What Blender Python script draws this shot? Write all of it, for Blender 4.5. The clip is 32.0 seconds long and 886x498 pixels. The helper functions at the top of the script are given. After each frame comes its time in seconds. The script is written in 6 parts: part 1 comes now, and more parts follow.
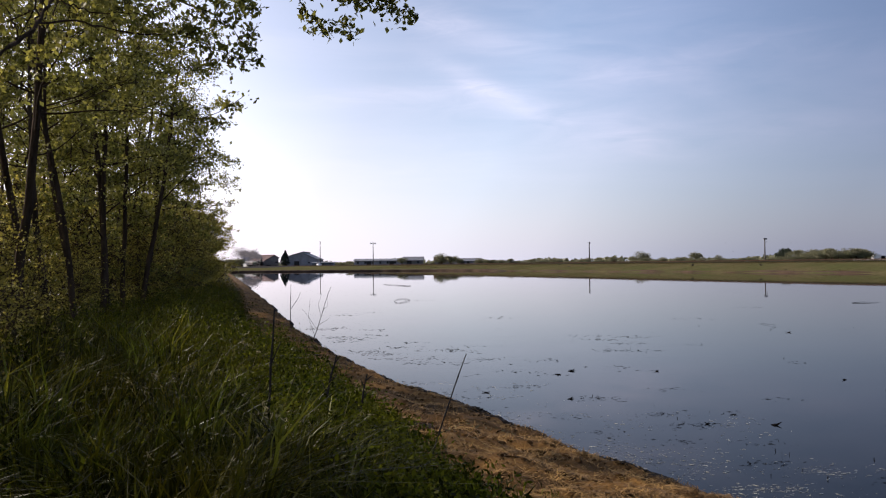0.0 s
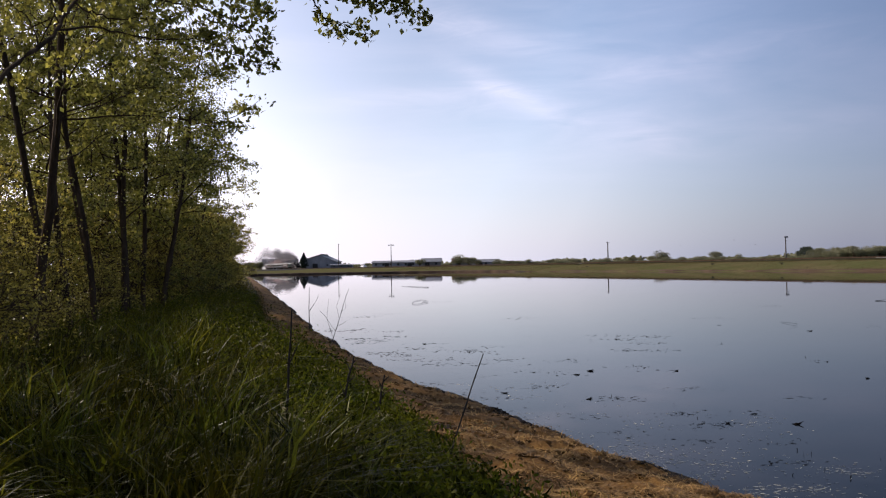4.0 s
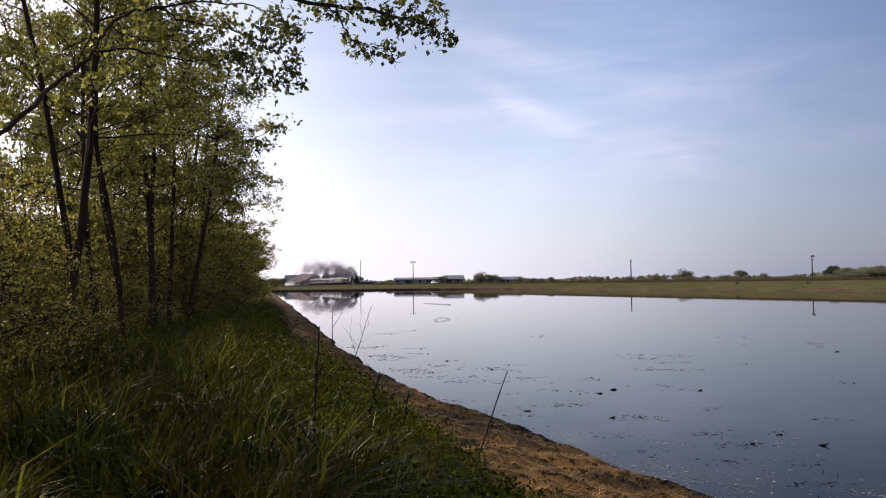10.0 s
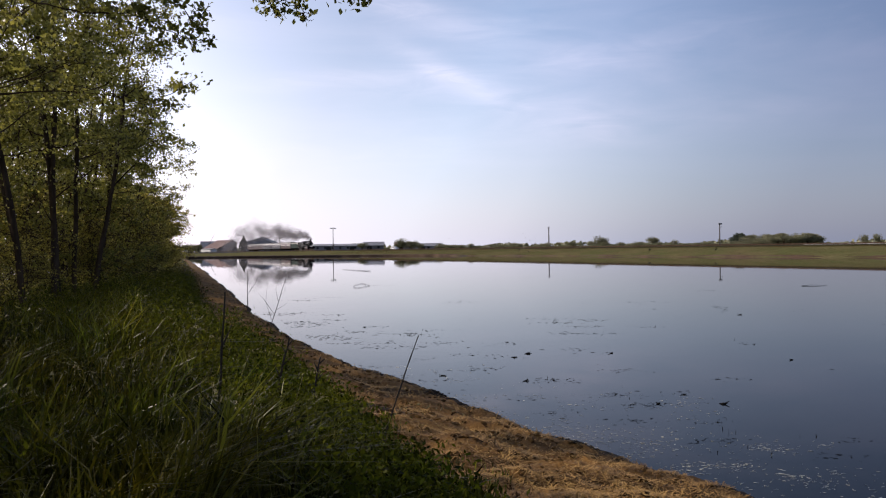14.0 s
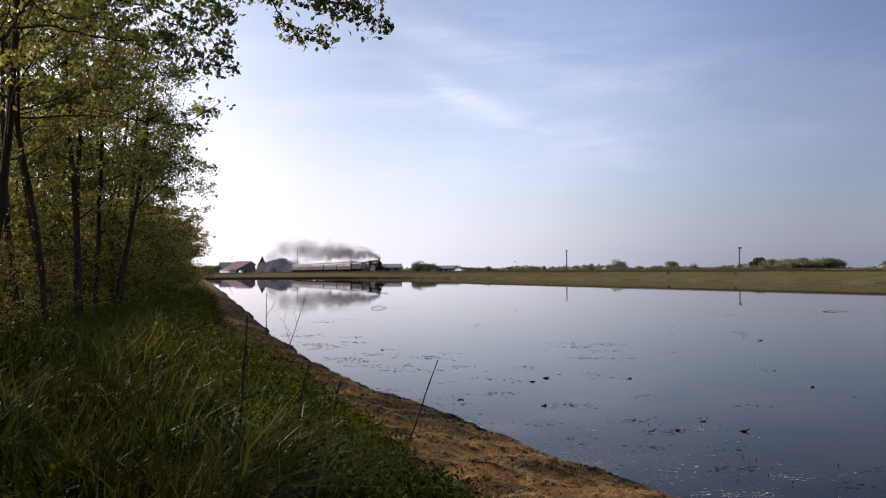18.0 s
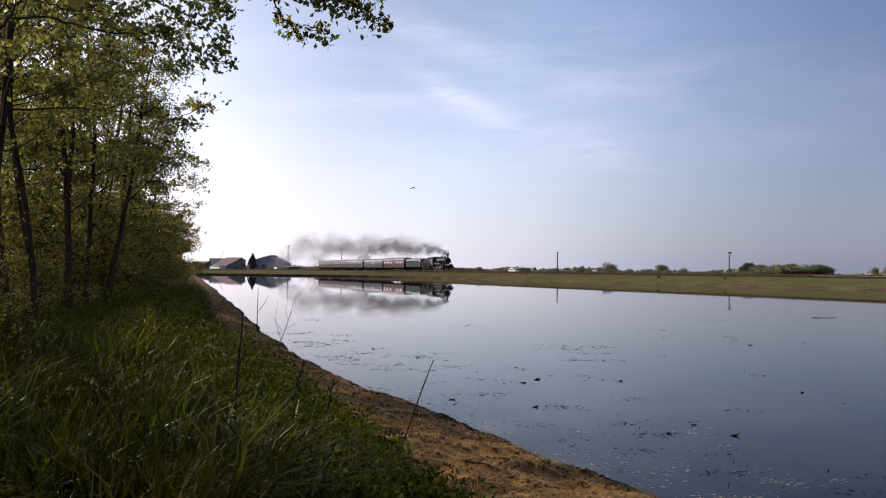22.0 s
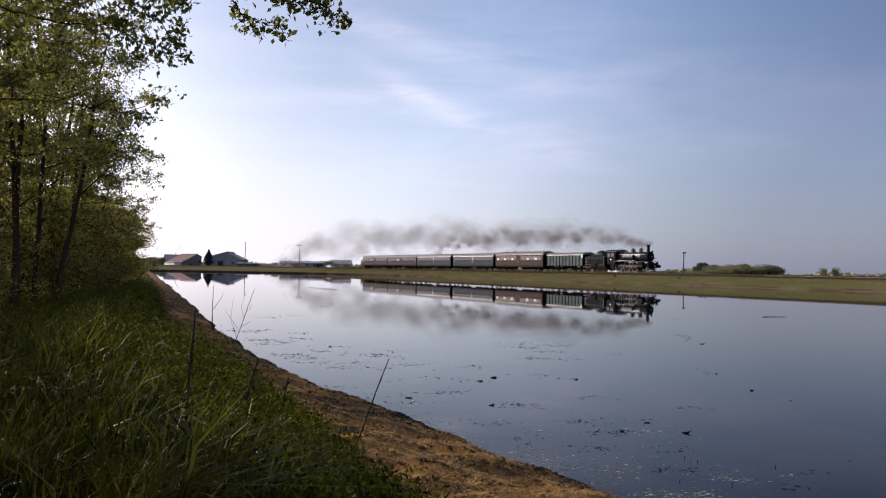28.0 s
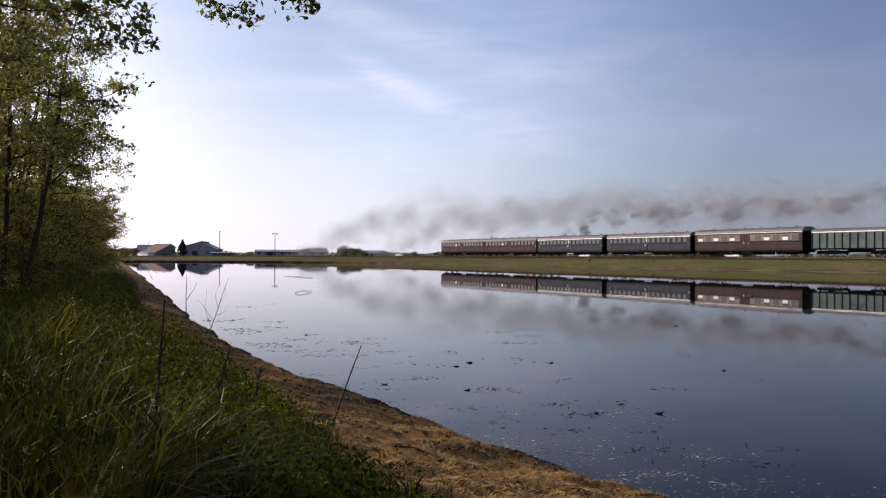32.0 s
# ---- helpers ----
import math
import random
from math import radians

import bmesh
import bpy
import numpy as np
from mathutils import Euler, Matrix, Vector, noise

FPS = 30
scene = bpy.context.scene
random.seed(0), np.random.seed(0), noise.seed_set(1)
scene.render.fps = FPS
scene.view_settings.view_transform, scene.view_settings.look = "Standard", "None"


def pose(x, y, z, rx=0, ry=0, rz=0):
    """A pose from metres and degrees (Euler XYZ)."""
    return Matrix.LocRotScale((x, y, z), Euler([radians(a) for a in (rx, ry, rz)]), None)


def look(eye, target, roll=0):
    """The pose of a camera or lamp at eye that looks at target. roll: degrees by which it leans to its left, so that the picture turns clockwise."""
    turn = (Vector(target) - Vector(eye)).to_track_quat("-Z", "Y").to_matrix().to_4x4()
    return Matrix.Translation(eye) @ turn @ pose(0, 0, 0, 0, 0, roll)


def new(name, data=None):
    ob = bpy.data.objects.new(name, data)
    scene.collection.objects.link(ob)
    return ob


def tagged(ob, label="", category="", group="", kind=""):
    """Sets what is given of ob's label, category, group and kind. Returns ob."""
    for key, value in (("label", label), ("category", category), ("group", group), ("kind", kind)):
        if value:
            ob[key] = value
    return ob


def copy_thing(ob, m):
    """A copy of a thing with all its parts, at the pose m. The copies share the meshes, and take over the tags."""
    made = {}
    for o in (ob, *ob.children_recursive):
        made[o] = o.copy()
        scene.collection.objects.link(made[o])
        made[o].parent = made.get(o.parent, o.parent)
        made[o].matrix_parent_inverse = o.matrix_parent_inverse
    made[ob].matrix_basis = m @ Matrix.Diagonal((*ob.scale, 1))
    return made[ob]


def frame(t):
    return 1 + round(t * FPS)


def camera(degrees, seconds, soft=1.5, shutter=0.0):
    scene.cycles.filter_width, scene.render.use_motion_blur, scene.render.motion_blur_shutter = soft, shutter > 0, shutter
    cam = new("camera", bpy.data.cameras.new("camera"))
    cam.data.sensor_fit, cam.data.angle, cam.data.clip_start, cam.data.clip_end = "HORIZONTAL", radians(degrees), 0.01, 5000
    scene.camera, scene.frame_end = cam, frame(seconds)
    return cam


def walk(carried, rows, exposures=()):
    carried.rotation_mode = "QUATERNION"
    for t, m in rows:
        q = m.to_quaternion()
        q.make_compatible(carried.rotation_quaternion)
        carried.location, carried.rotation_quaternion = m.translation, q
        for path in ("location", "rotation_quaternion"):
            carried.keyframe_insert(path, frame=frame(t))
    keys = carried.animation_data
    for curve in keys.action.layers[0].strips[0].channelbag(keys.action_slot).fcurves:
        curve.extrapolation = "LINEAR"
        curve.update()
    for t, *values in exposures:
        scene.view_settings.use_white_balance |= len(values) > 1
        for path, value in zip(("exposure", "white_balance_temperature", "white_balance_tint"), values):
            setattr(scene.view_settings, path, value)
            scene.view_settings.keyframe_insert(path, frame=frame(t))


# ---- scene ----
# Camera: seconds, x, y, z, yaw, pitch, roll. A person crouches on the levee.
cam = camera(58.25, 32.0, 1.15)
ROWS = [
    (0, -0.012, 0.043, 1.471, 0.01, 1.15, 0.50),
    (0.5, -0.008, 0.039, 1.472, 0.22, 1.51, 0.76),
    (1, -0.006, 0.030, 1.467, 1.14, 1.75, 0.61),
    (1.5, -0.003, 0.028, 1.469, 0.92, 2.01, 0.79),
    (2, -0.005, 0.019, 1.469, 1.33, 1.93, 0.79),
    (2.5, -0.010, 0.030, 1.467, 1.29, 1.81, 1.02),
    (3, -0.003, 0.041, 1.466, 1.05, 1.39, 0.81),
    (3.5, -0.001, 0.041, 1.464, 1.30, 1.18, 1.11),
    (5.5, -0.013, 0.037, 1.471, 1.33, 2.13, 0.33),
    (6, -0.013, 0.034, 1.473, 1.35, 2.45, 0.76),
    (6.5, -0.016, 0.022, 1.475, 1.58, 2.75, 0.43),
    (7, -0.026, -0.025, 1.474, 2.55, 3.30, 0.18),
    (7.5, -0.019, -0.041, 1.474, 2.94, 3.40, 0.71),
    (8, -0.008, -0.024, 1.469, 2.40, 2.58, 0.62),
    (8.5, 0.001, -0.024, 1.467, 2.25, 2.05, 0.12),
    (9, -0.013, -0.022, 1.464, 2.80, 2.20, -0.29),
    (9.5, -0.024, -0.027, 1.466, 3.89, 3.08, 0.55),
    (10, -0.018, -0.028, 1.468, 2.88, 2.52, 0.62),
    (10.5, -0.003, -0.034, 1.472, 0.22, 2.81, 0.54),
    (11, 0.000, -0.031, 1.470, -1.37, 2.29, 0.21),
    (11.5, 0.003, -0.013, 1.470, -1.56, 2.53, 0.28),
    (12, 0.002, -0.028, 1.473, -1.08, 2.57, 0.20),
    (12.5, -0.001, -0.045, 1.475, -1.99, 2.30, 0.37),
    (13, 0.002, -0.038, 1.463, -2.21, -0.52, 0.37),
    (13.5, 0.032, 0.010, 1.458, -3.68, -0.35, 0.19),
    (14, 0.032, 0.028, 1.456, -2.83, 0.05, 0.61),
    (14.5, 0.017, 0.020, 1.461, -1.98, 1.08, -0.08),
    (16.5, -0.009, 0.012, 1.467, -0.65, 2.57, -0.18),
    (17, 0.009, 0.003, 1.470, -1.01, 2.69, 0.18),
    (17.5, 0.017, -0.008, 1.471, -1.71, 2.29, 0.28),
    (18, 0.018, -0.011, 1.472, -1.58, 1.67, 0.23),
    (18.5, 0.019, -0.012, 1.478, -1.50, 1.42, 0.22),
    (19, 0.013, -0.004, 1.477, -1.62, 1.34, 0.22),
    (19.5, 0.010, -0.009, 1.476, -1.85, 1.73, -0.19),
    (20, 0.000, -0.006, 1.475, -2.49, 2.28, -0.50),
    (20.5, -0.005, 0.001, 1.469, -2.08, 1.82, -0.79),
    (21, -0.014, 0.009, 1.467, -1.79, 1.58, -0.77),
    (21.5, -0.018, 0.002, 1.468, -2.17, 1.90, -0.65),
    (22, -0.016, -0.004, 1.471, -2.25, 1.66, -0.76),
    (22.5, -0.018, -0.002, 1.473, -2.70, 1.63, -0.82),
    (23, -0.015, 0.001, 1.467, -2.77, 1.10, -1.06),
    (23.5, -0.013, 0.002, 1.465, -3.17, 1.10, -0.99),
    (24, -0.010, 0.005, 1.470, -3.40, 1.26, -1.24),
    (24.5, -0.006, -0.010, 1.471, -3.55, 1.76, -1.02),
    (25, 0.001, -0.009, 1.476, -4.20, 1.76, -0.51),
    (25.5, 0.013, -0.003, 1.478, -4.51, 1.94, -0.50),
    (27.5, 0.005, -0.001, 1.474, -4.38, 1.33, -0.60),
    (28, -0.002, -0.001, 1.476, -5.21, 1.56, -1.13),
    (28.5, 0.005, -0.003, 1.475, -5.88, 1.52, -0.93),
    (29, 0.005, -0.001, 1.467, -6.08, 1.46, -0.91),
    (29.5, 0.016, -0.002, 1.470, -5.92, 1.19, -0.43),
    (30, 0.022, 0.003, 1.471, -6.02, 1.16, -0.29),
    (30.5, 0.025, -0.001, 1.474, -6.29, 1.55, -0.28),
    (31, 0.025, 0.002, 1.469, -6.74, 1.44, -0.30),
    (31.5, 0.023, 0.006, 1.473, -6.62, 1.13, -0.40),
    (32, 0.025, 0.003, 1.470, -6.91, 0.61, -0.30),
]
walk(cam, [(t, pose(x, y, z, 90 + pitch, roll, yaw)) for t, x, y, z, yaw, pitch, roll in ROWS])

# ---------------------------------------------------------------- light
SUN_AZ, SUN_EL = radians(-65), radians(30)      # from straight ahead, to the right
world = bpy.data.worlds.new("world")
scene.world = world
world.use_nodes = True
HAZE_FAR, HAZE_SUN, CIRRUS = (2.07, 2.77, 3.75), (47.0, 44.3, 46.5), (8.4, 8.0, 9.2)
wn, wl = world.node_tree.nodes, world.node_tree.links
wn.clear()


def wnode(kind, **values):
    nd = wn.new(kind)
    for k, v in values.items():
        nd.inputs[k].default_value = v
    return nd


def calc(op, a, b_=0.0, clamp=False):
    nd = wn.new("ShaderNodeMath")
    nd.operation, nd.use_clamp = op, clamp
    for k, v in enumerate((a, b_)):
        if isinstance(v, (int, float)):
            nd.inputs[k].default_value = v
        else:
            wl.new(v, nd.inputs[k])
    return nd.outputs[0]


def mixed(fac, a, b_):
    nd = wn.new("ShaderNodeMix")
    nd.data_type = "RGBA"
    for k, v in ((0, fac), (6, a), (7, b_)):
        if isinstance(v, tuple):
            nd.inputs[k].default_value = (*v, 1)
        else:
            wl.new(v, nd.inputs[k])
    return nd.outputs[2]


to_sun = Vector((math.sin(SUN_AZ) * math.cos(SUN_EL), math.cos(SUN_AZ) * math.cos(SUN_EL), math.sin(SUN_EL)))
sky = wn.new("ShaderNodeTexSky")
sky.sky_type, sky.sun_disc = "NISHITA", False
sky.sun_elevation, sky.sun_rotation = SUN_EL, SUN_AZ
sky.altitude, sky.air_density, sky.dust_density, sky.ozone_density = 100, 1.0, 1.2, 2.5
coord = wn.new("ShaderNodeTexCoord")
way = coord.outputs["Generated"]
split = wn.new("ShaderNodeSeparateXYZ")
wl.new(way, split.inputs[0])
dot = wn.new("ShaderNodeVectorMath")
dot.operation = "DOT_PRODUCT"
dot.inputs[1].default_value = to_sun
wl.new(way, dot.inputs[0])
# thin cirrus: faint streaks everywhere, and the few plain wisps over the far shore
mapping = wnode("ShaderNodeMapping", Location=(0.35, 0.1, 0.0), Rotation=(0.25, -0.22, 0.35), Scale=(1.0, 2.0, 5.5))
cirrus = wnode("ShaderNodeTexNoise", Scale=2.1, Detail=7.0, Roughness=0.55, Distortion=0.5)
wl.new(way, mapping.inputs["Vector"])
wl.new(mapping.outputs["Vector"], cirrus.inputs["Vector"])
clear_low = calc("MULTIPLY", calc("MAXIMUM", split.outputs["Z"], 0.0), 3.6, True)       # no wisps down in the haze
wisps = calc("MULTIPLY", calc("MULTIPLY", calc("MULTIPLY", calc("SUBTRACT", cirrus.outputs["Fac"], 0.45), 3.0, True), 0.20), clear_low)
ahead = calc("MAXIMUM", split.outputs["Y"], 0.05)
bearing, rise_ = calc("DIVIDE", split.outputs["X"], ahead), calc("DIVIDE", split.outputs["Z"], ahead)
shred = wnode("ShaderNodeTexNoise", Scale=9.0, Detail=6.0, Roughness=0.6, Distortion=0.8)
wl.new(mapping.outputs["Vector"], shred.inputs["Vector"])
ragged = calc("MULTIPLY", calc("SUBTRACT", shred.outputs["Fac"], 0.18), 1.9, True)
# each wisp: bearing, height, half length, half width, tilt in degrees, thickness
for wb, wh_, half_l, half_w, tilt, amount in ((0.042, 0.230, 0.050, 0.011, -27, 0.34), (0.092, 0.203, 0.060, 0.016, -20, 0.13), (0.15, 0.185, 0.13, 0.030, -10, 0.13), (-0.095, 0.214, 0.095, 0.010, 3, 0.20),
                                             (-0.02, 0.205, 0.10, 0.018, 2, 0.10), (0.246, 0.156, 0.030, 0.012, -14, 0.16), (-0.01, 0.312, 0.11, 0.017, -20, 0.18), (0.06, 0.285, 0.16, 0.016, -14, 0.12),
                                             (0.29, 0.250, 0.13, 0.016, 9, 0.12), (0.42, 0.17, 0.16, 0.020, 5, 0.08), (-0.08, 0.125, 0.24, 0.040, 2, 0.12), (0.12, 0.33, 0.3, 0.05, -8, 0.08)):
    ca, sa = math.cos(radians(tilt)), math.sin(radians(tilt))
    du, dv = calc("SUBTRACT", bearing, wb), calc("SUBTRACT", rise_, wh_)
    along = calc("DIVIDE", calc("ADD", calc("MULTIPLY", du, ca), calc("MULTIPLY", dv, sa)), half_l)
    across = calc("DIVIDE", calc("SUBTRACT", calc("MULTIPLY", dv, ca), calc("MULTIPLY", du, sa)), half_w)
    fall = calc("POWER", 2.718, calc("MULTIPLY", calc("ADD", calc("MULTIPLY", along, along), calc("MULTIPLY", across, across)), -0.7))
    wisps = calc("ADD", wisps, calc("MULTIPLY", calc("MULTIPLY", fall, amount), ragged), True)
# milky haze: thick at the horizon, glowing towards the sun
low = calc("POWER", calc("SUBTRACT", 1.0, calc("MULTIPLY", calc("MAXIMUM", split.outputs["Z"], 0.0), 1.7), True), 4.0)
glow = calc("POWER", calc("ADD", calc("MULTIPLY", dot.outputs["Value"], 0.5), 0.5, True), 6.0)
haze_colour = mixed(glow, HAZE_FAR, HAZE_SUN)
thin = calc("POWER", calc("SUBTRACT", 1.0, calc("MULTIPLY", calc("MAXIMUM", split.outputs["Z"], 0.0), 0.95), True), 2.0)
haze_amount = calc("ADD", calc("MULTIPLY", low, 0.76), calc("MULTIPLY", calc("MULTIPLY", glow, thin), 1.0), True)
colour = mixed(haze_amount, mixed(wisps, sky.outputs["Color"], CIRRUS), haze_colour)
# the sky pales towards the sun and deepens to violet away from it
nearness = calc("ADD", calc("MULTIPLY", dot.outputs["Value"], 0.5), 0.5, True)
deepen = wn.new("ShaderNodeValToRGB")
stops = deepen.color_ramp.elements
stops[0].position, stops[0].color = 0.30, (0.37, 0.345, 0.375, 1)
stops[1].position, stops[1].color = 1.0, (0.42, 0.42, 0.42, 1)
for place_, tone in ((0.50, (0.41, 0.385, 0.415, 1)), (0.55, (0.465, 0.445, 0.465, 1)), (0.64, (0.605, 0.585, 0.59, 1)), (0.69, (0.585, 0.59, 0.59, 1)), (0.76, (0.485, 0.49, 0.49, 1))):
    stops.new(place_).color = tone
wl.new(nearness, deepen.inputs["Fac"])
toned = wn.new("ShaderNodeVectorMath")
toned.operation = "MULTIPLY"
wl.new(colour, toned.inputs[0])
wl.new(deepen.outputs["Color"], toned.inputs[1])
# on the sun's side the haze is thickest, and pinkish, down at the horizon
murk = calc("MULTIPLY", calc("POWER", low, 1.4), calc("MULTIPLY", calc("SUBTRACT", nearness, 0.60), 6.0, True))
murky = wn.new("ShaderNodeVectorMath")
murky.operation = "MULTIPLY"
wl.new(toned.outputs[0], murky.inputs[0])
wl.new(mixed(murk, (1.0, 1.0, 1.0), (0.83, 0.775, 0.75)), murky.inputs[1])
colour = murky.outputs[0]
back = wnode("ShaderNodeBackground", Strength=0.24)
wout = wn.new("ShaderNodeOutputWorld")
wl.new(colour, back.inputs["Color"])
wl.new(back.outputs[0], wout.inputs["Surface"])

sun = new("sun", bpy.data.lights.new("sun", "SUN"))
sun.data.energy, sun.data.angle, sun.data.color = 3.6, radians(0.6), (1.0, 0.90, 0.74)
sun.matrix_world = look(to_sun * 50, (0, 0, 0))
scene.view_settings.exposure = 0.10
scene.cycles.transparent_max_bounces = 160       # thin smoke is many layers deep
scene.view_settings.use_white_balance = True
scene.view_settings.white_balance_temperature, scene.view_settings.white_balance_tint = 6500, 17


# ---------------------------------------------------------------- materials
def material(name, colour, rough=0.8, metal=0.0, vary=0.25, scale=6.0, fine=60.0, bump=0.15, colour2=None, island=0.0,
             thing=0.0, translucent=0.0, spec=0.5, stretch=(1, 1, 1)):
    """A surface with variation at two scales: a colour that drifts to colour2, fine grain in the relief."""
    m = bpy.data.materials.new(name)
    m.use_nodes = True
    n, l = m.node_tree.nodes, m.node_tree.links
    p = n["Principled BSDF"]
    p.inputs["Roughness"].default_value, p.inputs["Metallic"].default_value = rough, metal
    p.inputs["Specular IOR Level"].default_value = spec
    tc, mp = n.new("ShaderNodeTexCoord"), n.new("ShaderNodeMapping")
    mp.inputs["Scale"].default_value = stretch
    big, small = n.new("ShaderNodeTexNoise"), n.new("ShaderNodeTexNoise")
    big.inputs["Scale"].default_value, big.inputs["Detail"].default_value = scale, 4
    small.inputs["Scale"].default_value, small.inputs["Detail"].default_value = fine, 3
    l.new(tc.outputs["Object"], mp.inputs["Vector"])
    l.new(mp.outputs["Vector"], big.inputs["Vector"])
    l.new(mp.outputs["Vector"], small.inputs["Vector"])
    c2 = colour2 or tuple(c * (1 - vary) for c in colour)
    mix = n.new("ShaderNodeMix")
    mix.data_type = "RGBA"
    mix.inputs[6].default_value, mix.inputs[7].default_value = (*colour, 1), (*c2, 1)
    rp = n.new("ShaderNodeValToRGB")
    rp.color_ramp.elements[0].position, rp.color_ramp.elements[1].position = 0.35, 0.68
    l.new(big.outputs["Fac"], rp.inputs["Fac"])
    l.new(rp.outputs["Color"], mix.inputs[0])
    grain = n.new("ShaderNodeMapRange")
    grain.inputs[3].default_value, grain.inputs[4].default_value = 1 - vary * 0.8, 1 + vary * 0.8
    l.new(small.outputs["Fac"], grain.inputs[0])
    hsv = n.new("ShaderNodeHueSaturation")
    l.new(mix.outputs[2], hsv.inputs["Color"])
    value = grain.outputs[0]
    for amount_, node, socket in ((island, "ShaderNodeNewGeometry", "Random Per Island"), (thing, "ShaderNodeObjectInfo", "Random")):
        if amount_:
            src, rg, ml = n.new(node), n.new("ShaderNodeMapRange"), n.new("ShaderNodeMath")
            rg.inputs[3].default_value, rg.inputs[4].default_value = 1 - amount_, 1 + amount_
            ml.operation = "MULTIPLY"
            l.new(src.outputs[socket], rg.inputs[0])
            l.new(rg.outputs[0], ml.inputs[0])
            l.new(value, ml.inputs[1])
            value = ml.outputs[0]
    l.new(value, hsv.inputs["Value"])
    l.new(hsv.outputs["Color"], p.inputs["Base Color"])
    if bump:
        b = n.new("ShaderNodeBump")
        b.inputs["Strength"].default_value, b.inputs["Distance"].default_value = bump, 0.02
        l.new(small.outputs["Fac"], b.inputs["Height"])
        l.new(b.outputs[0], p.inputs["Normal"])
    if translucent:
        tr, mx = n.new("ShaderNodeBsdfTranslucent"), n.new("ShaderNodeMixShader")
        l.new(hsv.outputs["Color"], tr.inputs["Color"])
        mx.inputs[0].default_value = translucent
        l.new(p.outputs[0], mx.inputs[1])
        l.new(tr.outputs[0], mx.inputs[2])
        l.new(mx.outputs[0], n["Material Output"].inputs["Surface"])
    return m


# Near black: the dark of gaps between blades is put into the colour
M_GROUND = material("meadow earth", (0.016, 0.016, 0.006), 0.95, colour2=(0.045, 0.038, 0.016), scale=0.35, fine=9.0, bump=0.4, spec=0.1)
# The near-black second colour paints both dark mud and the bank's shade bands
M_BANK = material("dry mud and straw", (0.255, 0.130, 0.034), 0.95, colour2=(0.030, 0.018, 0.008), scale=1.7, fine=45, vary=0.6, bump=1.0, spec=0.15)
M_MARGIN = material("crumbling mud lip", (0.050, 0.031, 0.020), 0.9, colour2=(0.105, 0.068, 0.045), scale=0.30, fine=3, vary=0.4, bump=0.3, spec=0.1)
M_EDGE = material("wet mud", (0.034, 0.024, 0.016), 0.8, spec=0.06, scale=3, fine=40, bump=0.6)
M_FIELD = material("embankment grass", (0.088, 0.092, 0.036), 0.95, colour2=(0.125, 0.102, 0.052), scale=0.16, fine=1.4, vary=0.45, bump=0.3, spec=0.0)
M_STRAW = material("straw", (0.45, 0.265, 0.078), 0.75, colour2=(0.16, 0.088, 0.034), scale=3, island=0.45, bump=0, spec=0.25)
# Wide colour drift paints lit tufts and dark hollows into grass and weeds
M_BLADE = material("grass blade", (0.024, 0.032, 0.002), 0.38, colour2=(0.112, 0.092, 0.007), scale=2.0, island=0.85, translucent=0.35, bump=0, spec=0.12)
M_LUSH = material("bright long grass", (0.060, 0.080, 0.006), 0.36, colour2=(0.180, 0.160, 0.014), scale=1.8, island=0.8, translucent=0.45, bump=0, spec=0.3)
M_SEED = material("dry grass", (0.36, 0.31, 0.15), 0.6, island=0.3, translucent=0.3, bump=0, spec=0.2)
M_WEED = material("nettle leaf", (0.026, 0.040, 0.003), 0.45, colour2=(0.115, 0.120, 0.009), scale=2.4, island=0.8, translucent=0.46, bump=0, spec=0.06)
M_LEAF = material("tree leaf", (0.285, 0.262, 0.050), 0.45, colour2=(0.155, 0.165, 0.036), scale=0.5, island=0.62, translucent=0.52, bump=0, spec=0.3)
# Brighter than the tree leaf: sunlight on the undergrowth is put into its colour
M_SHRUB = material("sunlit shrub leaf", (0.38, 0.315, 0.058), 0.45, colour2=(0.22, 0.195, 0.038), scale=0.6, island=0.7, translucent=0.55, bump=0, spec=0.3)
M_DARKTREE = material("dark tree leaf", (0.045, 0.060, 0.030), 0.7, scale=0.4, island=0.3, translucent=0.2, bump=0)
M_CLOD = material("clod of dry mud", (0.15, 0.078, 0.024), 0.95, colour2=(0.045, 0.026, 0.012), scale=5, fine=60, island=0.5, spec=0.1)
# Pale and grey: distance haze is put into the leaf colour
M_BUSH = material("far foliage paled for haze", (0.17, 0.175, 0.085), 0.6, colour2=(0.23, 0.21, 0.115), scale=0.25, island=0.35, translucent=0.25, bump=0)
M_BARK = material("bark", (0.085, 0.060, 0.040), 0.95, colour2=(0.036, 0.026, 0.018), scale=7, fine=45, vary=0.45, bump=1.0, spec=0.03, stretch=(1, 1, 0.25))
M_CYPRESS = material("cypress leaf", (0.018, 0.030, 0.016), 0.8, scale=1.0, island=0.3, bump=0)
M_STALK = material("dead stalk", (0.026, 0.019, 0.014), 0.85, scale=20, bump=0.2)
M_DARKBIT = material("rotting stubble", (0.012, 0.010, 0.008), 0.9, spec=0.05, island=0.4, bump=0)
M_PALEBIT = material("pale chaff", (0.78, 0.74, 0.58), 0.7, island=0.35, bump=0)

M_WATER = bpy.data.materials.new("still water")
M_WATER.use_nodes = True
_n, _l = M_WATER.node_tree.nodes, M_WATER.node_tree.links
_p = _n["Principled BSDF"]
_p.inputs["Base Color"].default_value = (0.008, 0.009, 0.010, 1)
_p.inputs["Roughness"].default_value, _p.inputs["IOR"].default_value, _p.inputs["Specular IOR Level"].default_value = 0.012, 1.33, 0.13
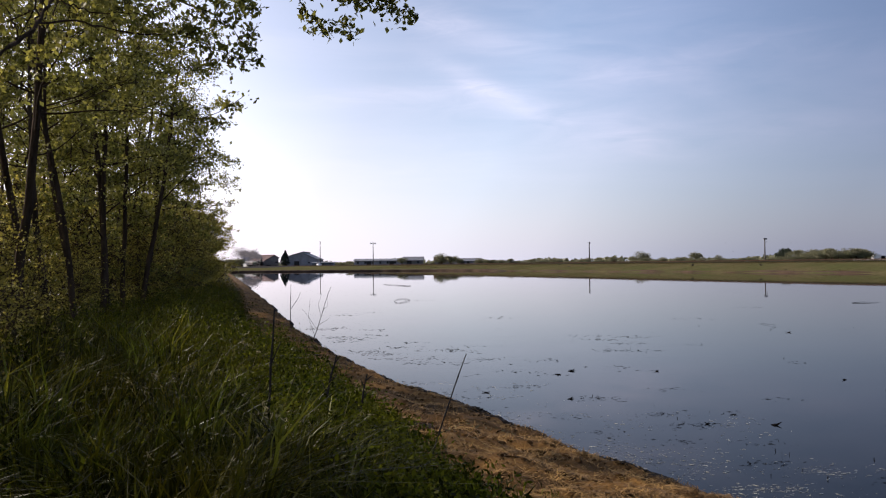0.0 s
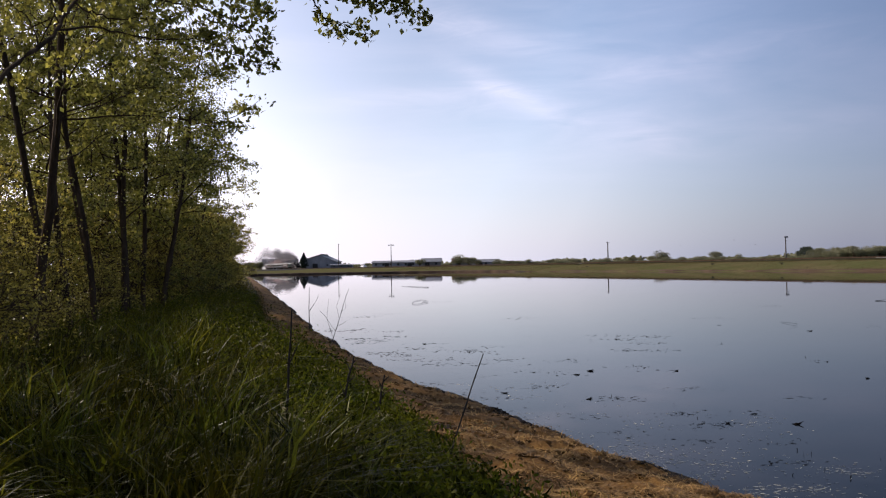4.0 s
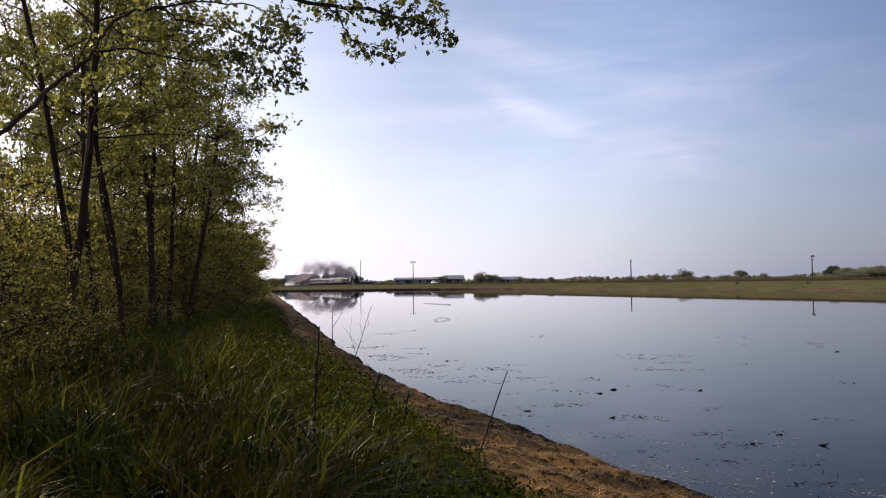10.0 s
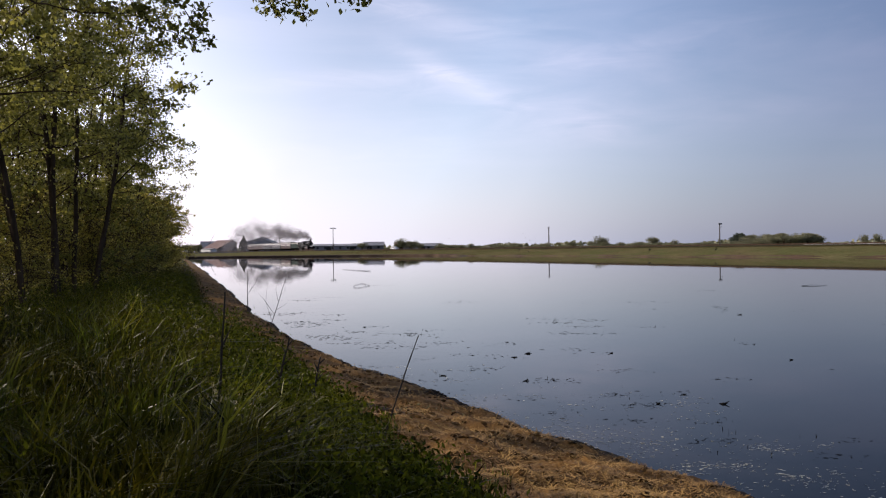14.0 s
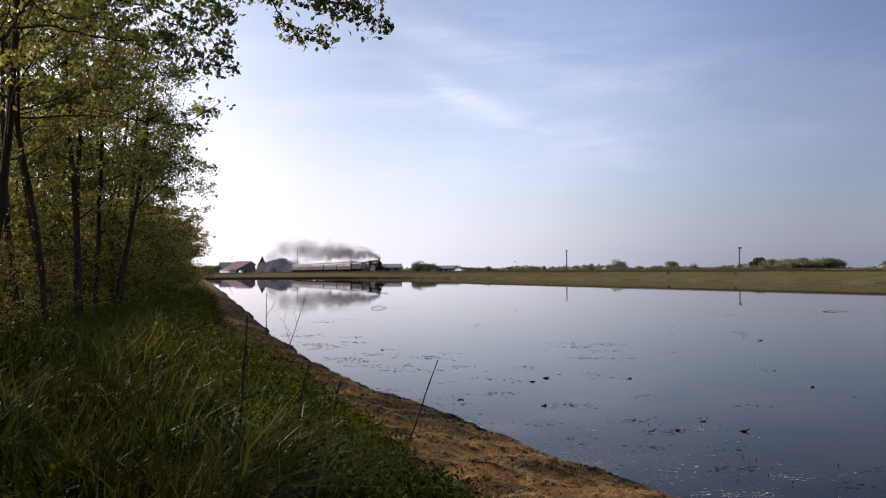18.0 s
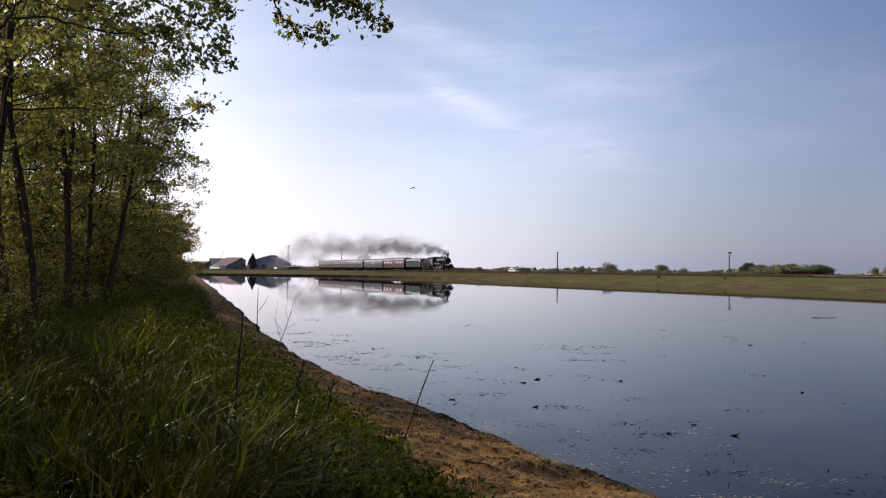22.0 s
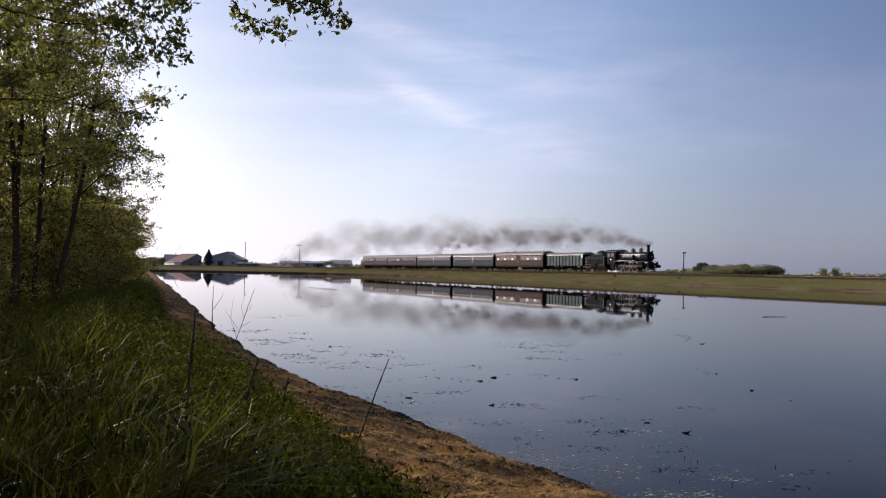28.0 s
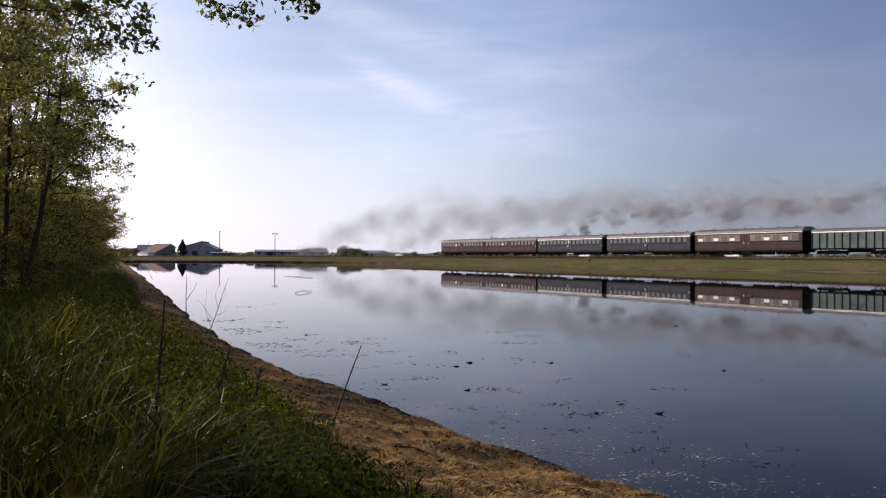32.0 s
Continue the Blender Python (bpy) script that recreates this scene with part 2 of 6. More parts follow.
_tc, _mp, _nz, _b = (_n.new("ShaderNode" + k) for k in ("TexCoord", "Mapping", "TexNoise", "Bump"))
_mp.inputs["Scale"].default_value = (0.5, 1.4, 1)
_nz.inputs["Scale"].default_value, _nz.inputs["Detail"].default_value = 1.5, 3
_b.inputs["Strength"].default_value, _b.inputs["Distance"].default_value = 0.05, 0.01
_l.new(_tc.outputs["Object"], _mp.inputs["Vector"])
_l.new(_mp.outputs["Vector"], _nz.inputs["Vector"])
_l.new(_nz.outputs["Fac"], _b.inputs["Height"])
_l.new(_b.outputs[0], _p.inputs["Normal"])


# ---------------------------------------------------------------- small mesh tools
def mesh_of(name, verts, faces, mat):
    me = bpy.data.meshes.new(name)
    me.from_pydata([tuple(v) for v in verts], [], [tuple(f) for f in faces])
    for m in (mat if isinstance(mat, (list, tuple)) else [mat]):
        me.materials.append(m)
    me.update()
    return me


def thing(name, m=None, label="", category="", group="", kind=""):
    ob = new(name)
    ob.matrix_basis = m or Matrix()
    return tagged(ob, label, category, group, kind)


def part(name, data, mat, parent, label="", m=None):
    """Links a bmesh or a mesh as one mesh object under a thing or a part."""
    if isinstance(data, bmesh.types.BMesh):
        me = bpy.data.meshes.new(name)
        data.to_mesh(me)
        data.free()
        me.materials.append(mat)
    else:
        me = data
    ob = new(name, me)
    ob.parent = parent
    ob.matrix_basis = m or Matrix()
    return tagged(ob, label)


def box(x0, x1, y0, y1, z0, z1, bevel=0.0, bm=None):
    bm2 = bmesh.new()
    bmesh.ops.create_cube(bm2, size=1)
    bmesh.ops.transform(bm2, verts=bm2.verts, matrix=Matrix.Translation(((x0 + x1) / 2, (y0 + y1) / 2, (z0 + z1) / 2))
                        @ Matrix.Diagonal((x1 - x0, y1 - y0, z1 - z0, 1)))
    if bevel:
        bmesh.ops.bevel(bm2, geom=bm2.edges[:], offset=bevel, segments=1, affect="EDGES")
    return join(bm, bm2)


def join(bm, bm2):
    if bm is None:
        return bm2
    me = bpy.data.meshes.new("tmp")
    bm2.to_mesh(me)
    bm2.free()
    bm.from_mesh(me)
    bpy.data.meshes.remove(me)
    return bm


def tube(p0, p1, r0, r1=None, seg=10, bm=None, caps=True):
    """A tapered round bar from p0 to p1."""
    bm2 = bmesh.new()
    p0, p1 = Vector(p0), Vector(p1)
    d = p1 - p0
    bmesh.ops.create_cone(bm2, cap_ends=caps, segments=seg, radius1=r0, radius2=r0 if r1 is None else r1, depth=d.length)
    bmesh.ops.transform(bm2, verts=bm2.verts, matrix=Matrix.Translation((p0 + p1) / 2) @ d.to_track_quat("Z", "Y").to_matrix().to_4x4())
    return join(bm, bm2)


def extrude(profile, axis_from, axis_to, bm=None, smooth=False):
    """A prism: a closed profile of (y, z) carried along x."""
    bm2 = bmesh.new()
    a = [bm2.verts.new((axis_from, y, z)) for y, z in profile]
    b = [bm2.verts.new((axis_to, y, z)) for y, z in profile]
    bm2.faces.new(a)
    bm2.faces.new(b[::-1])
    k = len(a)
    for i in range(k):
        bm2.faces.new((a[i], b[i], b[(i + 1) % k], a[(i + 1) % k]))
    bmesh.ops.recalc_face_normals(bm2, faces=bm2.faces)
    return join(bm, bm2)


def revolve(profile, m=None, seg=20, bm=None):
    """A turned body round z from (radius, z) pairs."""
    bm2 = bmesh.new()
    rings = [[bm2.verts.new((r * math.cos(2 * math.pi * k / seg), r * math.sin(2 * math.pi * k / seg), z)) for k in range(seg)] for r, z in profile]
    for a, b in zip(rings, rings[1:]):
        for k in range(seg):
            bm2.faces.new((a[k], a[(k + 1) % seg], b[(k + 1) % seg], b[k]))
    bm2.faces.new(rings[0][::-1])
    bm2.faces.new(rings[-1])
    if m:
        bmesh.ops.transform(bm2, verts=bm2.verts, matrix=m)
    return join(bm, bm2)


# ---------------------------------------------------------------- the plan
TRACK_O = Vector((33.42, 168.82, 0.0))                  # a point of the railway line
TRACK_U = Vector((0.3803, -0.9249, 0.0))                # its direction, in which the train runs
TRACK_N = Vector((-0.9249, -0.3803, 0.0))               # across it, towards the pond
RAIL, SPEED, FRONT0 = 1.83, 16.53, -420.9               # rail height, metres a second, front of the train at the start
SHORE_Y = np.array([-20, 0.0, 3.0, 5.0, 6.7, 8.4, 9.8, 11.9, 15, 20, 31, 61, 113, 200, 5000])
SHORE_X = np.array([9.0, 3.9, 2.5, 1.62, 0.80, 0.07, -0.60, -1.40, -2.35, -3.76, -6.75, -15.0, -29.5, -54, -1400])


GRASS_Y, GRASS_D = (3.0, 5.0, 7.0, 9.0, 20, 40), (-2.26, -1.89, -1.62, -1.45, -1.25, -1.0)


def grass_edge(y):
    """How far up from the water the grass begins."""
    return np.interp(y, GRASS_Y, GRASS_D)


def shore(y):
    return np.interp(y, SHORE_Y, SHORE_X)


def on_track(s, side=0.0, z=0.0):
    return TRACK_O + TRACK_U * s + TRACK_N * side + Vector((0, 0, z))


def smooth(e0, e1, v):
    k = np.clip((v - e0) / (e1 - e0), 0, 1)
    return k * k * (3 - 2 * k)


def wobble(x, y, f, seed=0.0):
    return np.sin(x * f + 1.3 * np.sin(y * f * 0.7 + seed)) * np.sin(y * f * 1.1 + 1.7 * np.sin(x * f * 0.6 + seed * 2))


def far_shore(x):
    """How far off the far side of the pond lies."""
    return np.interp(x, [-300, -50, -17, -2, 11, 20, 60], [150, 206, 207, 200, 187, 179, 172]) + 0.4 * wobble(x, 0 * x, 0.21)


def height(x, y):
    """The ground's height: levee, pond bed, far field, embankment and plain in one."""
    dn = x - shore(y) + 0.10 * wobble(x * 0.2, y, 0.9) + 0.04 * wobble(x * 0.2, y, 3.1, 2.0)
    rx, ry = x - TRACK_O.x, y - TRACK_O.y
    dt = rx * TRACK_N.x + ry * TRACK_N.y
    s = rx * TRACK_U.x + ry * TRACK_U.y
    edge = np.interp(s, [-60, 0, 40, 80, 200], [17.0, 14.5, 12.0, 10.0, 9.0])
    far = far_shore(x)
    # levee, seen across
    lev = np.interp(dn, [-60, -9.5, -8.2, -5.5, -2.2, -1.5, -0.9, -0.35, -0.12, 0.0, 0.35, 2.5], [-0.5, -0.45, 0.1, 0.40, 0.44, 0.34, 0.22, 0.13, 0.085, -0.02, -0.30, -0.45])
    lev = lev + 0.03 * wobble(x, y, 1.7) * smooth(-0.1, -1.0, dn) * smooth(-9, -7, dn) * smooth(80, 40, y)
    lev = lev + (0.030 * wobble(x, y, 5.3, 1.0) + 0.016 * wobble(x, y, 13.0, 2.0)) * smooth(-0.02, -0.25, dn) * smooth(-3.0, -2.2, dn) * smooth(45, 20, y)
    field = 0.45 * smooth(0, 1.5, y - far) - 0.45 * smooth(0, -1.5, y - far) + 0.25 * smooth(10, 90, y - far)
    field = field + 0.05 * wobble(x, y, 0.15) * smooth(2, 8, y - far)
    bank = np.interp(dt, [-400, -60, -20, -9, -2.6, 2.6, 5.0, 8.0], [1.15, 1.25, 1.38, 1.38, RAIL - 0.42, RAIL - 0.42, 1.0, 0.55])
    k = np.clip((edge - dt) / np.maximum(edge - 2.6, 1), -0.3, 1)
    rise = np.where(k > 0, 0.12 * smooth(0, 0.08, k) + (RAIL - 0.54) * np.maximum(k, 0) ** 0.8, 1.5 * k)
    right = np.where(dt < 2.6, bank, np.maximum(rise, -0.45))
    left = np.where(dt < 8.0, bank, 0.0)
    away = np.maximum(field, np.where(dt < 30, np.maximum(left, field), field))
    pond_side = np.where(y > far + 3, np.maximum(away, np.where(dt < edge, right, away)), np.maximum(field, right))
    z = np.where(dn < 0.35, np.maximum(lev, -0.45), pond_side)
    z = np.where((dn < 2.5) & (y < far), np.maximum(lev, -0.45), z)
    z = np.where((y > far), np.maximum(z, np.maximum(field, np.where(dt < edge, right, -1))), z)
    z = np.where(dn < -60, 0.5 * smooth(-60, -64, dn) - 0.45 * smooth(-64, -60, dn), z)
    return z


def axis(*spans):
    out = [spans[0][0]]
    for a, b, step in spans:
        k = max(1, round((b - a) / step))
        out += [a + (b - a) * i / k for i in range(1, k + 1)]
    return np.array(out)


def build_ground():
    ys = axis((-700, -40, 60), (-40, -4, 3), (-4, 1, 0.5), (1, 14, 0.13), (14, 30, 0.35), (30, 70, 1.2), (70, 130, 2.5), (130, 170, 1.6), (170, 216, 1.0), (216, 260, 4), (260, 700, 12), (700, 1500, 60), (1500, 4500, 400))
    ds = axis((-3000, -400, 400), (-400, -70, 40), (-70, -12, 4), (-12, -4, 0.5), (-4, -2, 0.2), (-2, 0.4, 0.07), (0.4, 3, 0.5), (3, 15, 3), (15, 110, 1.6), (110, 200, 6), (200, 700, 40), (700, 4500, 400))
    dd, yy = np.meshgrid(ds, ys)
    xx = dd + shore(np.minimum(yy, 320))
    zz = height(xx, yy)
    nx, ny = len(ds), len(ys)
    verts = np.stack([xx, yy, zz], -1).reshape(-1, 3)
    idx = np.arange(nx * ny).reshape(ny, nx)
    quads = np.stack([idx[:-1, :-1], idx[:-1, 1:], idx[1:, 1:], idx[1:, :-1]], -1).reshape(-1, 4)
    grit = np.random.default_rng(6).normal(scale=0.012, size=len(verts))      # crumbs and clods of the bare bank
    vd = verts[:, 0] - shore(verts[:, 1])
    verts[:, 2] += grit * smooth(-2.6, -2.2, vd) * smooth(0.0, -0.15, vd) * smooth(40, 14, verts[:, 1])
    me = bpy.data.meshes.new("ground")
    me.from_pydata(verts.tolist(), [], quads.tolist())
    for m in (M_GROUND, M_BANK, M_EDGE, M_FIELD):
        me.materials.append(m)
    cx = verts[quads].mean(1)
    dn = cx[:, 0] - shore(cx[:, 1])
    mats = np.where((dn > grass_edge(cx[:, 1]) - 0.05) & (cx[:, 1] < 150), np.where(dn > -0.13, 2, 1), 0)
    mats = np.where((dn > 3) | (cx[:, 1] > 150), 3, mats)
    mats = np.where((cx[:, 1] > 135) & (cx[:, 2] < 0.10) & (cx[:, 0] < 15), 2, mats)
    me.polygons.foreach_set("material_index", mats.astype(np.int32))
    me.polygons.foreach_set("use_smooth", np.ones(len(quads), dtype=bool))
    me.update()
    tagged(new("ground", me), "levee of dry mud and grass round a flooded field", "ground", kind="structure")
    s = np.linspace(-26, 150, 177)
    probe = np.linspace(20, 4, 321)                     # the waterline: first ground above the water, coming from the pond
    gx = TRACK_O.x + TRACK_U.x * s[:, None] + TRACK_N.x * probe
    gy = TRACK_O.y + TRACK_U.y * s[:, None] + TRACK_N.y * probe
    edge = probe[np.argmax(height(gx, gy) > 0.02, axis=1)]
    wide = 0.30 + 0.25 * np.sin(s * 0.35) * np.sin(s * 0.13 + 1)
    rows = []
    for off in (0.15, -0.02, -0.6, -0.8):
        o = edge + off * (1 if off > -0.3 else wide / 0.45) + 0.04 * np.sin(s * 1.7) * np.sin(s * 0.61)
        px_, py_ = TRACK_O.x + TRACK_U.x * s + TRACK_N.x * o, TRACK_O.y + TRACK_U.y * s + TRACK_N.y * o
        lip = 0.13 + 0.05 * np.sin(s * 0.9) * np.sin(s * 0.37)
        top = {0.15: 0 * s - 0.08, -0.02: lip, -0.6: np.maximum(height(px_, py_) + 0.02, lip), -0.8: height(px_, py_) - 0.08}[off]
        rows.append(np.stack([px_, py_, top], 1))
    k = len(s)
    strip = mesh_of("mud_margin", np.concatenate(rows).tolist(), [(r * k + i, r * k + i + 1, (r + 1) * k + i + 1, (r + 1) * k + i) for r in range(3) for i in range(k - 1)], M_MARGIN)
    tagged(new("mud_margin", strip), "crumbling brown lip of mud along the far waterline", "mud", kind="structure")
    # the undercut lip of the far field
    x = np.linspace(-70, 16, 260)
    far = far_shore(x)
    steps = np.linspace(-3, 3, 121)
    start = far + steps[np.argmax(height(np.repeat(x[:, None], 121, 1), far[:, None] + steps) > 0.02, axis=1)]
    rows = []
    for off, z in ((-0.35, -0.1), (-0.2, 0.34), (0.5, 0.44), (1.4, 0.1)):
        rows.append(np.stack([x, start + off + 0.10 * np.sin(x * 1.9) * np.sin(x * 0.7), 0 * x + z + (0.04 * np.sin(x * 0.8) * np.sin(x * 2.3) if z > 0.15 else 0)], 1))
    k = len(x)
    strip = mesh_of("field_lip", np.concatenate(rows).tolist(), [(r * k + i, r * k + i + 1, (r + 1) * k + i + 1, (r + 1) * k + i) for r in range(3) for i in range(k - 1)], M_MARGIN)
    tagged(new("field_lip", strip), "dark undercut edge of the far field", "mud", kind="structure")
    w = mesh_of("water", [(-420, -60, 0), (160, -60, 0), (160, 216, 0), (-420, 216, 0)], [(0, 1, 2, 3)], M_WATER)
    tagged(new("water", w), "still grey-blue water of a flooded field, mirroring the sky", "water", kind="structure")


build_ground()

# ---------------------------------------------------------------- the train
M_BLACK = material("black engine paint", (0.006, 0.006, 0.009), 0.5, spec=0.08, vary=0.4, scale=3, fine=40, bump=0.05)
M_GLOSS = material("glossy boiler paint", (0.006, 0.006, 0.008), 0.20, spec=0.8, vary=0.3, scale=3, fine=30, bump=0.02)
M_SOOT = material("sooty iron", (0.006, 0.006, 0.008), 0.75, spec=0.12, vary=0.4, scale=4)
M_RED = material("red wheel paint", (0.11, 0.018, 0.015), 0.5, vary=0.3, scale=5)
M_RUST = material("dark red beam paint", (0.028, 0.013, 0.012), 0.7, vary=0.3, scale=5, spec=0.1)
M_LINE = material("pale worn metal and highlight lines", (0.10, 0.095, 0.09), 0.5, vary=0.6, scale=1.3)
M_RIM = material("whitened tyre", (0.24, 0.225, 0.21), 0.5, vary=0.2, scale=8)
M_STEEL = material("bright steel", (0.55, 0.55, 0.55), 0.28, metal=0.9, vary=0.2)
M_COAL = material("coal", (0.010, 0.010, 0.011), 0.55, scale=9, bump=1.0)
M_BRASS = material("polished boiler band", (0.50, 0.48, 0.42), 0.25, metal=0.8)
M_MAROON = material("maroon coach paint", (0.050, 0.029, 0.027), 0.42, spec=0.10, vary=0.3, scale=1.2, fine=25, bump=0.03)
M_BROWN = material("brown coach paint", (0.056, 0.036, 0.031), 0.42, spec=0.08, vary=0.25, scale=1.2, fine=25, bump=0.03)
M_GREY = material("blue-grey coach paint", (0.038, 0.041, 0.048), 0.42, spec=0.10, vary=0.25, scale=1.2, fine=25, bump=0.03)
M_GREEN = material("grey-green wagon paint", (0.115, 0.140, 0.132), 0.8, spec=0.0, vary=0.3, scale=1.0, fine=20, bump=0.05)
M_RIB = material("dark wagon post", (0.020, 0.025, 0.024), 0.8, vary=0.3, spec=0.0)
M_TAN = material("tan window band", (0.17, 0.118, 0.074), 0.5, vary=0.2, scale=2)
M_CREAM = material("cream cornice paint", (0.78, 0.76, 0.70), 0.45, vary=0.12, scale=2)
M_ROOF = material("grey coach roof", (0.125, 0.115, 0.108), 0.6, vary=0.3, scale=0.8, fine=12)
M_UNDER = material("dark underframe and end shade", (0.010, 0.009, 0.009), 0.9, spec=0.0, vary=0.4, scale=3)
M_PANE = material("dark coach window", (0.020, 0.022, 0.024), 0.06, vary=0.2, bump=0)
M_PALEPANE = material("pale window spot", (0.72, 0.70, 0.64), 0.5, vary=0.1, bump=0)
M_CAR = material("white car paint", (0.80, 0.80, 0.80), 0.25, vary=0.05, bump=0)
M_TYRE = material("tyre rubber", (0.02, 0.02, 0.02), 0.85)


def wheel_mesh(r, width, spokes, hub, mat, rim_mat, name):
    """A spoked rail wheelset: two wheels on one axle, turning about y."""
    bm = bmesh.new()
    q = Matrix.Rotation(radians(90), 4, "X")
    for side in (-1, 1):
        off = Matrix.Translation((0, side * 0.75, 0))
        ring = bmesh.new()
        seg = 28
        for k in range(seg):
            a0, a1 = 2 * math.pi * k / seg, 2 * math.pi * (k + 1) / seg
            vs = []
            for a in (a0, a1):
                for rr, yy in ((r, -width / 2), (r, width / 2), (r * 0.91, width / 2), (r * 0.91, -width / 2)):
                    vs.append(ring.verts.new((rr * math.cos(a), yy, rr * math.sin(a))))
            for i in range(4):
                fc = ring.faces.new((vs[i], vs[(i + 1) % 4], vs[4 + (i + 1) % 4], vs[4 + i]))
                fc.material_index = 1
        bmesh.ops.remove_doubles(ring, verts=ring.verts, dist=0.001)
        for k in range(spokes):
            a = 2 * math.pi * k / spokes
            tube((0, 0, 0), (r * 0.9 * math.cos(a), 0, r * 0.9 * math.sin(a)), r * 0.055, r * 0.045, 5, ring)
        tube((0, -width * 0.7, 0), (0, width * 0.7, 0), hub, hub, 12, ring)
        bmesh.ops.transform(ring, verts=ring.verts, matrix=off)
        me = bpy.data.meshes.new("tmp")
        ring.to_mesh(me)
        ring.free()
        bm.from_mesh(me)
        bpy.data.meshes.remove(me)
    tube((0, -0.75, 0), (0, 0.75, 0), 0.08, 0.08, 8, bm)
    me = bpy.data.meshes.new(name)
    bm.to_mesh(me)
    bm.free()
    me.materials.append(mat)
    me.materials.append(rim_mat)
    return me


ME_SMALL = wheel_mesh(0.47, 0.13, 8, 0.13, M_UNDER, M_UNDER, "wheelset")


def buffer_pair(owner, x, out):
    for y in (-0.87, 0.87):
        bm = tube((x, y, 1.04), (x + 0.42 * out, y, 1.04), 0.10, 0.10, 10)
        tube((x + 0.42 * out, y, 1.04), (x + 0.48 * out, y, 1.04), 0.23, 0.23, 14, bm)
        part("buffer", bm, M_UNDER, owner)


def bogie(owner, x, base=2.4):
    bm = box(-base / 2 - 0.75, base / 2 + 0.75, -1.06, -0.96, 0.34, 0.72, 0.03)
    box(-base / 2 - 0.55, base / 2 + 0.55, 0.96, 1.06, 0.42, 0.72, 0.03, bm)
    box(-0.2, 0.2, -0.96, 0.96, 0.45, 0.80, 0.02, bm)
    for k in (-base / 2, base / 2):
        box(k - 0.16, k + 0.16, -1.14, -1.06, 0.32, 0.66, 0.03, bm)
        box(k - 0.16, k + 0.16, 1.06, 1.14, 0.32, 0.66, 0.03, bm)
    box(-0.45, 0.45, -1.12, -1.06, 0.30, 0.50, 0.02, bm)
    b = part("bogie", bm, M_UNDER, owner, "dark riveted bogie frame", pose(x, 0, 0))
    for k in (-base / 2, base / 2):
        part("wheelset", ME_SMALL, None, b, m=pose(k, 0, 0.47))


def coach(style, label):
    """A bogie coach 19.3 m long; x runs forward from its middle."""
    L, W = 9.33 if style == "brown" else 9.65, 1.42
    body_mat, n_win = {"maroon": (M_MAROON, 15), "grey": (M_GREY, 16), "brown": (M_BROWN, 12)}[style]
    high = 0.18 if style == "brown" else 0.0
    owner = thing("coach", label=label, category="railway coach", group="coaches of the steam train")
    prof = [(-W + 0.05, 0.82), (-W, 1.1), (-W, 2.95 + high), (-W + 0.06, 3.12 + high), (W - 0.06, 3.12 + high), (W, 2.95 + high), (W, 1.1), (W - 0.05, 0.82)]
    part("body", extrude(prof, -L, L), body_mat, owner)
    arc = [(-W - 0.06, 3.08 + high)] + [(W * 1.03 * math.sin(a), 3.14 + high + 0.58 * math.cos(a * 0.98)) for a in np.linspace(-1.5, 1.5, 13)] + [(W + 0.06, 3.08 + high)]
    roof = part("roof", extrude(arc, -L - 0.06, L + 0.06), M_ROOF, owner, "weathered grey curved roof")
    for x in np.linspace(-L + 2.2, L - 2.2, 6):
        bm = tube((x, 0.3, 3.62 + high), (x, 0.3, 3.86 + high), 0.13, 0.10, 8)
        tube((x, 0.3, 3.84 + high), (x, 0.3, 3.90 + high), 0.19, 0.16, 8, bm)
        part("ventilator", bm, M_ROOF, roof)
    if style == "brown":
        for a, b in ((-L + 0.5, -0.9), (0.9, L - 0.5)):
            for sy in (-1, 1):
                part("window_band", box(a, b, sy * (W + 0.012) - 0.01, sy * (W + 0.012) + 0.01, 2.12, 2.98), M_TAN, owner, "tan painted window band")
        part("cornice", box(-L, L, -W - 0.045, -W + 0.0, 2.98 + high, 3.10 + high, 0.01), M_CREAM, owner, "cream cornice")
    else:
        part("cornice", box(-L, L, -W - 0.05, -W, 2.93, 3.10, 0.01), M_CREAM if style == "grey" else M_ROOF, owner, "sunlit cornice under the roof")
        part("cornice", box(-L, L, W, W + 0.05, 2.93, 3.10, 0.01), M_CREAM if style == "grey" else M_ROOF, owner)
    part("waist_rail", box(-L, L, -W - 0.02, -W, 1.92, 1.99), M_UNDER if style != "grey" else M_RIB, owner)
    # windows, each a sunk pane in a frame
    wide = 0.72 if style != "brown" else 0.95
    pane = bmesh.new()
    box(-wide / 2, wide / 2, -0.012, 0.012, -0.36, 0.36, 0, pane)
    me_pane = bpy.data.meshes.new("window")
    pane.to_mesh(me_pane)
    pane.free()
    me_pane.materials.append(M_PANE)
    # Pale panel put in for the bright spots that show in the windows
    half = box(-wide / 2 + 0.04, wide / 2 - 0.04, -0.02, 0.02, -0.34, 0.06)
    me_pale = bpy.data.meshes.new("bright_spot")
    half.to_mesh(me_pale)
    half.free()
    me_pale.materials.append(M_PALEPANE)
    frame_bm = box(-wide / 2 - 0.05, wide / 2 + 0.05, -0.02, 0.02, 0.36, 0.42)
    box(-wide / 2 - 0.05, wide / 2 + 0.05, -0.02, 0.02, -0.42, -0.36, 0, frame_bm)
    box(-wide / 2 - 0.05, -wide / 2, -0.02, 0.02, -0.36, 0.36, 0, frame_bm)
    box(wide / 2, wide / 2 + 0.05, -0.02, 0.02, -0.36, 0.36, 0, frame_bm)
    me_frame = bpy.data.meshes.new("window_frame")
    frame_bm.to_mesh(me_frame)
    frame_bm.free()
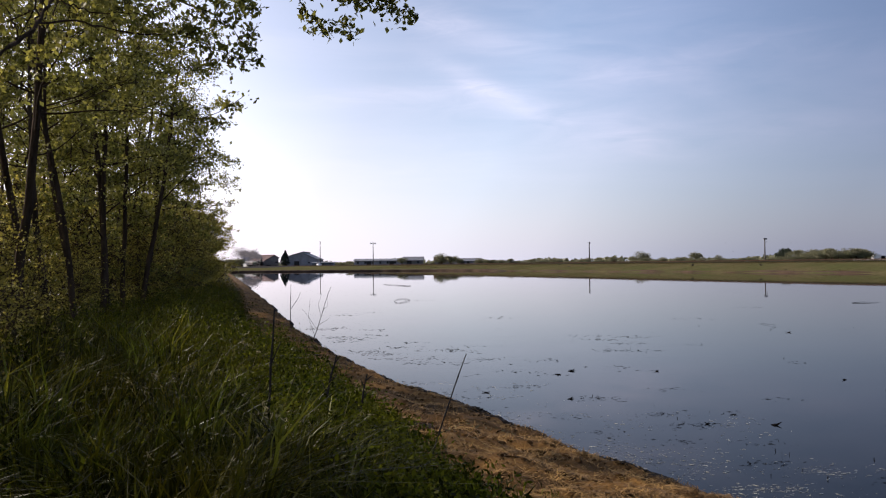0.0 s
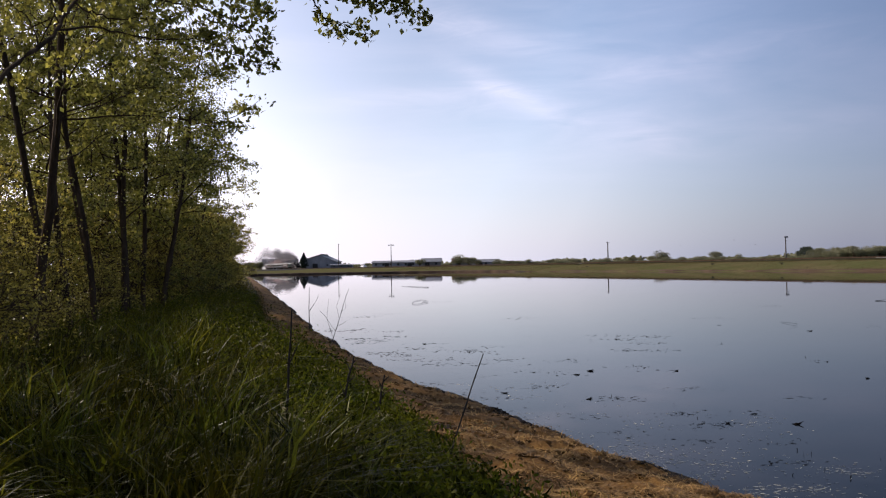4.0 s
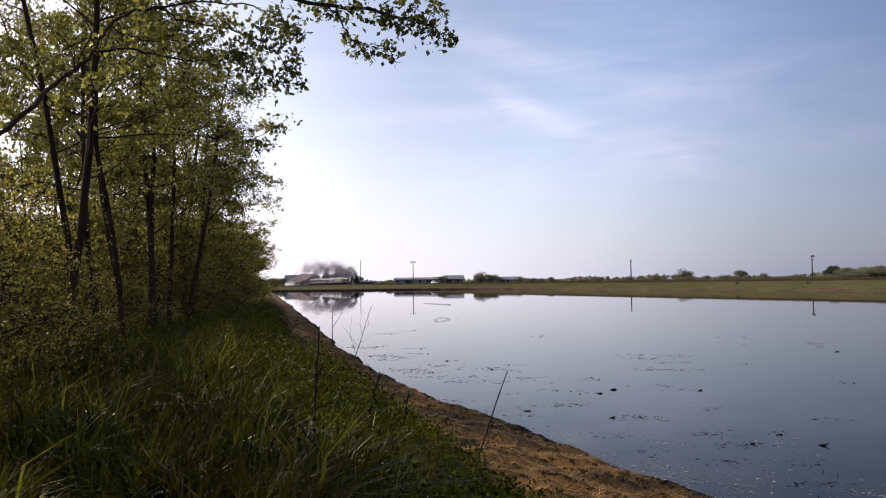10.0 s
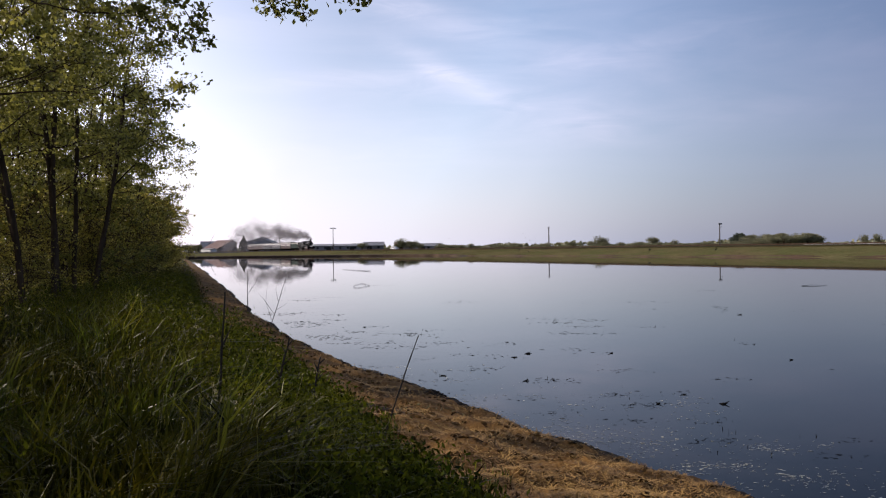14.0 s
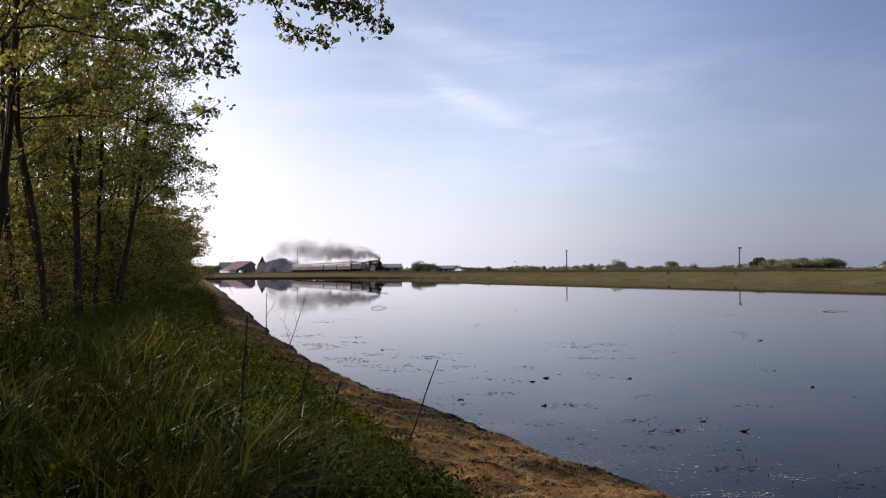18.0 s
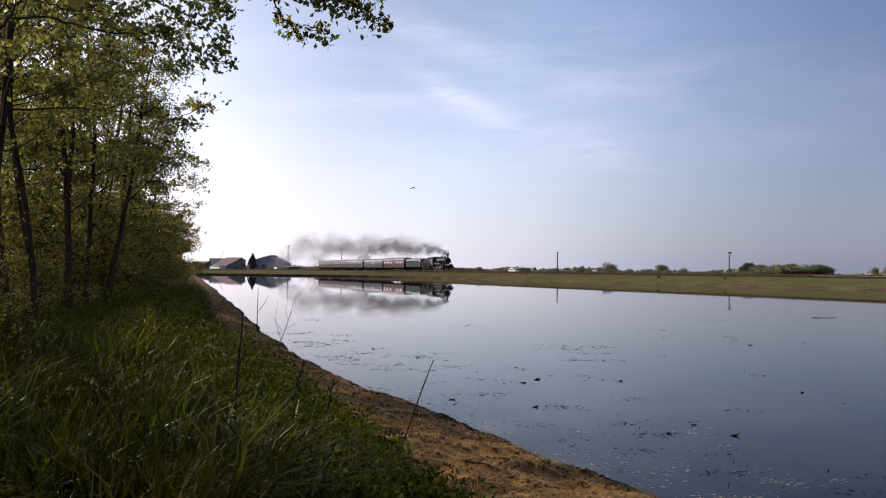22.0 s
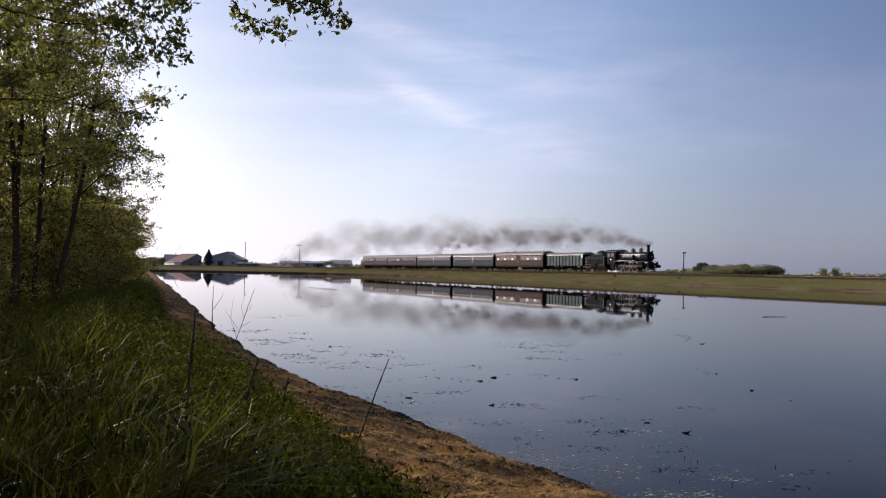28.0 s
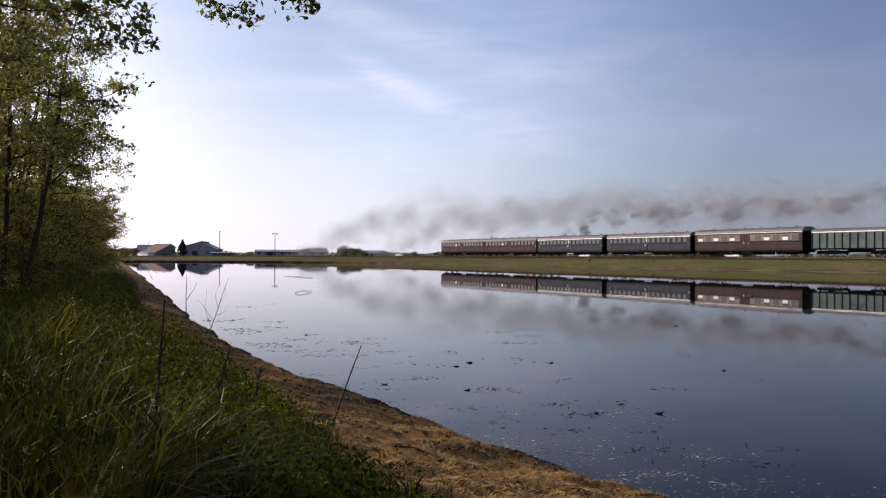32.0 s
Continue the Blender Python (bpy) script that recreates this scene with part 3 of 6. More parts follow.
    me_frame.materials.append(M_TAN if style == "brown" else body_mat)
    xs = [x for x in np.linspace(-L + 1.1, L - 1.1, n_win) if abs(x) > (1.0 if style == "brown" else 0.45)]
    for k, x in enumerate(xs):
        pale = style == "brown" and k % 2 == 0 or style == "maroon" and k == 5
        for sy in (-1, 1):
            wd = part("window", me_pane, None, owner, m=pose(x, sy * (W + 0.03), 2.52))
            part("window_frame", me_frame, None, wd)
            if pale:
                part("bright_spot", me_pale, None, wd, "pale panel for a bright spot in the window")
    # doors
    door_x = (-L + 0.45, 0.0, L - 0.45) if style != "brown" else (-0.45, 0.45)
    for x in door_x:
        for sy in (-1, 1):
            dw = 0.38 if style != "brown" else 0.42
            d = part("door", box(x - dw, x + dw, sy * (W + 0.015) - 0.015, sy * (W + 0.015) + 0.015, 1.10, 2.92, 0.01), body_mat if style != "brown" else M_MAROON, owner)
            part("handle", box(x + 0.25, x + 0.31, sy * (W + 0.05) - 0.02, sy * (W + 0.05) + 0.02, 1.75, 1.95), M_STEEL, d, "bright steel handle")
    if style == "grey":
        part("number_plate", box(-0.28, -0.06, -W - 0.05, -W - 0.03, 1.70, 1.85), M_CREAM, owner, "small pale plate")
        part("number_plate", box(0.02, 0.22, -W - 0.05, -W - 0.03, 2.28, 2.84), M_CREAM, owner, "pale panel by the middle door")
    # underframe, trusses, boxes, steps
    part("underframe", box(-L, L, -1.36, 1.36, 0.60, 0.84, 0.02), M_UNDER, owner)
    part("footboard", box(-L + 0.6, L - 0.6, -1.54, -1.37, 0.58, 0.63), M_UNDER, owner, "long wooden footboard")
    part("battery_box", box(-2.6, -1.2, -1.2, -0.6, 0.32, 0.62, 0.03), M_UNDER, owner)
    for x0, x1 in ((-4.3, -3.0), (3.1, 4.6)):
        part("equipment_box", box(x0, x1, -1.25, -0.75, 0.26, 0.62, 0.03), M_UNDER, owner)
    part("air_tank", tube((1.0, -0.8, 0.44), (2.6, -0.8, 0.44), 0.17, 0.20, 10), M_UNDER, owner)
    bm = tube((-5.2, -1.1, 0.62), (-2.0, -1.1, 0.34), 0.03, 0.03, 5)
    tube((-2.0, -1.1, 0.34), (2.0, -1.1, 0.34), 0.03, 0.03, 5, bm)
    tube((2.0, -1.1, 0.34), (5.2, -1.1, 0.62), 0.03, 0.03, 5, bm)
    part("truss_rod", bm, M_UNDER, owner)
    for x in (-6.9, 6.9):
        bogie(owner, x)
    for x, o in ((-L, -1), (L, 1)):
        # Near-black sheet over the end: its shade is put into the colour
        part("end_shade", extrude([(y, z) for y, z in prof], x - 0.012 if o < 0 else x + 0.002, x - 0.002 if o < 0 else x + 0.012), M_UNDER, owner, "dark panel for the shade on the coach end")
        part("gangway", box(x - 0.02 if o > 0 else x - 0.42, x + 0.42 if o > 0 else x + 0.02, -0.62, 0.62, 1.05, 3.05, 0.04), M_UNDER, owner, "dark folding gangway")
        buffer_pair(owner, x, o)
    return owner


def luggage_wagon():
    L, W = 5.9, 1.42
    owner = thing("luggage_wagon", label="grey-green wagon with dark upright posts behind the tender", category="railway wagon")
    part("body", extrude([(-W, 1.05), (-W, 3.10), (W, 3.10), (W, 1.05)], -L, L), M_GREEN, owner)
    arc = [(-W - 0.05, 3.06)] + [(W * 1.02 * math.sin(a), 3.10 + 0.45 * math.cos(a * 0.98)) for a in np.linspace(-1.5, 1.5, 11)] + [(W + 0.05, 3.06)]
    part("roof", extrude(arc, -L - 0.1, L + 0.1), M_ROOF, owner, "weathered pale roof")
    part("cornice", box(-L, L, -W - 0.06, -W, 2.98, 3.10), M_CREAM, owner, "pale cornice")
    for k, x in enumerate(np.linspace(-L + 0.05, L - 0.05, 12)):
        for sy in (-1, 1):
            part("post", box(x - 0.06, x + 0.06, sy * (W + 0.04) - 0.04, sy * (W + 0.04) + 0.04, 1.05, 2.98), M_RIB, owner)
    for z in (2.2, 2.62):
        part("grille_bar", box(-0.9, 1.2, -W - 0.03, -W, z, z + 0.06), M_RIB, owner)
    part("sill", box(-L, L, -W - 0.05, W + 0.05, 0.90, 1.05), M_UNDER, owner)
    part("end_board", box(L - 0.42, L - 0.02, -W - 0.10, -W - 0.05, 2.52, 2.96, 0.01), M_CREAM, owner, "small white board at the leading end")
    # Thin dark sheet paints the shade of the leading end
    part("end_shade", box(L, L + 0.05, -W + 0.02, W - 0.02, 1.06, 3.3), M_UNDER, owner, "dark panel for the shade on the wagon end")
    for x in (-3.7, 3.7):
        bogie(owner, x, 2.0)
    part("brake_gear", box(-1.2, 1.4, -0.9, 0.9, 0.55, 0.88, 0.02), M_UNDER, owner)
    for x, o in ((-L, -1), (L, 1)):
        buffer_pair(owner, x, o)
    return owner


DRIVERS, DRIVER_R, LEAD_R = (-5.35, -7.5, -9.65), 0.90, 0.50


def locomotive():
    """The engine; x = 0 at its front buffers, the chimney leads."""
    e = thing("steam_locomotive", label="black steam locomotive with red spoked wheels and a smoking chimney", category="steam locomotive")
    # boiler, smokebox
    q = Matrix.Translation((-10.0, 0, 2.62)) @ Matrix.Rotation(radians(90), 4, "Y")
    b = part("boiler", revolve([(0.80, 0.0), (0.80, 5.4), (0.76, 5.42), (0.76, 5.9)], q, 24), M_GLOSS, e, "glossy black boiler")
    for x in (-8.9, -7.9, -6.9, -5.9, -4.9):
        part("boiler_band", revolve([(0.815, -0.03), (0.815, 0.03)], Matrix.Translation((x, 0, 2.62)) @ Matrix.Rotation(radians(90), 4, "Y"), 24), M_BRASS if x in (-4.9, -8.9) else M_BLACK, b)
    q = Matrix.Translation((-4.1, 0, 2.62)) @ Matrix.Rotation(radians(90), 4, "Y")
    sb = part("smokebox", revolve([(0.82, 0.0), (0.84, 0.05), (0.84, 1.75), (0.80, 1.85), (0.62, 1.90), (0.45, 2.0), (0.15, 2.06)], q, 24), M_SOOT, e, "sooty smokebox with a domed door")
    part("door_handle", tube((-2.06, 0, 2.62), (-1.92, 0, 2.62), 0.07, 0.07, 8), M_STEEL, sb)
    part("chimney", revolve([(0.36, 3.30), (0.26, 3.48), (0.24, 4.30), (0.30, 4.36), (0.33, 4.55), (0.28, 4.58)], Matrix.Translation((-2.85, 0, 0)), 16), M_SOOT, e, "short black chimney with a rimmed top")
    for x, r in ((-4.75, 0.36), (-6.75, 0.40)):
        part("dome", revolve([(r + 0.1, 3.25), (r, 3.42), (r, 3.80), (r * 0.8, 3.98), (r * 0.35, 4.06)], Matrix.Translation((x, 0, 0)), 16), M_GLOSS, e)
    part("safety_valve", revolve([(0.16, 3.35), (0.14, 3.75), (0.08, 3.85)], Matrix.Translation((-8.5, 0, 0)), 10), M_BRASS, e)
    part("whistle", tube((-8.9, 0.2, 3.4), (-8.9, 0.2, 3.8), 0.05, 0.05, 6), M_BRASS, e)
    # firebox and cab
    part("firebox", box(-10.4, -8.7, -0.85, 0.85, 1.25, 3.40, 0.18), M_BLACK, e)
    cab = part("cab", box(-12.2, -9.9, -1.42, 1.42, 1.35, 3.45, 0.04), M_BLACK, e, "black cab with two side windows")
    arc = [(-1.55, 3.42)] + [(1.5 * math.sin(a), 3.42 + 0.50 * math.cos(a)) for a in np.linspace(-1.5, 1.5, 11)] + [(1.55, 3.42)]
    part("roof", extrude(arc, -12.75, -9.65), M_GLOSS, cab)
    for x in (-11.7, -10.7):
        for sy in (-1, 1):
            part("window", box(x - 0.36, x + 0.36, sy * 1.43 - 0.012, sy * 1.43 + 0.012, 2.62, 3.24), M_PANE, cab)
    part("number_plate", box(-11.3, -10.9, -1.46, -1.44, 2.05, 2.25), M_BRASS, cab, "small brass plate")
    # running board, buffer beam, cylinders
    for sy in (-1, 1):
        part("running_board", box(-10.3, -1.9, sy * 1.12 - 0.34, sy * 1.12 + 0.34, 1.78, 1.84), M_BLACK, e)
        # Pale strip paints the highlight along the board's edge
        part("board_edge", box(-10.3, -1.9, sy * 1.47 - 0.012, sy * 1.47 + 0.012, 1.78, 1.84), M_LINE, e, "pale line for the highlight on the running board edge")
        part("splasher", box(-10.9, -5.4, sy * 0.98 - 0.06, sy * 0.98 + 0.06, 1.84, 2.12, 0.05), M_BLACK, e)
        part("cylinder", tube((-4.0, sy * 1.08, 0.92), (-2.75, sy * 1.08, 0.92), 0.40, 0.40, 16), M_BLACK, e, "black steam cylinder")
        part("steam_chest", box(-4.0, -2.8, sy * 1.08 - 0.34, sy * 1.08 + 0.34, 1.22, 1.76, 0.08), M_BLACK, e)
        part("handrail", tube((-9.9, sy * 0.90, 3.02), (-2.6, sy * 0.90, 3.02), 0.025, 0.025, 6), M_STEEL, e)
        part("lamp", box(-1.70, -1.45, sy * 0.86 - 0.13, sy * 0.86 + 0.13, 1.40, 1.76, 0.03), M_BLACK, e, "front lamp")
        part("air_pump", tube((-5.6, sy * 1.02, 1.9), (-5.6, sy * 1.02, 2.9), 0.2, 0.2, 10), M_SOOT, e)
        part("step", box(-10.6, -10.2, sy * 1.35 - 0.1, sy * 1.35 + 0.1, 0.55, 1.35), M_BLACK, e)
        part("sand_pipe", tube((-4.75, sy * 0.78, 3.0), (-5.2, sy * 0.95, 1.86), 0.03, 0.03, 6), M_SOOT, e)
        part("injector_pipe", tube((-9.6, sy * 1.0, 2.2), (-5.0, sy * 0.98, 2.35), 0.045, 0.045, 6), M_SOOT, e)
        part("reverser_rod", tube((-9.8, sy * 1.2, 2.02), (-5.0, sy * 1.2, 1.92), 0.03, 0.03, 6), M_STEEL, e)
        part("front_rail", tube((-1.75, sy * 0.7, 1.38), (-1.75, sy * 0.7, 2.35), 0.022, 0.022, 6), M_SOOT, e)
        part("connecting_rod", box(-7.5, -3.6, sy * 1.10 - 0.04, sy * 1.10 + 0.04, 0.84, 0.98, 0.01), M_LINE, e, "worn steel connecting rod")
        part("slide_bar", box(-5.3, -3.9, sy * 1.10 - 0.06, sy * 1.10 + 0.06, 1.08, 1.16, 0.01), M_LINE, e)
    part("front_rail", tube((-1.75, -0.7, 2.35), (-1.75, 0.7, 2.35), 0.022, 0.022, 6), M_SOOT, e)
    part("headlamp", tube((-2.0, 0, 3.45), (-1.78, 0, 3.45), 0.14, 0.16, 10), M_SOOT, e)
    part("brake_rigging", box(-12.0, -5.2, -0.50, 0.50, 0.30, 0.86, 0.03), M_SOOT, e)
    part("main_frame", box(-12.4, -1.2, -0.62, 0.62, 0.85, 1.55, 0.03), M_SOOT, e)
    part("buffer_beam", box(-1.62, -1.40, -1.35, 1.35, 0.80, 1.32, 0.02), M_RUST, e, "dark red buffer beam")
    part("front_platform", box(-2.6, -1.6, -1.3, 1.3, 1.32, 1.38), M_BLACK, e)
    buffer_pair(e, -1.40, 1)
    part("coupling_hook", box(-1.4, -1.12, -0.06, 0.06, 0.92, 1.12), M_STEEL, e)
    part("cow_rail", tube((-1.7, -1.0, 0.25), (-1.7, 1.0, 0.25), 0.04, 0.04, 6), M_SOOT, e)
    # wheels and rods
    me_drive = wheel_mesh(DRIVER_R, 0.14, 14, 0.20, M_RED, M_RIM, "driving_wheelset")
    me_lead = wheel_mesh(LEAD_R, 0.13, 10, 0.14, M_RED, M_RIM, "leading_wheelset")
    wheels = [part("driving_wheelset", me_drive, None, e, "red spoked driving wheels with pale tyres", pose(x, 0, DRIVER_R)) for x in DRIVERS]
    wheels.append(part("leading_wheelset", me_lead, None, e, "small leading wheels with white tyres", pose(-2.2, 0, LEAD_R)))
    rod = box(DRIVERS[2] - 0.15, DRIVERS[0] + 0.15, -0.98, -0.92, -0.07, 0.07, 0.02)
    box(DRIVERS[2] - 0.15, DRIVERS[0] + 0.15, 0.92, 0.98, -0.07, 0.07, 0.02, rod)
    rod = part("coupling_rod", rod, M_LINE, e, "worn steel coupling rod", pose(0, 0, DRIVER_R))
    return e, wheels, rod


def tender():
    t = thing("tender", label="black bogie tender with one high heap of coal", category="tender")
    # tank: sides step down towards the back
    part("tank", box(-6.2, -0.5, -1.40, 1.40, 1.15, 2.50, 0.06), M_SOOT, t)
    for sy in (-1, 1):
        bm = bmesh.new()
        side = [(-6.1, 2.44), (-0.55, 2.44), (-0.55, 2.95), (-1.4, 3.05), (-4.2, 3.0), (-4.9, 2.72), (-6.1, 2.68)]
        a = [bm.verts.new((x, sy * 1.34, z)) for x, z in side]
        b = [bm.verts.new((x, sy * 1.39, z)) for x, z in side]
        bm.faces.new(a)
        bm.faces.new(b[::-1])
        for i in range(len(a)):
            bm.faces.new((a[i], b[i], b[(i + 1) % len(a)], a[(i + 1) % len(a)]))
        bmesh.ops.recalc_face_normals(bm, faces=bm.faces)
        part("bunker_side", bm, M_BLACK, t, "stepped black bunker side")
        for x in (-4.6, -2.2):
            part("stiffener", box(x - 0.04, x + 0.04, sy * 1.42 - 0.03, sy * 1.42 + 0.03, 1.2, 2.48), M_SOOT, t)
        part("sole_bar", box(-6.3, -0.3, sy * 1.30 - 0.05, sy * 1.30 + 0.05, 0.86, 1.12, 0.01), M_RUST, t, "dark red sole bar")
        part("handrail", tube((-0.5, sy * 1.44, 1.3), (-0.5, sy * 1.44, 2.7), 0.02, 0.02, 6), M_STEEL, t)
        # Pale strips paint the highlight lines of the tank side
        bm = box(-6.1, -0.6, sy * 1.403 - 0.006, sy * 1.403 + 0.006, 2.40, 2.45)
        box(-6.1, -0.6, sy * 1.403 - 0.006, sy * 1.403 + 0.006, 1.24, 1.29, bm=bm)
        for x in (-6.1, -0.65):
            box(x, x + 0.05, sy * 1.403 - 0.006, sy * 1.403 + 0.006, 1.29, 2.40, bm=bm)
        part("highlight_strip", bm, M_LINE, t, "pale strips for the highlight lines round the tank side")
        part("tool_box", box(-4.0, -2.6, sy * 1.52 - 0.12, sy * 1.52 + 0.12, 1.16, 1.52, 0.02), M_SOOT, t)
        for k in range(4):
            part("rung", tube((-5.9, sy * 1.47, 1.35 + 0.3 * k), (-5.5, sy * 1.47, 1.35 + 0.3 * k), 0.018, 0.018, 6), M_STEEL, t)
    bm = bmesh.new()
    bmesh.ops.create_grid(bm, x_segments=44, y_segments=18, size=0.5)
    for v in bm.verts:
        x, y = v.co.x, v.co.y
        rise = (1.15 * math.exp(-((x - 0.08) / 0.28) ** 2) + 0.25 * math.exp(-((x + 0.36) / 0.15) ** 2) + 0.05) * max(0.0, 1 - (2 * y) ** 2) ** 0.6
        v.co = Vector((-3.3 + x * 5.3, y * 2.6, 2.60 + rise + 0.10 * noise.noise(Vector((x * 26, y * 12, 1))) + 0.05 * noise.noise(Vector((x * 60, y * 28, 4)))))
    part("coal", bm, M_COAL, t, "heap of black coal")
    part("underframe", box(-6.3, -0.2, -1.2, 1.2, 0.90, 1.15, 0.02), M_UNDER, t)
    part("filler", revolve([(0.34, 2.5), (0.34, 2.82), (0.28, 2.88)], Matrix.Translation((-5.6, 0, 0)), 14), M_SOOT, t)
    me = wheel_mesh(0.47, 0.13, 9, 0.13, M_SOOT, M_LINE, "tender_wheelset")
    for c in (-1.75, -4.85):
        bm = box(-1.35, 1.35, -1.06, -0.96, 0.42, 0.74, 0.03)
        box(-1.35, 1.35, 0.96, 1.06, 0.42, 0.74, 0.03, bm)
        box(-0.2, 0.2, -0.96, 0.96, 0.5, 0.9, 0.02, bm)
        for k in (-0.85, 0.85):
            box(k - 0.16, k + 0.16, -1.14, -1.06, 0.34, 0.70, 0.03, bm)
        bg = part("bogie", bm, M_RUST, t, "dark red bogie frame", pose(c, 0, 0))
        for k in (-0.85, 0.85):
            part("wheelset", me, None, bg, m=pose(k, 0, 0.47))
    buffer_pair(t, -6.3, -1)
    return t


ENGINE, ENGINE_WHEELS, ENGINE_ROD = locomotive()
TRAIN = [(ENGINE, -1.2), (tender(), -13.7), (luggage_wagon(), -26.4)]
for style, off, lab in (("brown", -43.08, "brown coach with a tan window band and bright-spotted windows"), ("grey", -63.05, "blue-grey coach with a cream cornice"),
                        ("grey", -83.65, "blue-grey coach with a cream cornice"), ("maroon", -103.45, "dark maroon coach with a grey roof"),
                        ("maroon", -122.95, "dark maroon coach with a grey roof, last of the train")):
    TRAIN.append((coach(style, lab), off))
for _ob, _off in TRAIN:
    _ob.scale = (1, 1, 1.05)
TRAIN_TURN = Matrix(((TRACK_U.x, -TRACK_U.y, 0, 0), (TRACK_U.y, TRACK_U.x, 0, 0), (0, 0, 1, 0), (0, 0, 0, 1)))


def train_pose(t, off=0.0):
    return Matrix.Translation(on_track(FRONT0 + SPEED * t + off, 0, RAIL)) @ TRAIN_TURN


def track():
    """Ballast bed, sleepers and two rails along the whole line."""
    M_BALLAST = material("ballast", (0.040, 0.036, 0.022), 0.95, spec=0.0, vary=0.4, scale=1.5, fine=25, bump=1.0)
    M_RAIL = material("rusty rail", (0.07, 0.045, 0.032), 0.7, spec=0.0, vary=0.3)
    M_SLEEP = material("oily sleeper", (0.07, 0.06, 0.05), 0.9, spec=0.0)
    line = thing("railway_track", train_pose(0, -FRONT0), "railway line on an embankment with ballast and rusty rails", "railway track", kind="structure")
    part("ballast", extrude([(-2.6, -0.55), (-1.6, -0.19), (1.6, -0.19), (2.6, -0.55)], -640, 240), M_BALLAST, line)
    for y in (-0.75, 0.75):
        part("rail", extrude([(y - 0.065, -0.15), (y - 0.03, -0.04), (y - 0.035, 0.0), (y + 0.035, 0.0), (y + 0.03, -0.04), (y + 0.065, -0.15)], -640, 240), M_RAIL, line)
    verts, faces = [], []
    for k in range(300):
        x = -80 + k * 0.6
        o = len(verts)
        verts += [(x + a, b, c) for a in (0, 0.24) for b in (-1.25, 1.25) for c in (-0.24, -0.152)]
        faces += [(o + i for i in f) for f in ((0, 1, 3, 2), (4, 6, 7, 5), (0, 4, 5, 1), (2, 3, 7, 6), (1, 5, 7, 3))]
    tagged(part("sleepers", mesh_of("sleepers", verts, faces, M_SLEEP), None, line), kind="stuff")


track()

# ---------------------------------------------------------------- plants: leaves, limbs
def leaf_cloud(name, centres, normals_up, size, mat, rng, fold=0.25, slim=0.5):
    """Many small folded leaves, one at each centre, turned at random."""
    n = len(centres)
    size = size * rng.uniform(0.6, 1.35, n)
    d = rng.normal(size=(n, 3))
    d[:, 2] -= normals_up
    d /= np.linalg.norm(d, axis=1)[:, None]
    e = np.cross(d, rng.normal(size=(n, 3)))
    e /= np.linalg.norm(e, axis=1)[:, None] + 1e-9
    f = np.cross(d, e)
    a = centres - d * size[:, None] * 0.5
    b = centres + d * size[:, None] * 0.5
    l = centres + e * (size * slim * 0.5)[:, None] + f * (size * fold * 0.4)[:, None]
    r = centres - e * (size * slim * 0.5)[:, None] + f * (size * fold * 0.4)[:, None]
    verts = np.stack([a, l, b, r], 1).reshape(-1, 3)
    me = bpy.data.meshes.new(name)
    me.vertices.add(4 * n)
    me.vertices.foreach_set("co", verts.ravel())
    me.loops.add(4 * n)
    me.loops.foreach_set("vertex_index", np.arange(4 * n, dtype=np.int32))
    me.polygons.add(n)
    me.polygons.foreach_set("loop_start", np.arange(0, 4 * n, 4, dtype=np.int32))
    me.materials.append(mat)
    me.update(calc_edges=True)
    return me


def limb(path, radii, seg, verts, faces):
    """Adds a bent, tapered round limb along a path."""
    base = len(verts)
    k = len(path)
    for i, (p, r) in enumerate(zip(path, radii)):
        d = (path[min(i + 1, k - 1)] - path[max(i - 1, 0)]).normalized()
        a = d.orthogonal().normalized()
        b = d.cross(a)
        for j in range(seg):
            w = 2 * math.pi * j / seg
            verts.append(p + (a * math.cos(w) + b * math.sin(w)) * r)
    for i in range(k - 1):
        for j in range(seg):
            faces.append((base + i * seg + j, base + i * seg + (j + 1) % seg, base + (i + 1) * seg + (j + 1) % seg, base + (i + 1) * seg + j))


def wander(p, d, length, steps, rnd, bend=0.25, up=0.05):
    path = [p.copy()]
    d = d.normalized()
    for _ in range(steps):
        d = (d + Vector((rnd.uniform(-bend, bend), rnd.uniform(-bend, bend), rnd.uniform(-bend, bend) + up))).normalized()
        path.append(path[-1] + d * (length / steps))
    return path


def sprays(ends, each, spread, rng):
    """Places of leaves in flat, separate sprays, one at each twig's end."""
    p = np.array([tuple(e) for e in ends])
    some = rng.integers(each // 2, each + each // 2, len(p))
    size = rng.uniform(0.6, 1.3, len(p))
    c = np.repeat(p, some, axis=0)
    return c + rng.normal(size=c.shape) * np.repeat(size, some)[:, None] * np.array([spread, spread, spread * 0.55])


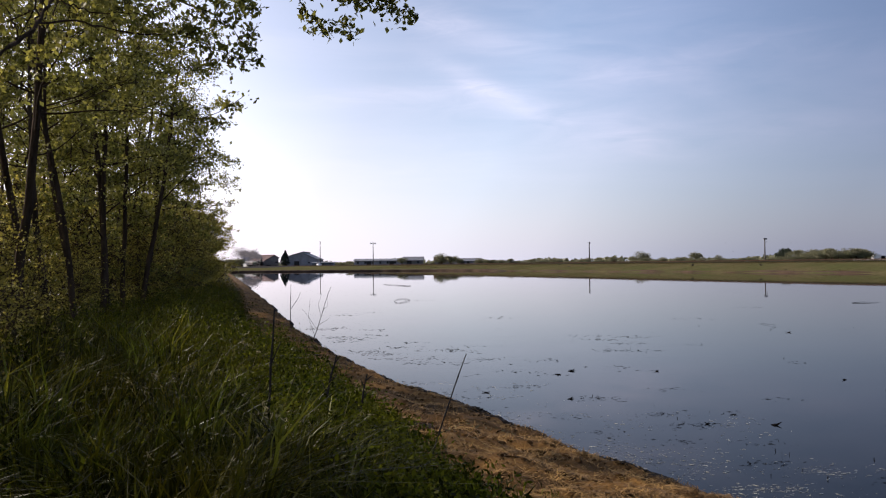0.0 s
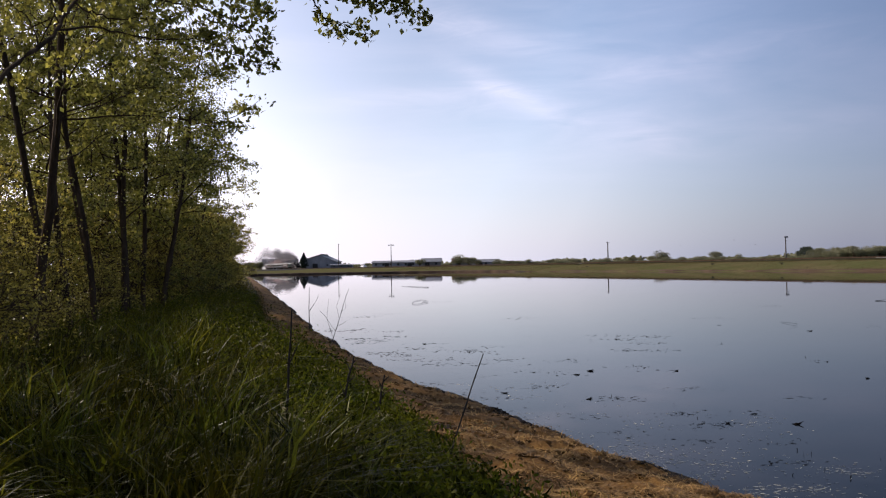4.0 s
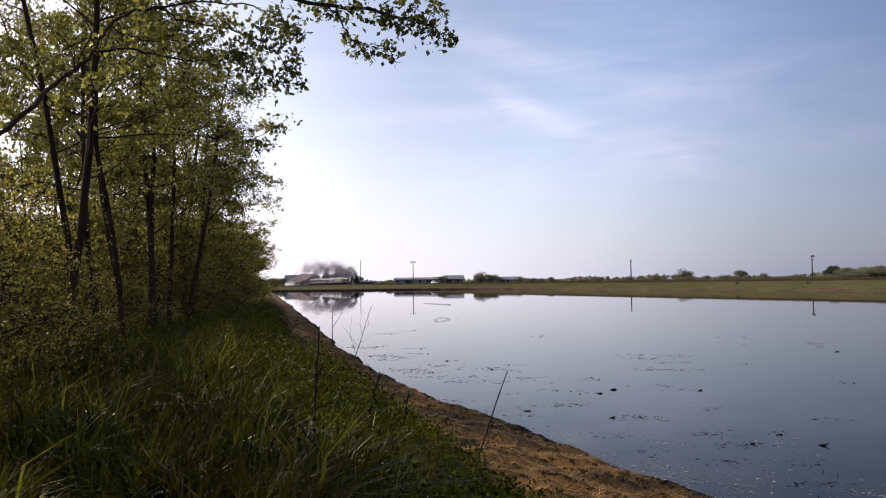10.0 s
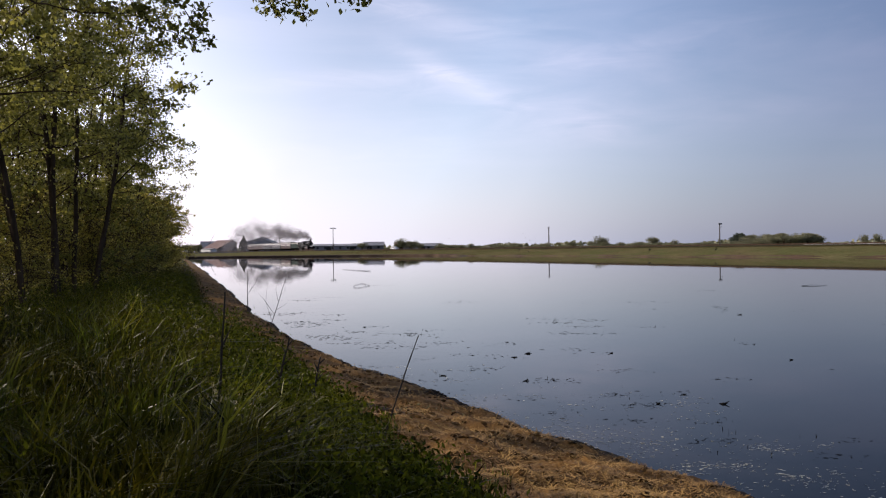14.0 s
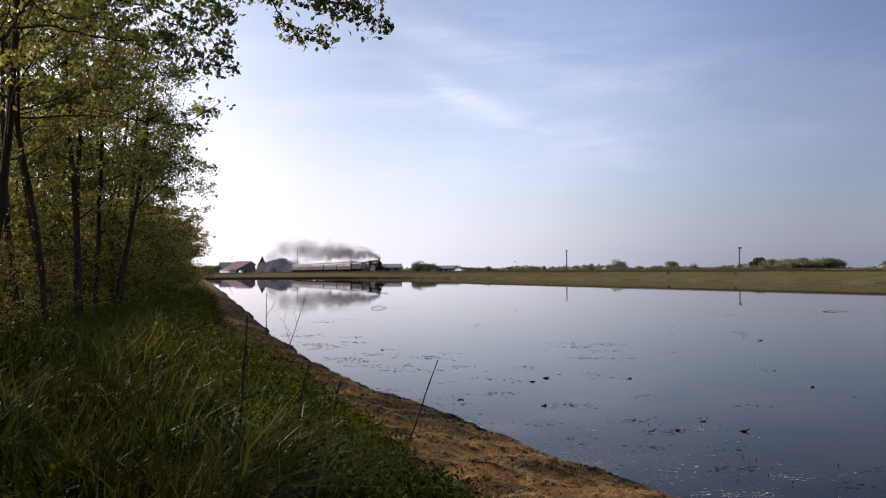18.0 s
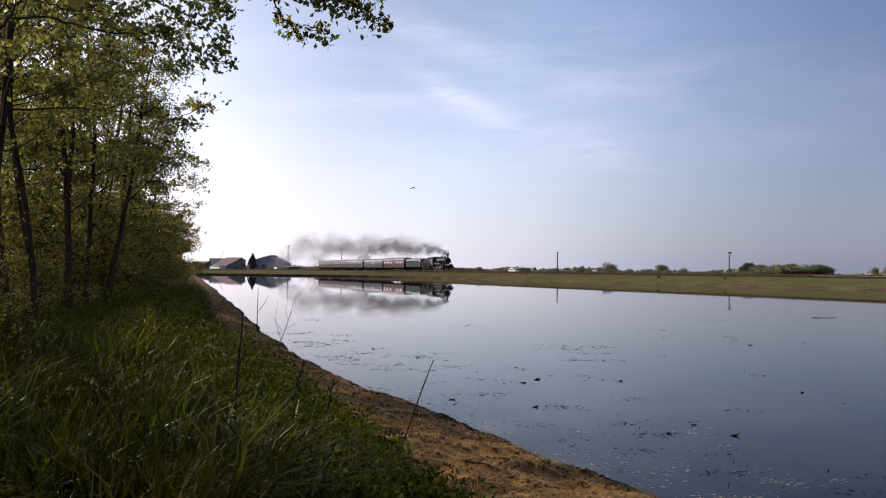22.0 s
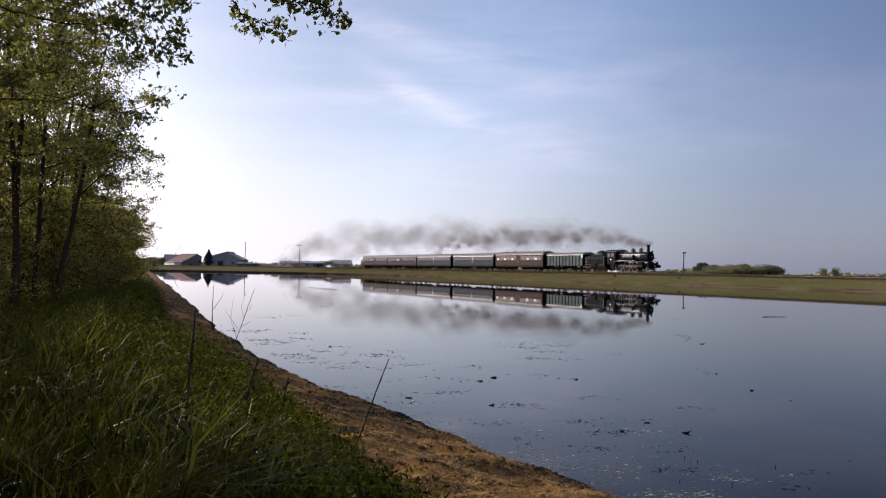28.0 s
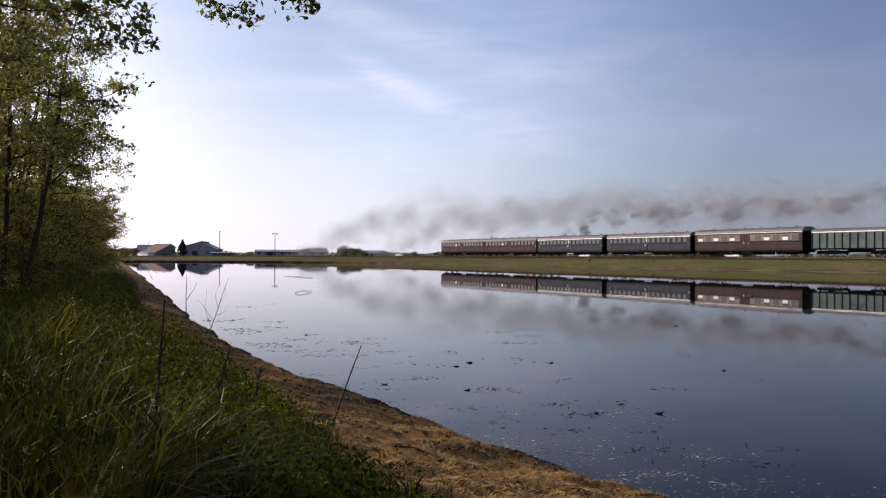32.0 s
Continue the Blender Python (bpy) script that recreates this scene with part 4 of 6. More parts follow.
def levee_tree(seed, tall, reach, trunks, each, size, low=0.8, thick=(0.05, 0.085), first=0.24, limbs=15, label="", mat=None):
    """A hedgerow tree: dark trunks, limbs, side branches, twigs, and leaves gathered in sprays with gaps between them."""
    rnd, rng = random.Random(seed), np.random.default_rng(seed)
    owner = thing("tree", label=label or "dark-trunked hedgerow tree with loose sprays of olive-green leaves", category="tree", group="trees along the levee")
    ends = []
    for s in range(trunks):
        a = rnd.uniform(0, 2 * math.pi)
        lean = rnd.uniform(0.02, 0.14) + 0.12 * (trunks > 2)
        h = tall * rnd.uniform(0.8, 1.0)
        foot = 0.10 + 0.12 * (trunks > 1)
        path = wander(Vector((foot * math.cos(a), foot * math.sin(a), -0.2)), Vector((math.cos(a) * lean, math.sin(a) * lean, 1)), h, 14, rnd, 0.10, 0.04)
        r0 = rnd.uniform(*thick)
        tv, tf = [], []
        limb(path, [r0 * (1.25 if i == 0 else 1 - 0.82 * i / 14) for i in range(15)], 8, tv, tf)
        part("trunk", mesh_of("trunk", tv, tf, M_BARK), None, owner)
        ends.append(path[-1])
        for k in range(limbs):
            u = first + (0.97 - first) * (k + rnd.random()) / limbs
            i = min(int(u * 14), 13)
            start = path[i].lerp(path[i + 1], u * 14 - i)
            b = k * 2.4 + rnd.uniform(-0.6, 0.6)
            ln = reach * (1.12 - 0.72 * u) * rnd.uniform(0.55, 1.0)
            bp = wander(start, Vector((math.cos(b), math.sin(b), rnd.uniform(0.1, 0.9))), ln, 7, rnd, 0.22, 0.0)
            lv, lf = [], []
            rb = max(r0 * (1 - 0.82 * u) * rnd.uniform(0.32, 0.5), 0.011)
            limb(bp, [max(rb * (1 - 0.85 * q / 7), 0.004) for q in range(8)], 5, lv, lf)
            for m in range(rnd.randint(4, 6)):
                w = rnd.uniform(0.28, 1.0)
                j = min(int(w * 7), 6)
                p = bp[j].lerp(bp[j + 1], w * 7 - j)
                sb = wander(p, (bp[j + 1] - bp[j]).normalized() + Vector((rnd.uniform(-1, 1), rnd.uniform(-1, 1), rnd.uniform(-0.5, 0.6))), ln * rnd.uniform(0.18, 0.42), 4, rnd, 0.3, 0.0)
                limb(sb, [max(rb * 0.4, 0.006), 0.006, 0.005, 0.004, 0.003], 4, lv, lf)
                ends.append(sb[-1])
                for q in range(rnd.randint(2, 4)):
                    o = sb[rnd.randint(1, 4)]
                    tw = wander(o, Vector((rnd.uniform(-1, 1), rnd.uniform(-1, 1), rnd.uniform(-0.5, 0.4))), rnd.uniform(0.16, 0.42), 2, rnd, 0.35, -0.06)
                    limb(tw, [0.005, 0.004, 0.002], 3, lv, lf)
                    ends.append(tw[-1])
                    if rnd.random() < 0.4:
                        ends.append(tw[1])
            part("bough", mesh_of("bough", lv, lf, M_BARK), None, owner)
    c = sprays(ends, each, 0.085, rng)
    c = c[c[:, 2] > low * rng.random(len(c))]
    part("crown", leaf_cloud("crown", c, 0.3, size, mat or M_LEAF, rng, slim=0.62), None, owner, "loose sprays of small olive-green leaves")
    return owner


def far_bush(seed, wide, tall, mat, n, name="bush", label="", category="bush", group=""):
    """A tree or bush seen far off: a short trunk, boughs and a ragged crown of leaf clumps."""
    rnd, rng = random.Random(seed), np.random.default_rng(seed)
    owner = thing(name, label=label, category=category, group=group)
    tv, tf = [], []
    lumps = []
    for k in range(7):
        a = rnd.uniform(0, 6.28)
        top = Vector((wide * 0.36 * math.cos(a) * rnd.random(), wide * 0.36 * math.sin(a) * rnd.random(), tall * rnd.uniform(0.45, 0.85)))
        limb([Vector((0, 0, -0.3)), Vector((top.x * 0.3, top.y * 0.3, top.z * 0.5)), top], [0.14, 0.09, 0.03], 5, tv, tf)
        lumps.append((top, rnd.uniform(0.22, 0.36)))
    part("trunk", mesh_of("trunk", tv, tf, M_BARK), None, owner)
    pts = []
    for top, r in lumps:
        m = n // 7
        d = rng.normal(size=(m, 3))
        d /= np.linalg.norm(d, axis=1)[:, None]
        pts.append(np.array(top) * np.array([1, 1, 0.85]) + d * (rng.random((m, 1)) ** 0.4) * np.array([wide * r, wide * r, tall * r * 0.75]))
    c = np.concatenate(pts)
    c[:, 2] = np.abs(c[:, 2])
    part("crown", leaf_cloud("crown", c, 0.2, 0.028 * (wide + tall) * 0.9, mat, rng, slim=0.8), None, owner)
    return owner


# ---------------------------------------------------------------- far things
def at(az, depth, z=None):
    """A place on the plain, by its bearing (tangent, right positive) and distance ahead."""
    x = az * depth
    return Vector((x, depth, float(height(np.array(x), np.array(depth))) if z is None else z))


M_WALL = material("grey plaster", (0.20, 0.195, 0.19), 0.9, vary=0.25, scale=0.4, fine=4)
# Barn boards and sheet roof are lightened in colour for the distance haze
M_BARNWALL = material("haze-paled barn boards", (0.27, 0.275, 0.30), 0.85, vary=0.25, scale=0.5, fine=5)
M_TILE = material("red roof tiles", (0.17, 0.098, 0.085), 0.85, vary=0.35, scale=0.5, fine=6)
M_SHEET = material("haze-paled corrugated roof", (0.24, 0.24, 0.25), 0.6, vary=0.25, scale=0.6, fine=6)
M_WHITE = material("white painted wall", (0.78, 0.77, 0.74), 0.8, vary=0.1, scale=0.5)
M_BLUEWALL = material("blue-grey shed sheet", (0.09, 0.11, 0.145), 0.6, vary=0.25, scale=0.5)
M_OPEN = material("dark opening", (0.012, 0.012, 0.013), 0.6, bump=0)
M_POLE = material("weathered pole", (0.10, 0.085, 0.075), 0.85, vary=0.3, scale=2)
M_LAMP = material("grey lamp housing", (0.16, 0.16, 0.17), 0.5)


def house(name, where, wide, deep, eave, ridge, wall, roof, label, category, turn=0.0, doors=1, windows=3, across=True):
    """A gabled building; across: the ridge runs side to side, else the gable faces the pond."""
    h = thing(name, Matrix.Translation(where) @ pose(0, 0, 0, 0, 0, turn), label, category)
    a, b = (wide / 2, deep / 2) if across else (deep / 2, wide / 2)
    m = Matrix() if across else pose(0, 0, 0, 0, 0, 90)
    bm = extrude([(-b, -0.5), (-b, eave), (0, ridge), (b, eave), (b, -0.5)], -a, a)
    bmesh.ops.transform(bm, verts=bm.verts, matrix=m)
    part("wall", bm, wall, h)
    k = (ridge - eave) / b
    bm = extrude([(-b - 0.5, eave - 0.5 * k + 0.02), (0, ridge + 0.02), (b + 0.5, eave - 0.5 * k + 0.02), (b + 0.5, eave - 0.5 * k + 0.26), (0, ridge + 0.30), (-b - 0.5, eave - 0.5 * k + 0.26)], -a - 0.5, a + 0.5)
    bmesh.ops.transform(bm, verts=bm.verts, matrix=m)
    part("roof", bm, roof, h)
    y = -(deep / 2) - 0.03
    for i in range(doors):
        x = wide * (-0.22 + 0.44 * i)
        part("door", box(x - 1.2, x + 1.2, y - 0.03, y + 0.02, 0, min(2.8, eave - 0.3)), M_OPEN, h)
    for i in range(windows):
        x = -wide / 2 + wide * (i + 0.5) / windows
        w = part("window", box(x - 0.55, x + 0.55, y - 0.05, y + 0.02, eave * 0.45, eave * 0.45 + 1.1), M_OPEN, h)
        part("sill", box(x - 0.65, x + 0.65, y - 0.12, y + 0.02, eave * 0.45 - 0.1, eave * 0.45), M_WALL, w)
    return h


def barn(name, where, left, right, eave_l, ridge, step, eave_r, deep, wall, roof, label, category, turn=0.0):
    """A building with its gable to the front and uneven roof slopes; the left slope stands a step above the right one at the ridge."""
    h = thing(name, Matrix.Translation(where) @ pose(0, 0, 0, 0, 0, turn), label, category)
    m = pose(0, 0, 0, 0, 0, 90)
    bm = extrude([(left, -0.5), (left, eave_l), (0, ridge), (0, ridge - step), (-right, eave_r), (-right, -0.5)], -deep / 2, deep / 2)
    bmesh.ops.transform(bm, verts=bm.verts, matrix=m)
    part("wall", bm, wall, h)
    for prof in ([(left + 0.7, eave_l - 0.15), (-0.5, ridge + 0.18), (-0.5, ridge + 0.45), (left + 0.7, eave_l + 0.15)],
                 [(0.0, ridge - step + 0.02), (-right - 0.7, eave_r - 0.25), (-right - 0.7, eave_r + 0.05), (0.0, ridge - step + 0.30)]):
        bm = extrude(prof, -deep / 2 - 0.6, deep / 2 + 0.6)
        bmesh.ops.transform(bm, verts=bm.verts, matrix=m)
        part("roof", bm, roof, h)
    y = -deep / 2
    part("door", box(-left * 0.35 - 2.0, -left * 0.35 + 2.0, y - 0.06, y + 0.02, 0, min(4.2, eave_l - 0.4)), M_OPEN, h)
    for x in (-left * 0.78, right * 0.45, right * 0.8):
        w = part("window", box(x - 0.7, x + 0.7, y - 0.06, y + 0.02, eave_r * 0.42, eave_r * 0.42 + 1.1), M_OPEN, h)
        part("sill", box(x - 0.8, x + 0.8, y - 0.12, y + 0.02, eave_r * 0.42 - 0.12, eave_r * 0.42), M_WALL, w)
    return h


barn("barn", at(-0.1718, 642), 13.6, 10.9, 7.4, 11.3, 0.9, 5.6, 34, M_BARNWALL, M_SHEET, "blue-grey barn whose roof steps up at the ridge", "barn")
house("shed", at(-0.150, 612), 16.4, 9, 2.6, 3.0, M_BLUEWALL, M_SHEET, "low blue-grey shed with a flat roof", "shed", doors=0, windows=3)
barn("farmhouse", at(-0.222, 650), 15.0, 4.5, 1.8, 9.2, 0.0, 7.0, 20, M_WALL, M_TILE, "farm building with a long red-brown tiled roof slope", "house", 48)
house("farmhouse", at(-0.2395, 676), 15, 12, 4.2, 8.9, M_WALL, M_SHEET, "grey farm building with a dark roof", "house", turn=8)
house("white_wall_shed", at(-0.2415, 618), 18, 5, 2.2, 2.6, M_WHITE, M_SHEET, "low white shed wall in the sun", "shed", turn=-53, doors=0, windows=0)
_mast = thing("leaning_mast", label="thin mast leaning over the farm roofs", category="mast")
part("shaft", tube(at(-0.247, 660) - Vector((0, 0, 0.3)), at(-0.2335, 660, 17.2), 0.22, 0.12, 8), M_LAMP, _mast)
house("long_store", at(-0.078, 425), 27.5, 12, 2.6, 3.5, M_BARNWALL, M_SHEET, "long low dark grey storehouse", "storehouse", doors=2, windows=7)
house("house", at(-0.037, 400), 9.5, 9, 2.6, 4.2, M_WALL, M_SHEET, "small grey house with a dark roof", "house", windows=2)
house("house", at(0.002, 395), 10, 8, 2.4, 3.9, M_WALL, M_TILE, "small house behind trees", "house", windows=2)
house("house", at(0.031, 390), 13, 9, 2.0, 3.2, M_BARNWALL, M_SHEET, "low dark house beyond the railway", "house", windows=3)


def pole(where, tall, arms, label):
    k = 1.5 if tall > 15 else 1.35 if arms == "wire" else 1.0
    p = thing("utility_pole", Matrix.Translation(where), label, "pole", group="poles beyond the railway")
    part("shaft", tube((0, 0, -0.3), (0, 0, tall), 0.21 * k, 0.13 * k, 10), M_POLE, p)
    if arms == "lamps":
        part("crossarm", tube((-1.0, 0, tall - 0.45), (1.0, 0, tall - 0.45), 0.08, 0.08, 8), M_POLE, p)
        for sx in (-1, 1):
            part("lamp", box(sx * 0.85 - 0.38, sx * 0.85 + 0.38, -0.25, 0.25, tall - 0.72, tall - 0.32, 0.05), M_LAMP, p)
    elif arms == "head":
        part("lamp", box(-0.35, 0.65, -0.2, 0.2, tall - 0.1, tall + 0.35, 0.06), M_LAMP, p)
        part("bracket", tube((0, 0, tall - 0.9), (0.7, 0, tall - 0.7), 0.05, 0.05, 6), M_POLE, p)
    else:
        part("crossarm", box(-0.55, 0.55, -0.06, 0.06, tall - 0.55, tall - 0.42), M_POLE, p)
        for sx in (-0.45, 0.45):
            part("insulator", tube((sx, 0, tall - 0.42), (sx, 0, tall - 0.2), 0.05, 0.04, 6), M_LAMP, p)


for az, depth, top, arms, lab in ((-0.0879, 345, 11.65, "lamps", "tall pole with two lamps on a crossarm"), (-0.1545, 600, 19.5, "head", "tall thin lamp pole"),
                                  (0.1840, 313, 10.1, "wire", "wooden pole with a short crossarm"), (0.4047, 228, 8.05, "head", "pole with a small lamp head")):
    w = at(az, depth)
    pole(w, top - w.z, arms, lab)


def cypress(where, tall):
    rng = np.random.default_rng(5)
    c = thing("cypress", Matrix.Translation(where), "dark pointed cypress beside the barn", "tree")
    part("trunk", tube((0, 0, -0.3), (0, 0, tall * 0.6), 0.25, 0.08, 8), M_BARK, c)
    n = 2600
    u = rng.random(n) ** 0.8
    r = 4.1 * (np.sin(np.pi * np.clip(u * 0.92 + 0.06, 0, 1)) ** 0.8) * (1.15 - u) * rng.random(n) ** 0.4 * 1.25
    a = rng.random(n) * 6.28
    pts = np.stack([r * np.cos(a), r * np.sin(a), 0.3 + u * (tall - 0.5)], 1)
    part("crown", leaf_cloud("crown", pts, -0.8, 1.0, M_CYPRESS, rng, slim=0.6), None, c)


w = at(-0.1985, 626)
cypress(w, 14.2 - w.z)

FAR = [far_bush(s, 6, 4.5, M_BUSH, 2600, "tree", "rounded green tree beyond the railway", "tree", "far trees") for s in (11, 12, 13)]
FAR_BUSH = [far_bush(s, 5, 2.4, M_BUSH, 2000, "bush", "low grey-green bush beyond the railway", "bush", "far bushes") for s in (21, 22, 23)]
_used = set()


def put_far(kinds, k, az, depth, sx, sz, base):
    """Sets out one far tree, stretched to sx and sz of its kind's size."""
    src = kinds[k % 3]
    rnd = random.Random(int(az * 10000) + 7)
    m = Matrix.Translation(at(az, depth)) @ pose(0, 0, 0, 0, 0, rnd.uniform(0, 360))
    ob = src if (id(kinds), k % 3) not in _used else copy_thing(src, m)
    _used.add((id(kinds), k % 3))
    ob.matrix_basis = m @ Matrix.Diagonal((sx, sx, sz, 1))


_k = 0
for az, depth, wide, tall in ((-0.052, 390, 5, 4.6), (-0.002, 372, 8, 6.0), (0.010, 366, 6, 5.2), (0.020, 380, 5, 3.8), (0.045, 350, 5, 3.2), (0.060, 345, 6, 2.8), (0.072, 350, 6, 2.6),
                             (0.250, 300, 7, 5.0), (0.238, 300, 4, 3.4), (0.318, 280, 5, 4.6), (0.345, 270, 4, 3.0), (0.300, 280, 4, 2.8),
                             (-0.268, 600, 12, 7.5), (-0.285, 605, 13, 8.5), (-0.2545, 605, 8, 7.5), (-0.2605, 600, 7, 6.0)):
    put_far(FAR, _k, az, depth, wide / 6, tall / 4.5, None)
    _k += 1
_rnd = random.Random(3)
for i in range(46):
    az = 0.075 + 0.40 * i / 45 + _rnd.uniform(-0.004, 0.004)
    put_far(FAR_BUSH, i, az, 300 - 60 * i / 45 + _rnd.uniform(-8, 8), _rnd.uniform(0.6, 1.15), _rnd.uniform(0.45, 1.15), None)
for i in range(26):
    az = 0.447 + 0.085 * i / 25 + _rnd.uniform(-0.002, 0.002)
    put_far(FAR_BUSH, i + 1, az, 236 + _rnd.uniform(-6, 6), _rnd.uniform(0.8, 1.2), _rnd.uniform(1.4, 2.1) * (0.85 + 0.2 * i / 25), None)
for az, tall in ((0.595, 1.5), (0.612, 1.6), (0.70, 1.2)):
    put_far(FAR_BUSH, 2, az, 200, 0.5, tall, None)
for i in range(22):
    az = -0.125 - 0.004 * _rnd.random() + 0.20 * i / 21
    put_far(FAR_BUSH, i, az, 470 + _rnd.uniform(-10, 30), _rnd.uniform(0.9, 1.7), _rnd.uniform(0.7, 1.5), None)


for s, az, wide, tall in ((31, 0.4315, 6.6, 5.2), (32, 0.4225, 4.4, 4.0)):
    b = far_bush(s, wide, tall, M_DARKTREE, 2400, "tree", "dark ragged tree beyond the railway", "tree", "far trees")
    b.matrix_basis = Matrix.Translation(at(az, 262))


def far_woods():
    """A thin line of distant trees at the edge of the plain."""
    rng = np.random.default_rng(8)
    n = 9000
    x = rng.uniform(-900, 2200, n)
    y = 1500 + rng.normal(scale=25, size=n)
    tall = 9 * (0.5 + 0.5 * np.sin(x * 0.013) * np.sin(x * 0.031 + 1)) + 4
    c = np.stack([x, y, 1 + tall * rng.random(n)], 1)
    tagged(new("far_woods", leaf_cloud("far_woods", c, 0, 7.0, M_BUSH, rng, slim=0.9)), "thin line of distant woods on the plain", "woods", kind="stuff")


far_woods()

# ---------------------------------------------------------------- trees along the levee
TREES = [levee_tree(101, 9.2, 2.5, 1, 21, 0.061, 1.0, first=0.34), levee_tree(102, 8.6, 2.35, 1, 21, 0.061, 1.0, (0.04, 0.065), 0.36), levee_tree(103, 8.8, 2.2, 2, 16, 0.060, 0.9, (0.035, 0.06), limbs=12),
         levee_tree(104, 6.6, 2.3, 3, 17, 0.070, 0.3, (0.03, 0.05), 0.16, 11),
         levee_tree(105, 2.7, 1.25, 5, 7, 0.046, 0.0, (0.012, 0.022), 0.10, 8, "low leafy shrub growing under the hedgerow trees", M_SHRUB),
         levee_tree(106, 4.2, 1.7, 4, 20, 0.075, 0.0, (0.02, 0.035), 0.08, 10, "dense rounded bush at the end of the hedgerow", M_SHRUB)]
_rnd = random.Random(17)
_first = set()
# y, distance from the water, kind, size; the front row first, then unseen trees added for shade, the rows behind it,
# then the undergrowth
for i, (y, side, k, scale) in enumerate(((4.4, -6.4, 0, 1.0), (9.0, -4.8, 1, 1.0), (10.0, -4.5, 0, 0.95), (11.0, -4.3, 1, 0.9), (12.0, -4.1, 0, 1.0), (14.0, -4.1, 2, 1.0), (15.2, -4.0, 1, 1.05), (16.2, -3.8, 0, 1.0), (18.0, -3.75, 1, 1.0),
                                         (20.2, -3.9, 2, 1.0), (22.6, -4.0, 0, 1.0), (25.2, -4.0, 3, 1.15), (28.0, -4.1, 1, 0.95), (31.5, -4.1, 2, 0.85), (36, -4.9, 3, 1.0),
                                         (41, -4.8, 1, 0.75), (47, -5.0, 3, 0.75), (54, -4.8, 3, 0.7), (62, -5.0, 3, 0.65),
                                         # Trees out of view, added to keep sun and sky off the near grass
                                         (1.0, -6.1, 1, 1.2), (-0.9, -5.3, 1, 1.15), (4.4, -7.8, 3, 1.1), (2.6, -8.0, 3, 1.1), (3.4, -8.2, 0, 1.0), (1.2, -9.4, 2, 1.0), (-1.2, -10.0, 1, 1.1), (-3.6, -10.4, 2, 1.0), (2.2, -11.6, 3, 1.2),
                                         (12.8, -6.8, 1, 1.0), (16.8, -5.1, 3, 0.95), (19.6, -5.0, 3, 1.0), (15.4, -6.2, 3, 1.0), (17.5, -7.0, 2, 1.0), (20.5, -6.6, 3, 1.15), (23.5, -7.2, 0, 1.0), (26.5, -6.6, 3, 1.2), (30, -7.4, 1, 1.0), (33, -6.2, 3, 1.1),
                                         # Unseen trees and a shrub, added to close off sky beside and behind
                                         (-4.0, -7.2, 0, 1.0), (-6.5, -6.8, 2, 1.0), (-9.5, -6.6, 1, 1.0), (-12.5, -6.6, 3, 1.2),
                                         (0.5, -10.2, 4, 1.3),
                                         (7.2, -5.6, 4, 1.0), (9.0, -6.0, 4, 1.1), (10.8, -5.4, 4, 0.9), (12.8, -5.6, 4, 1.1), (15, -5.2, 4, 1.0), (17.5, -5.4, 4, 1.1), (20.5, -5.2, 4, 1.0), (24, -5.3, 4, 1.1),
                                         (28, -5.2, 4, 1.1), (33, -5.3, 4, 1.2), (38.5, -5.2, 4, 1.2), (44.5, -5.1, 4, 1.3), (51, -5.1, 4, 1.3), (58, -5.1, 4, 1.4), (67, -5, 4, 1.5), (74, -5, 4, 1.5),
                                         (19.6, -4.1, 4, 0.8), (21.5, -3.9, 4, 1.0), (24.5, -3.9, 4, 1.2), (27.5, -3.8, 4, 1.3), (31, -3.8, 4, 1.5), (35, -3.9, 4, 1.6), (40, -3.9, 4, 1.7), (34, -4.0, 2, 0.7), (38.5, -4.0, 0, 0.7),
                                         (34, -3.5, 5, 0.95), (38.5, -3.3, 5, 1.0), (43, -3.2, 5, 1.0), (48, -3.3, 5, 1.0), (54, -3.4, 5, 1.0), (30, -3.8, 5, 0.9), (26.5, -4.2, 5, 0.8), (6.3, -5.0, 4, 0.7), (7.8, -4.9, 4, 0.7), (10.2, -4.7, 4, 0.6), (13.0, -4.4, 4, 0.55), (15.2, -8.0, 4, 1.4), (22, -7.6, 4, 1.6), (31, -7.0, 4, 1.6))):
    x = float(shore(y)) + side
    z = float(height(np.array(x), np.array(y)))
    m = Matrix.Translation((x, y, max(z, 0.0) - 0.05)) @ pose(0, 0, 0, 0, 0, _rnd.uniform(0, 360))
    ob = TREES[k] if k not in _first else copy_thing(TREES[k], m)
    _first.add(k)
    ob.matrix_basis = m @ Matrix.Diagonal((scale, scale, scale, 1))


def bent(path, rnd, steps=5, stray=0.02):
    """A path drawn through the given points as a supple, slightly crooked curve."""
    p = [Vector(v) for v in path]
    p = [2 * p[0] - p[1]] + p + [2 * p[-1] - p[-2]]
    out = []
    for i in range(1, len(p) - 2):
        for k in range(steps):
            t = k / steps
            q = 0.5 * (2 * p[i] + (p[i + 1] - p[i - 1]) * t + (2 * p[i - 1] - 5 * p[i] + 4 * p[i + 1] - p[i + 2]) * t * t + (3 * p[i] - p[i - 1] - 3 * p[i + 1] + p[i + 2]) * t ** 3)
            out.append(q + Vector([rnd.uniform(-stray, stray) for _ in range(3)]) * (k > 0))
    return out + [p[-2]]


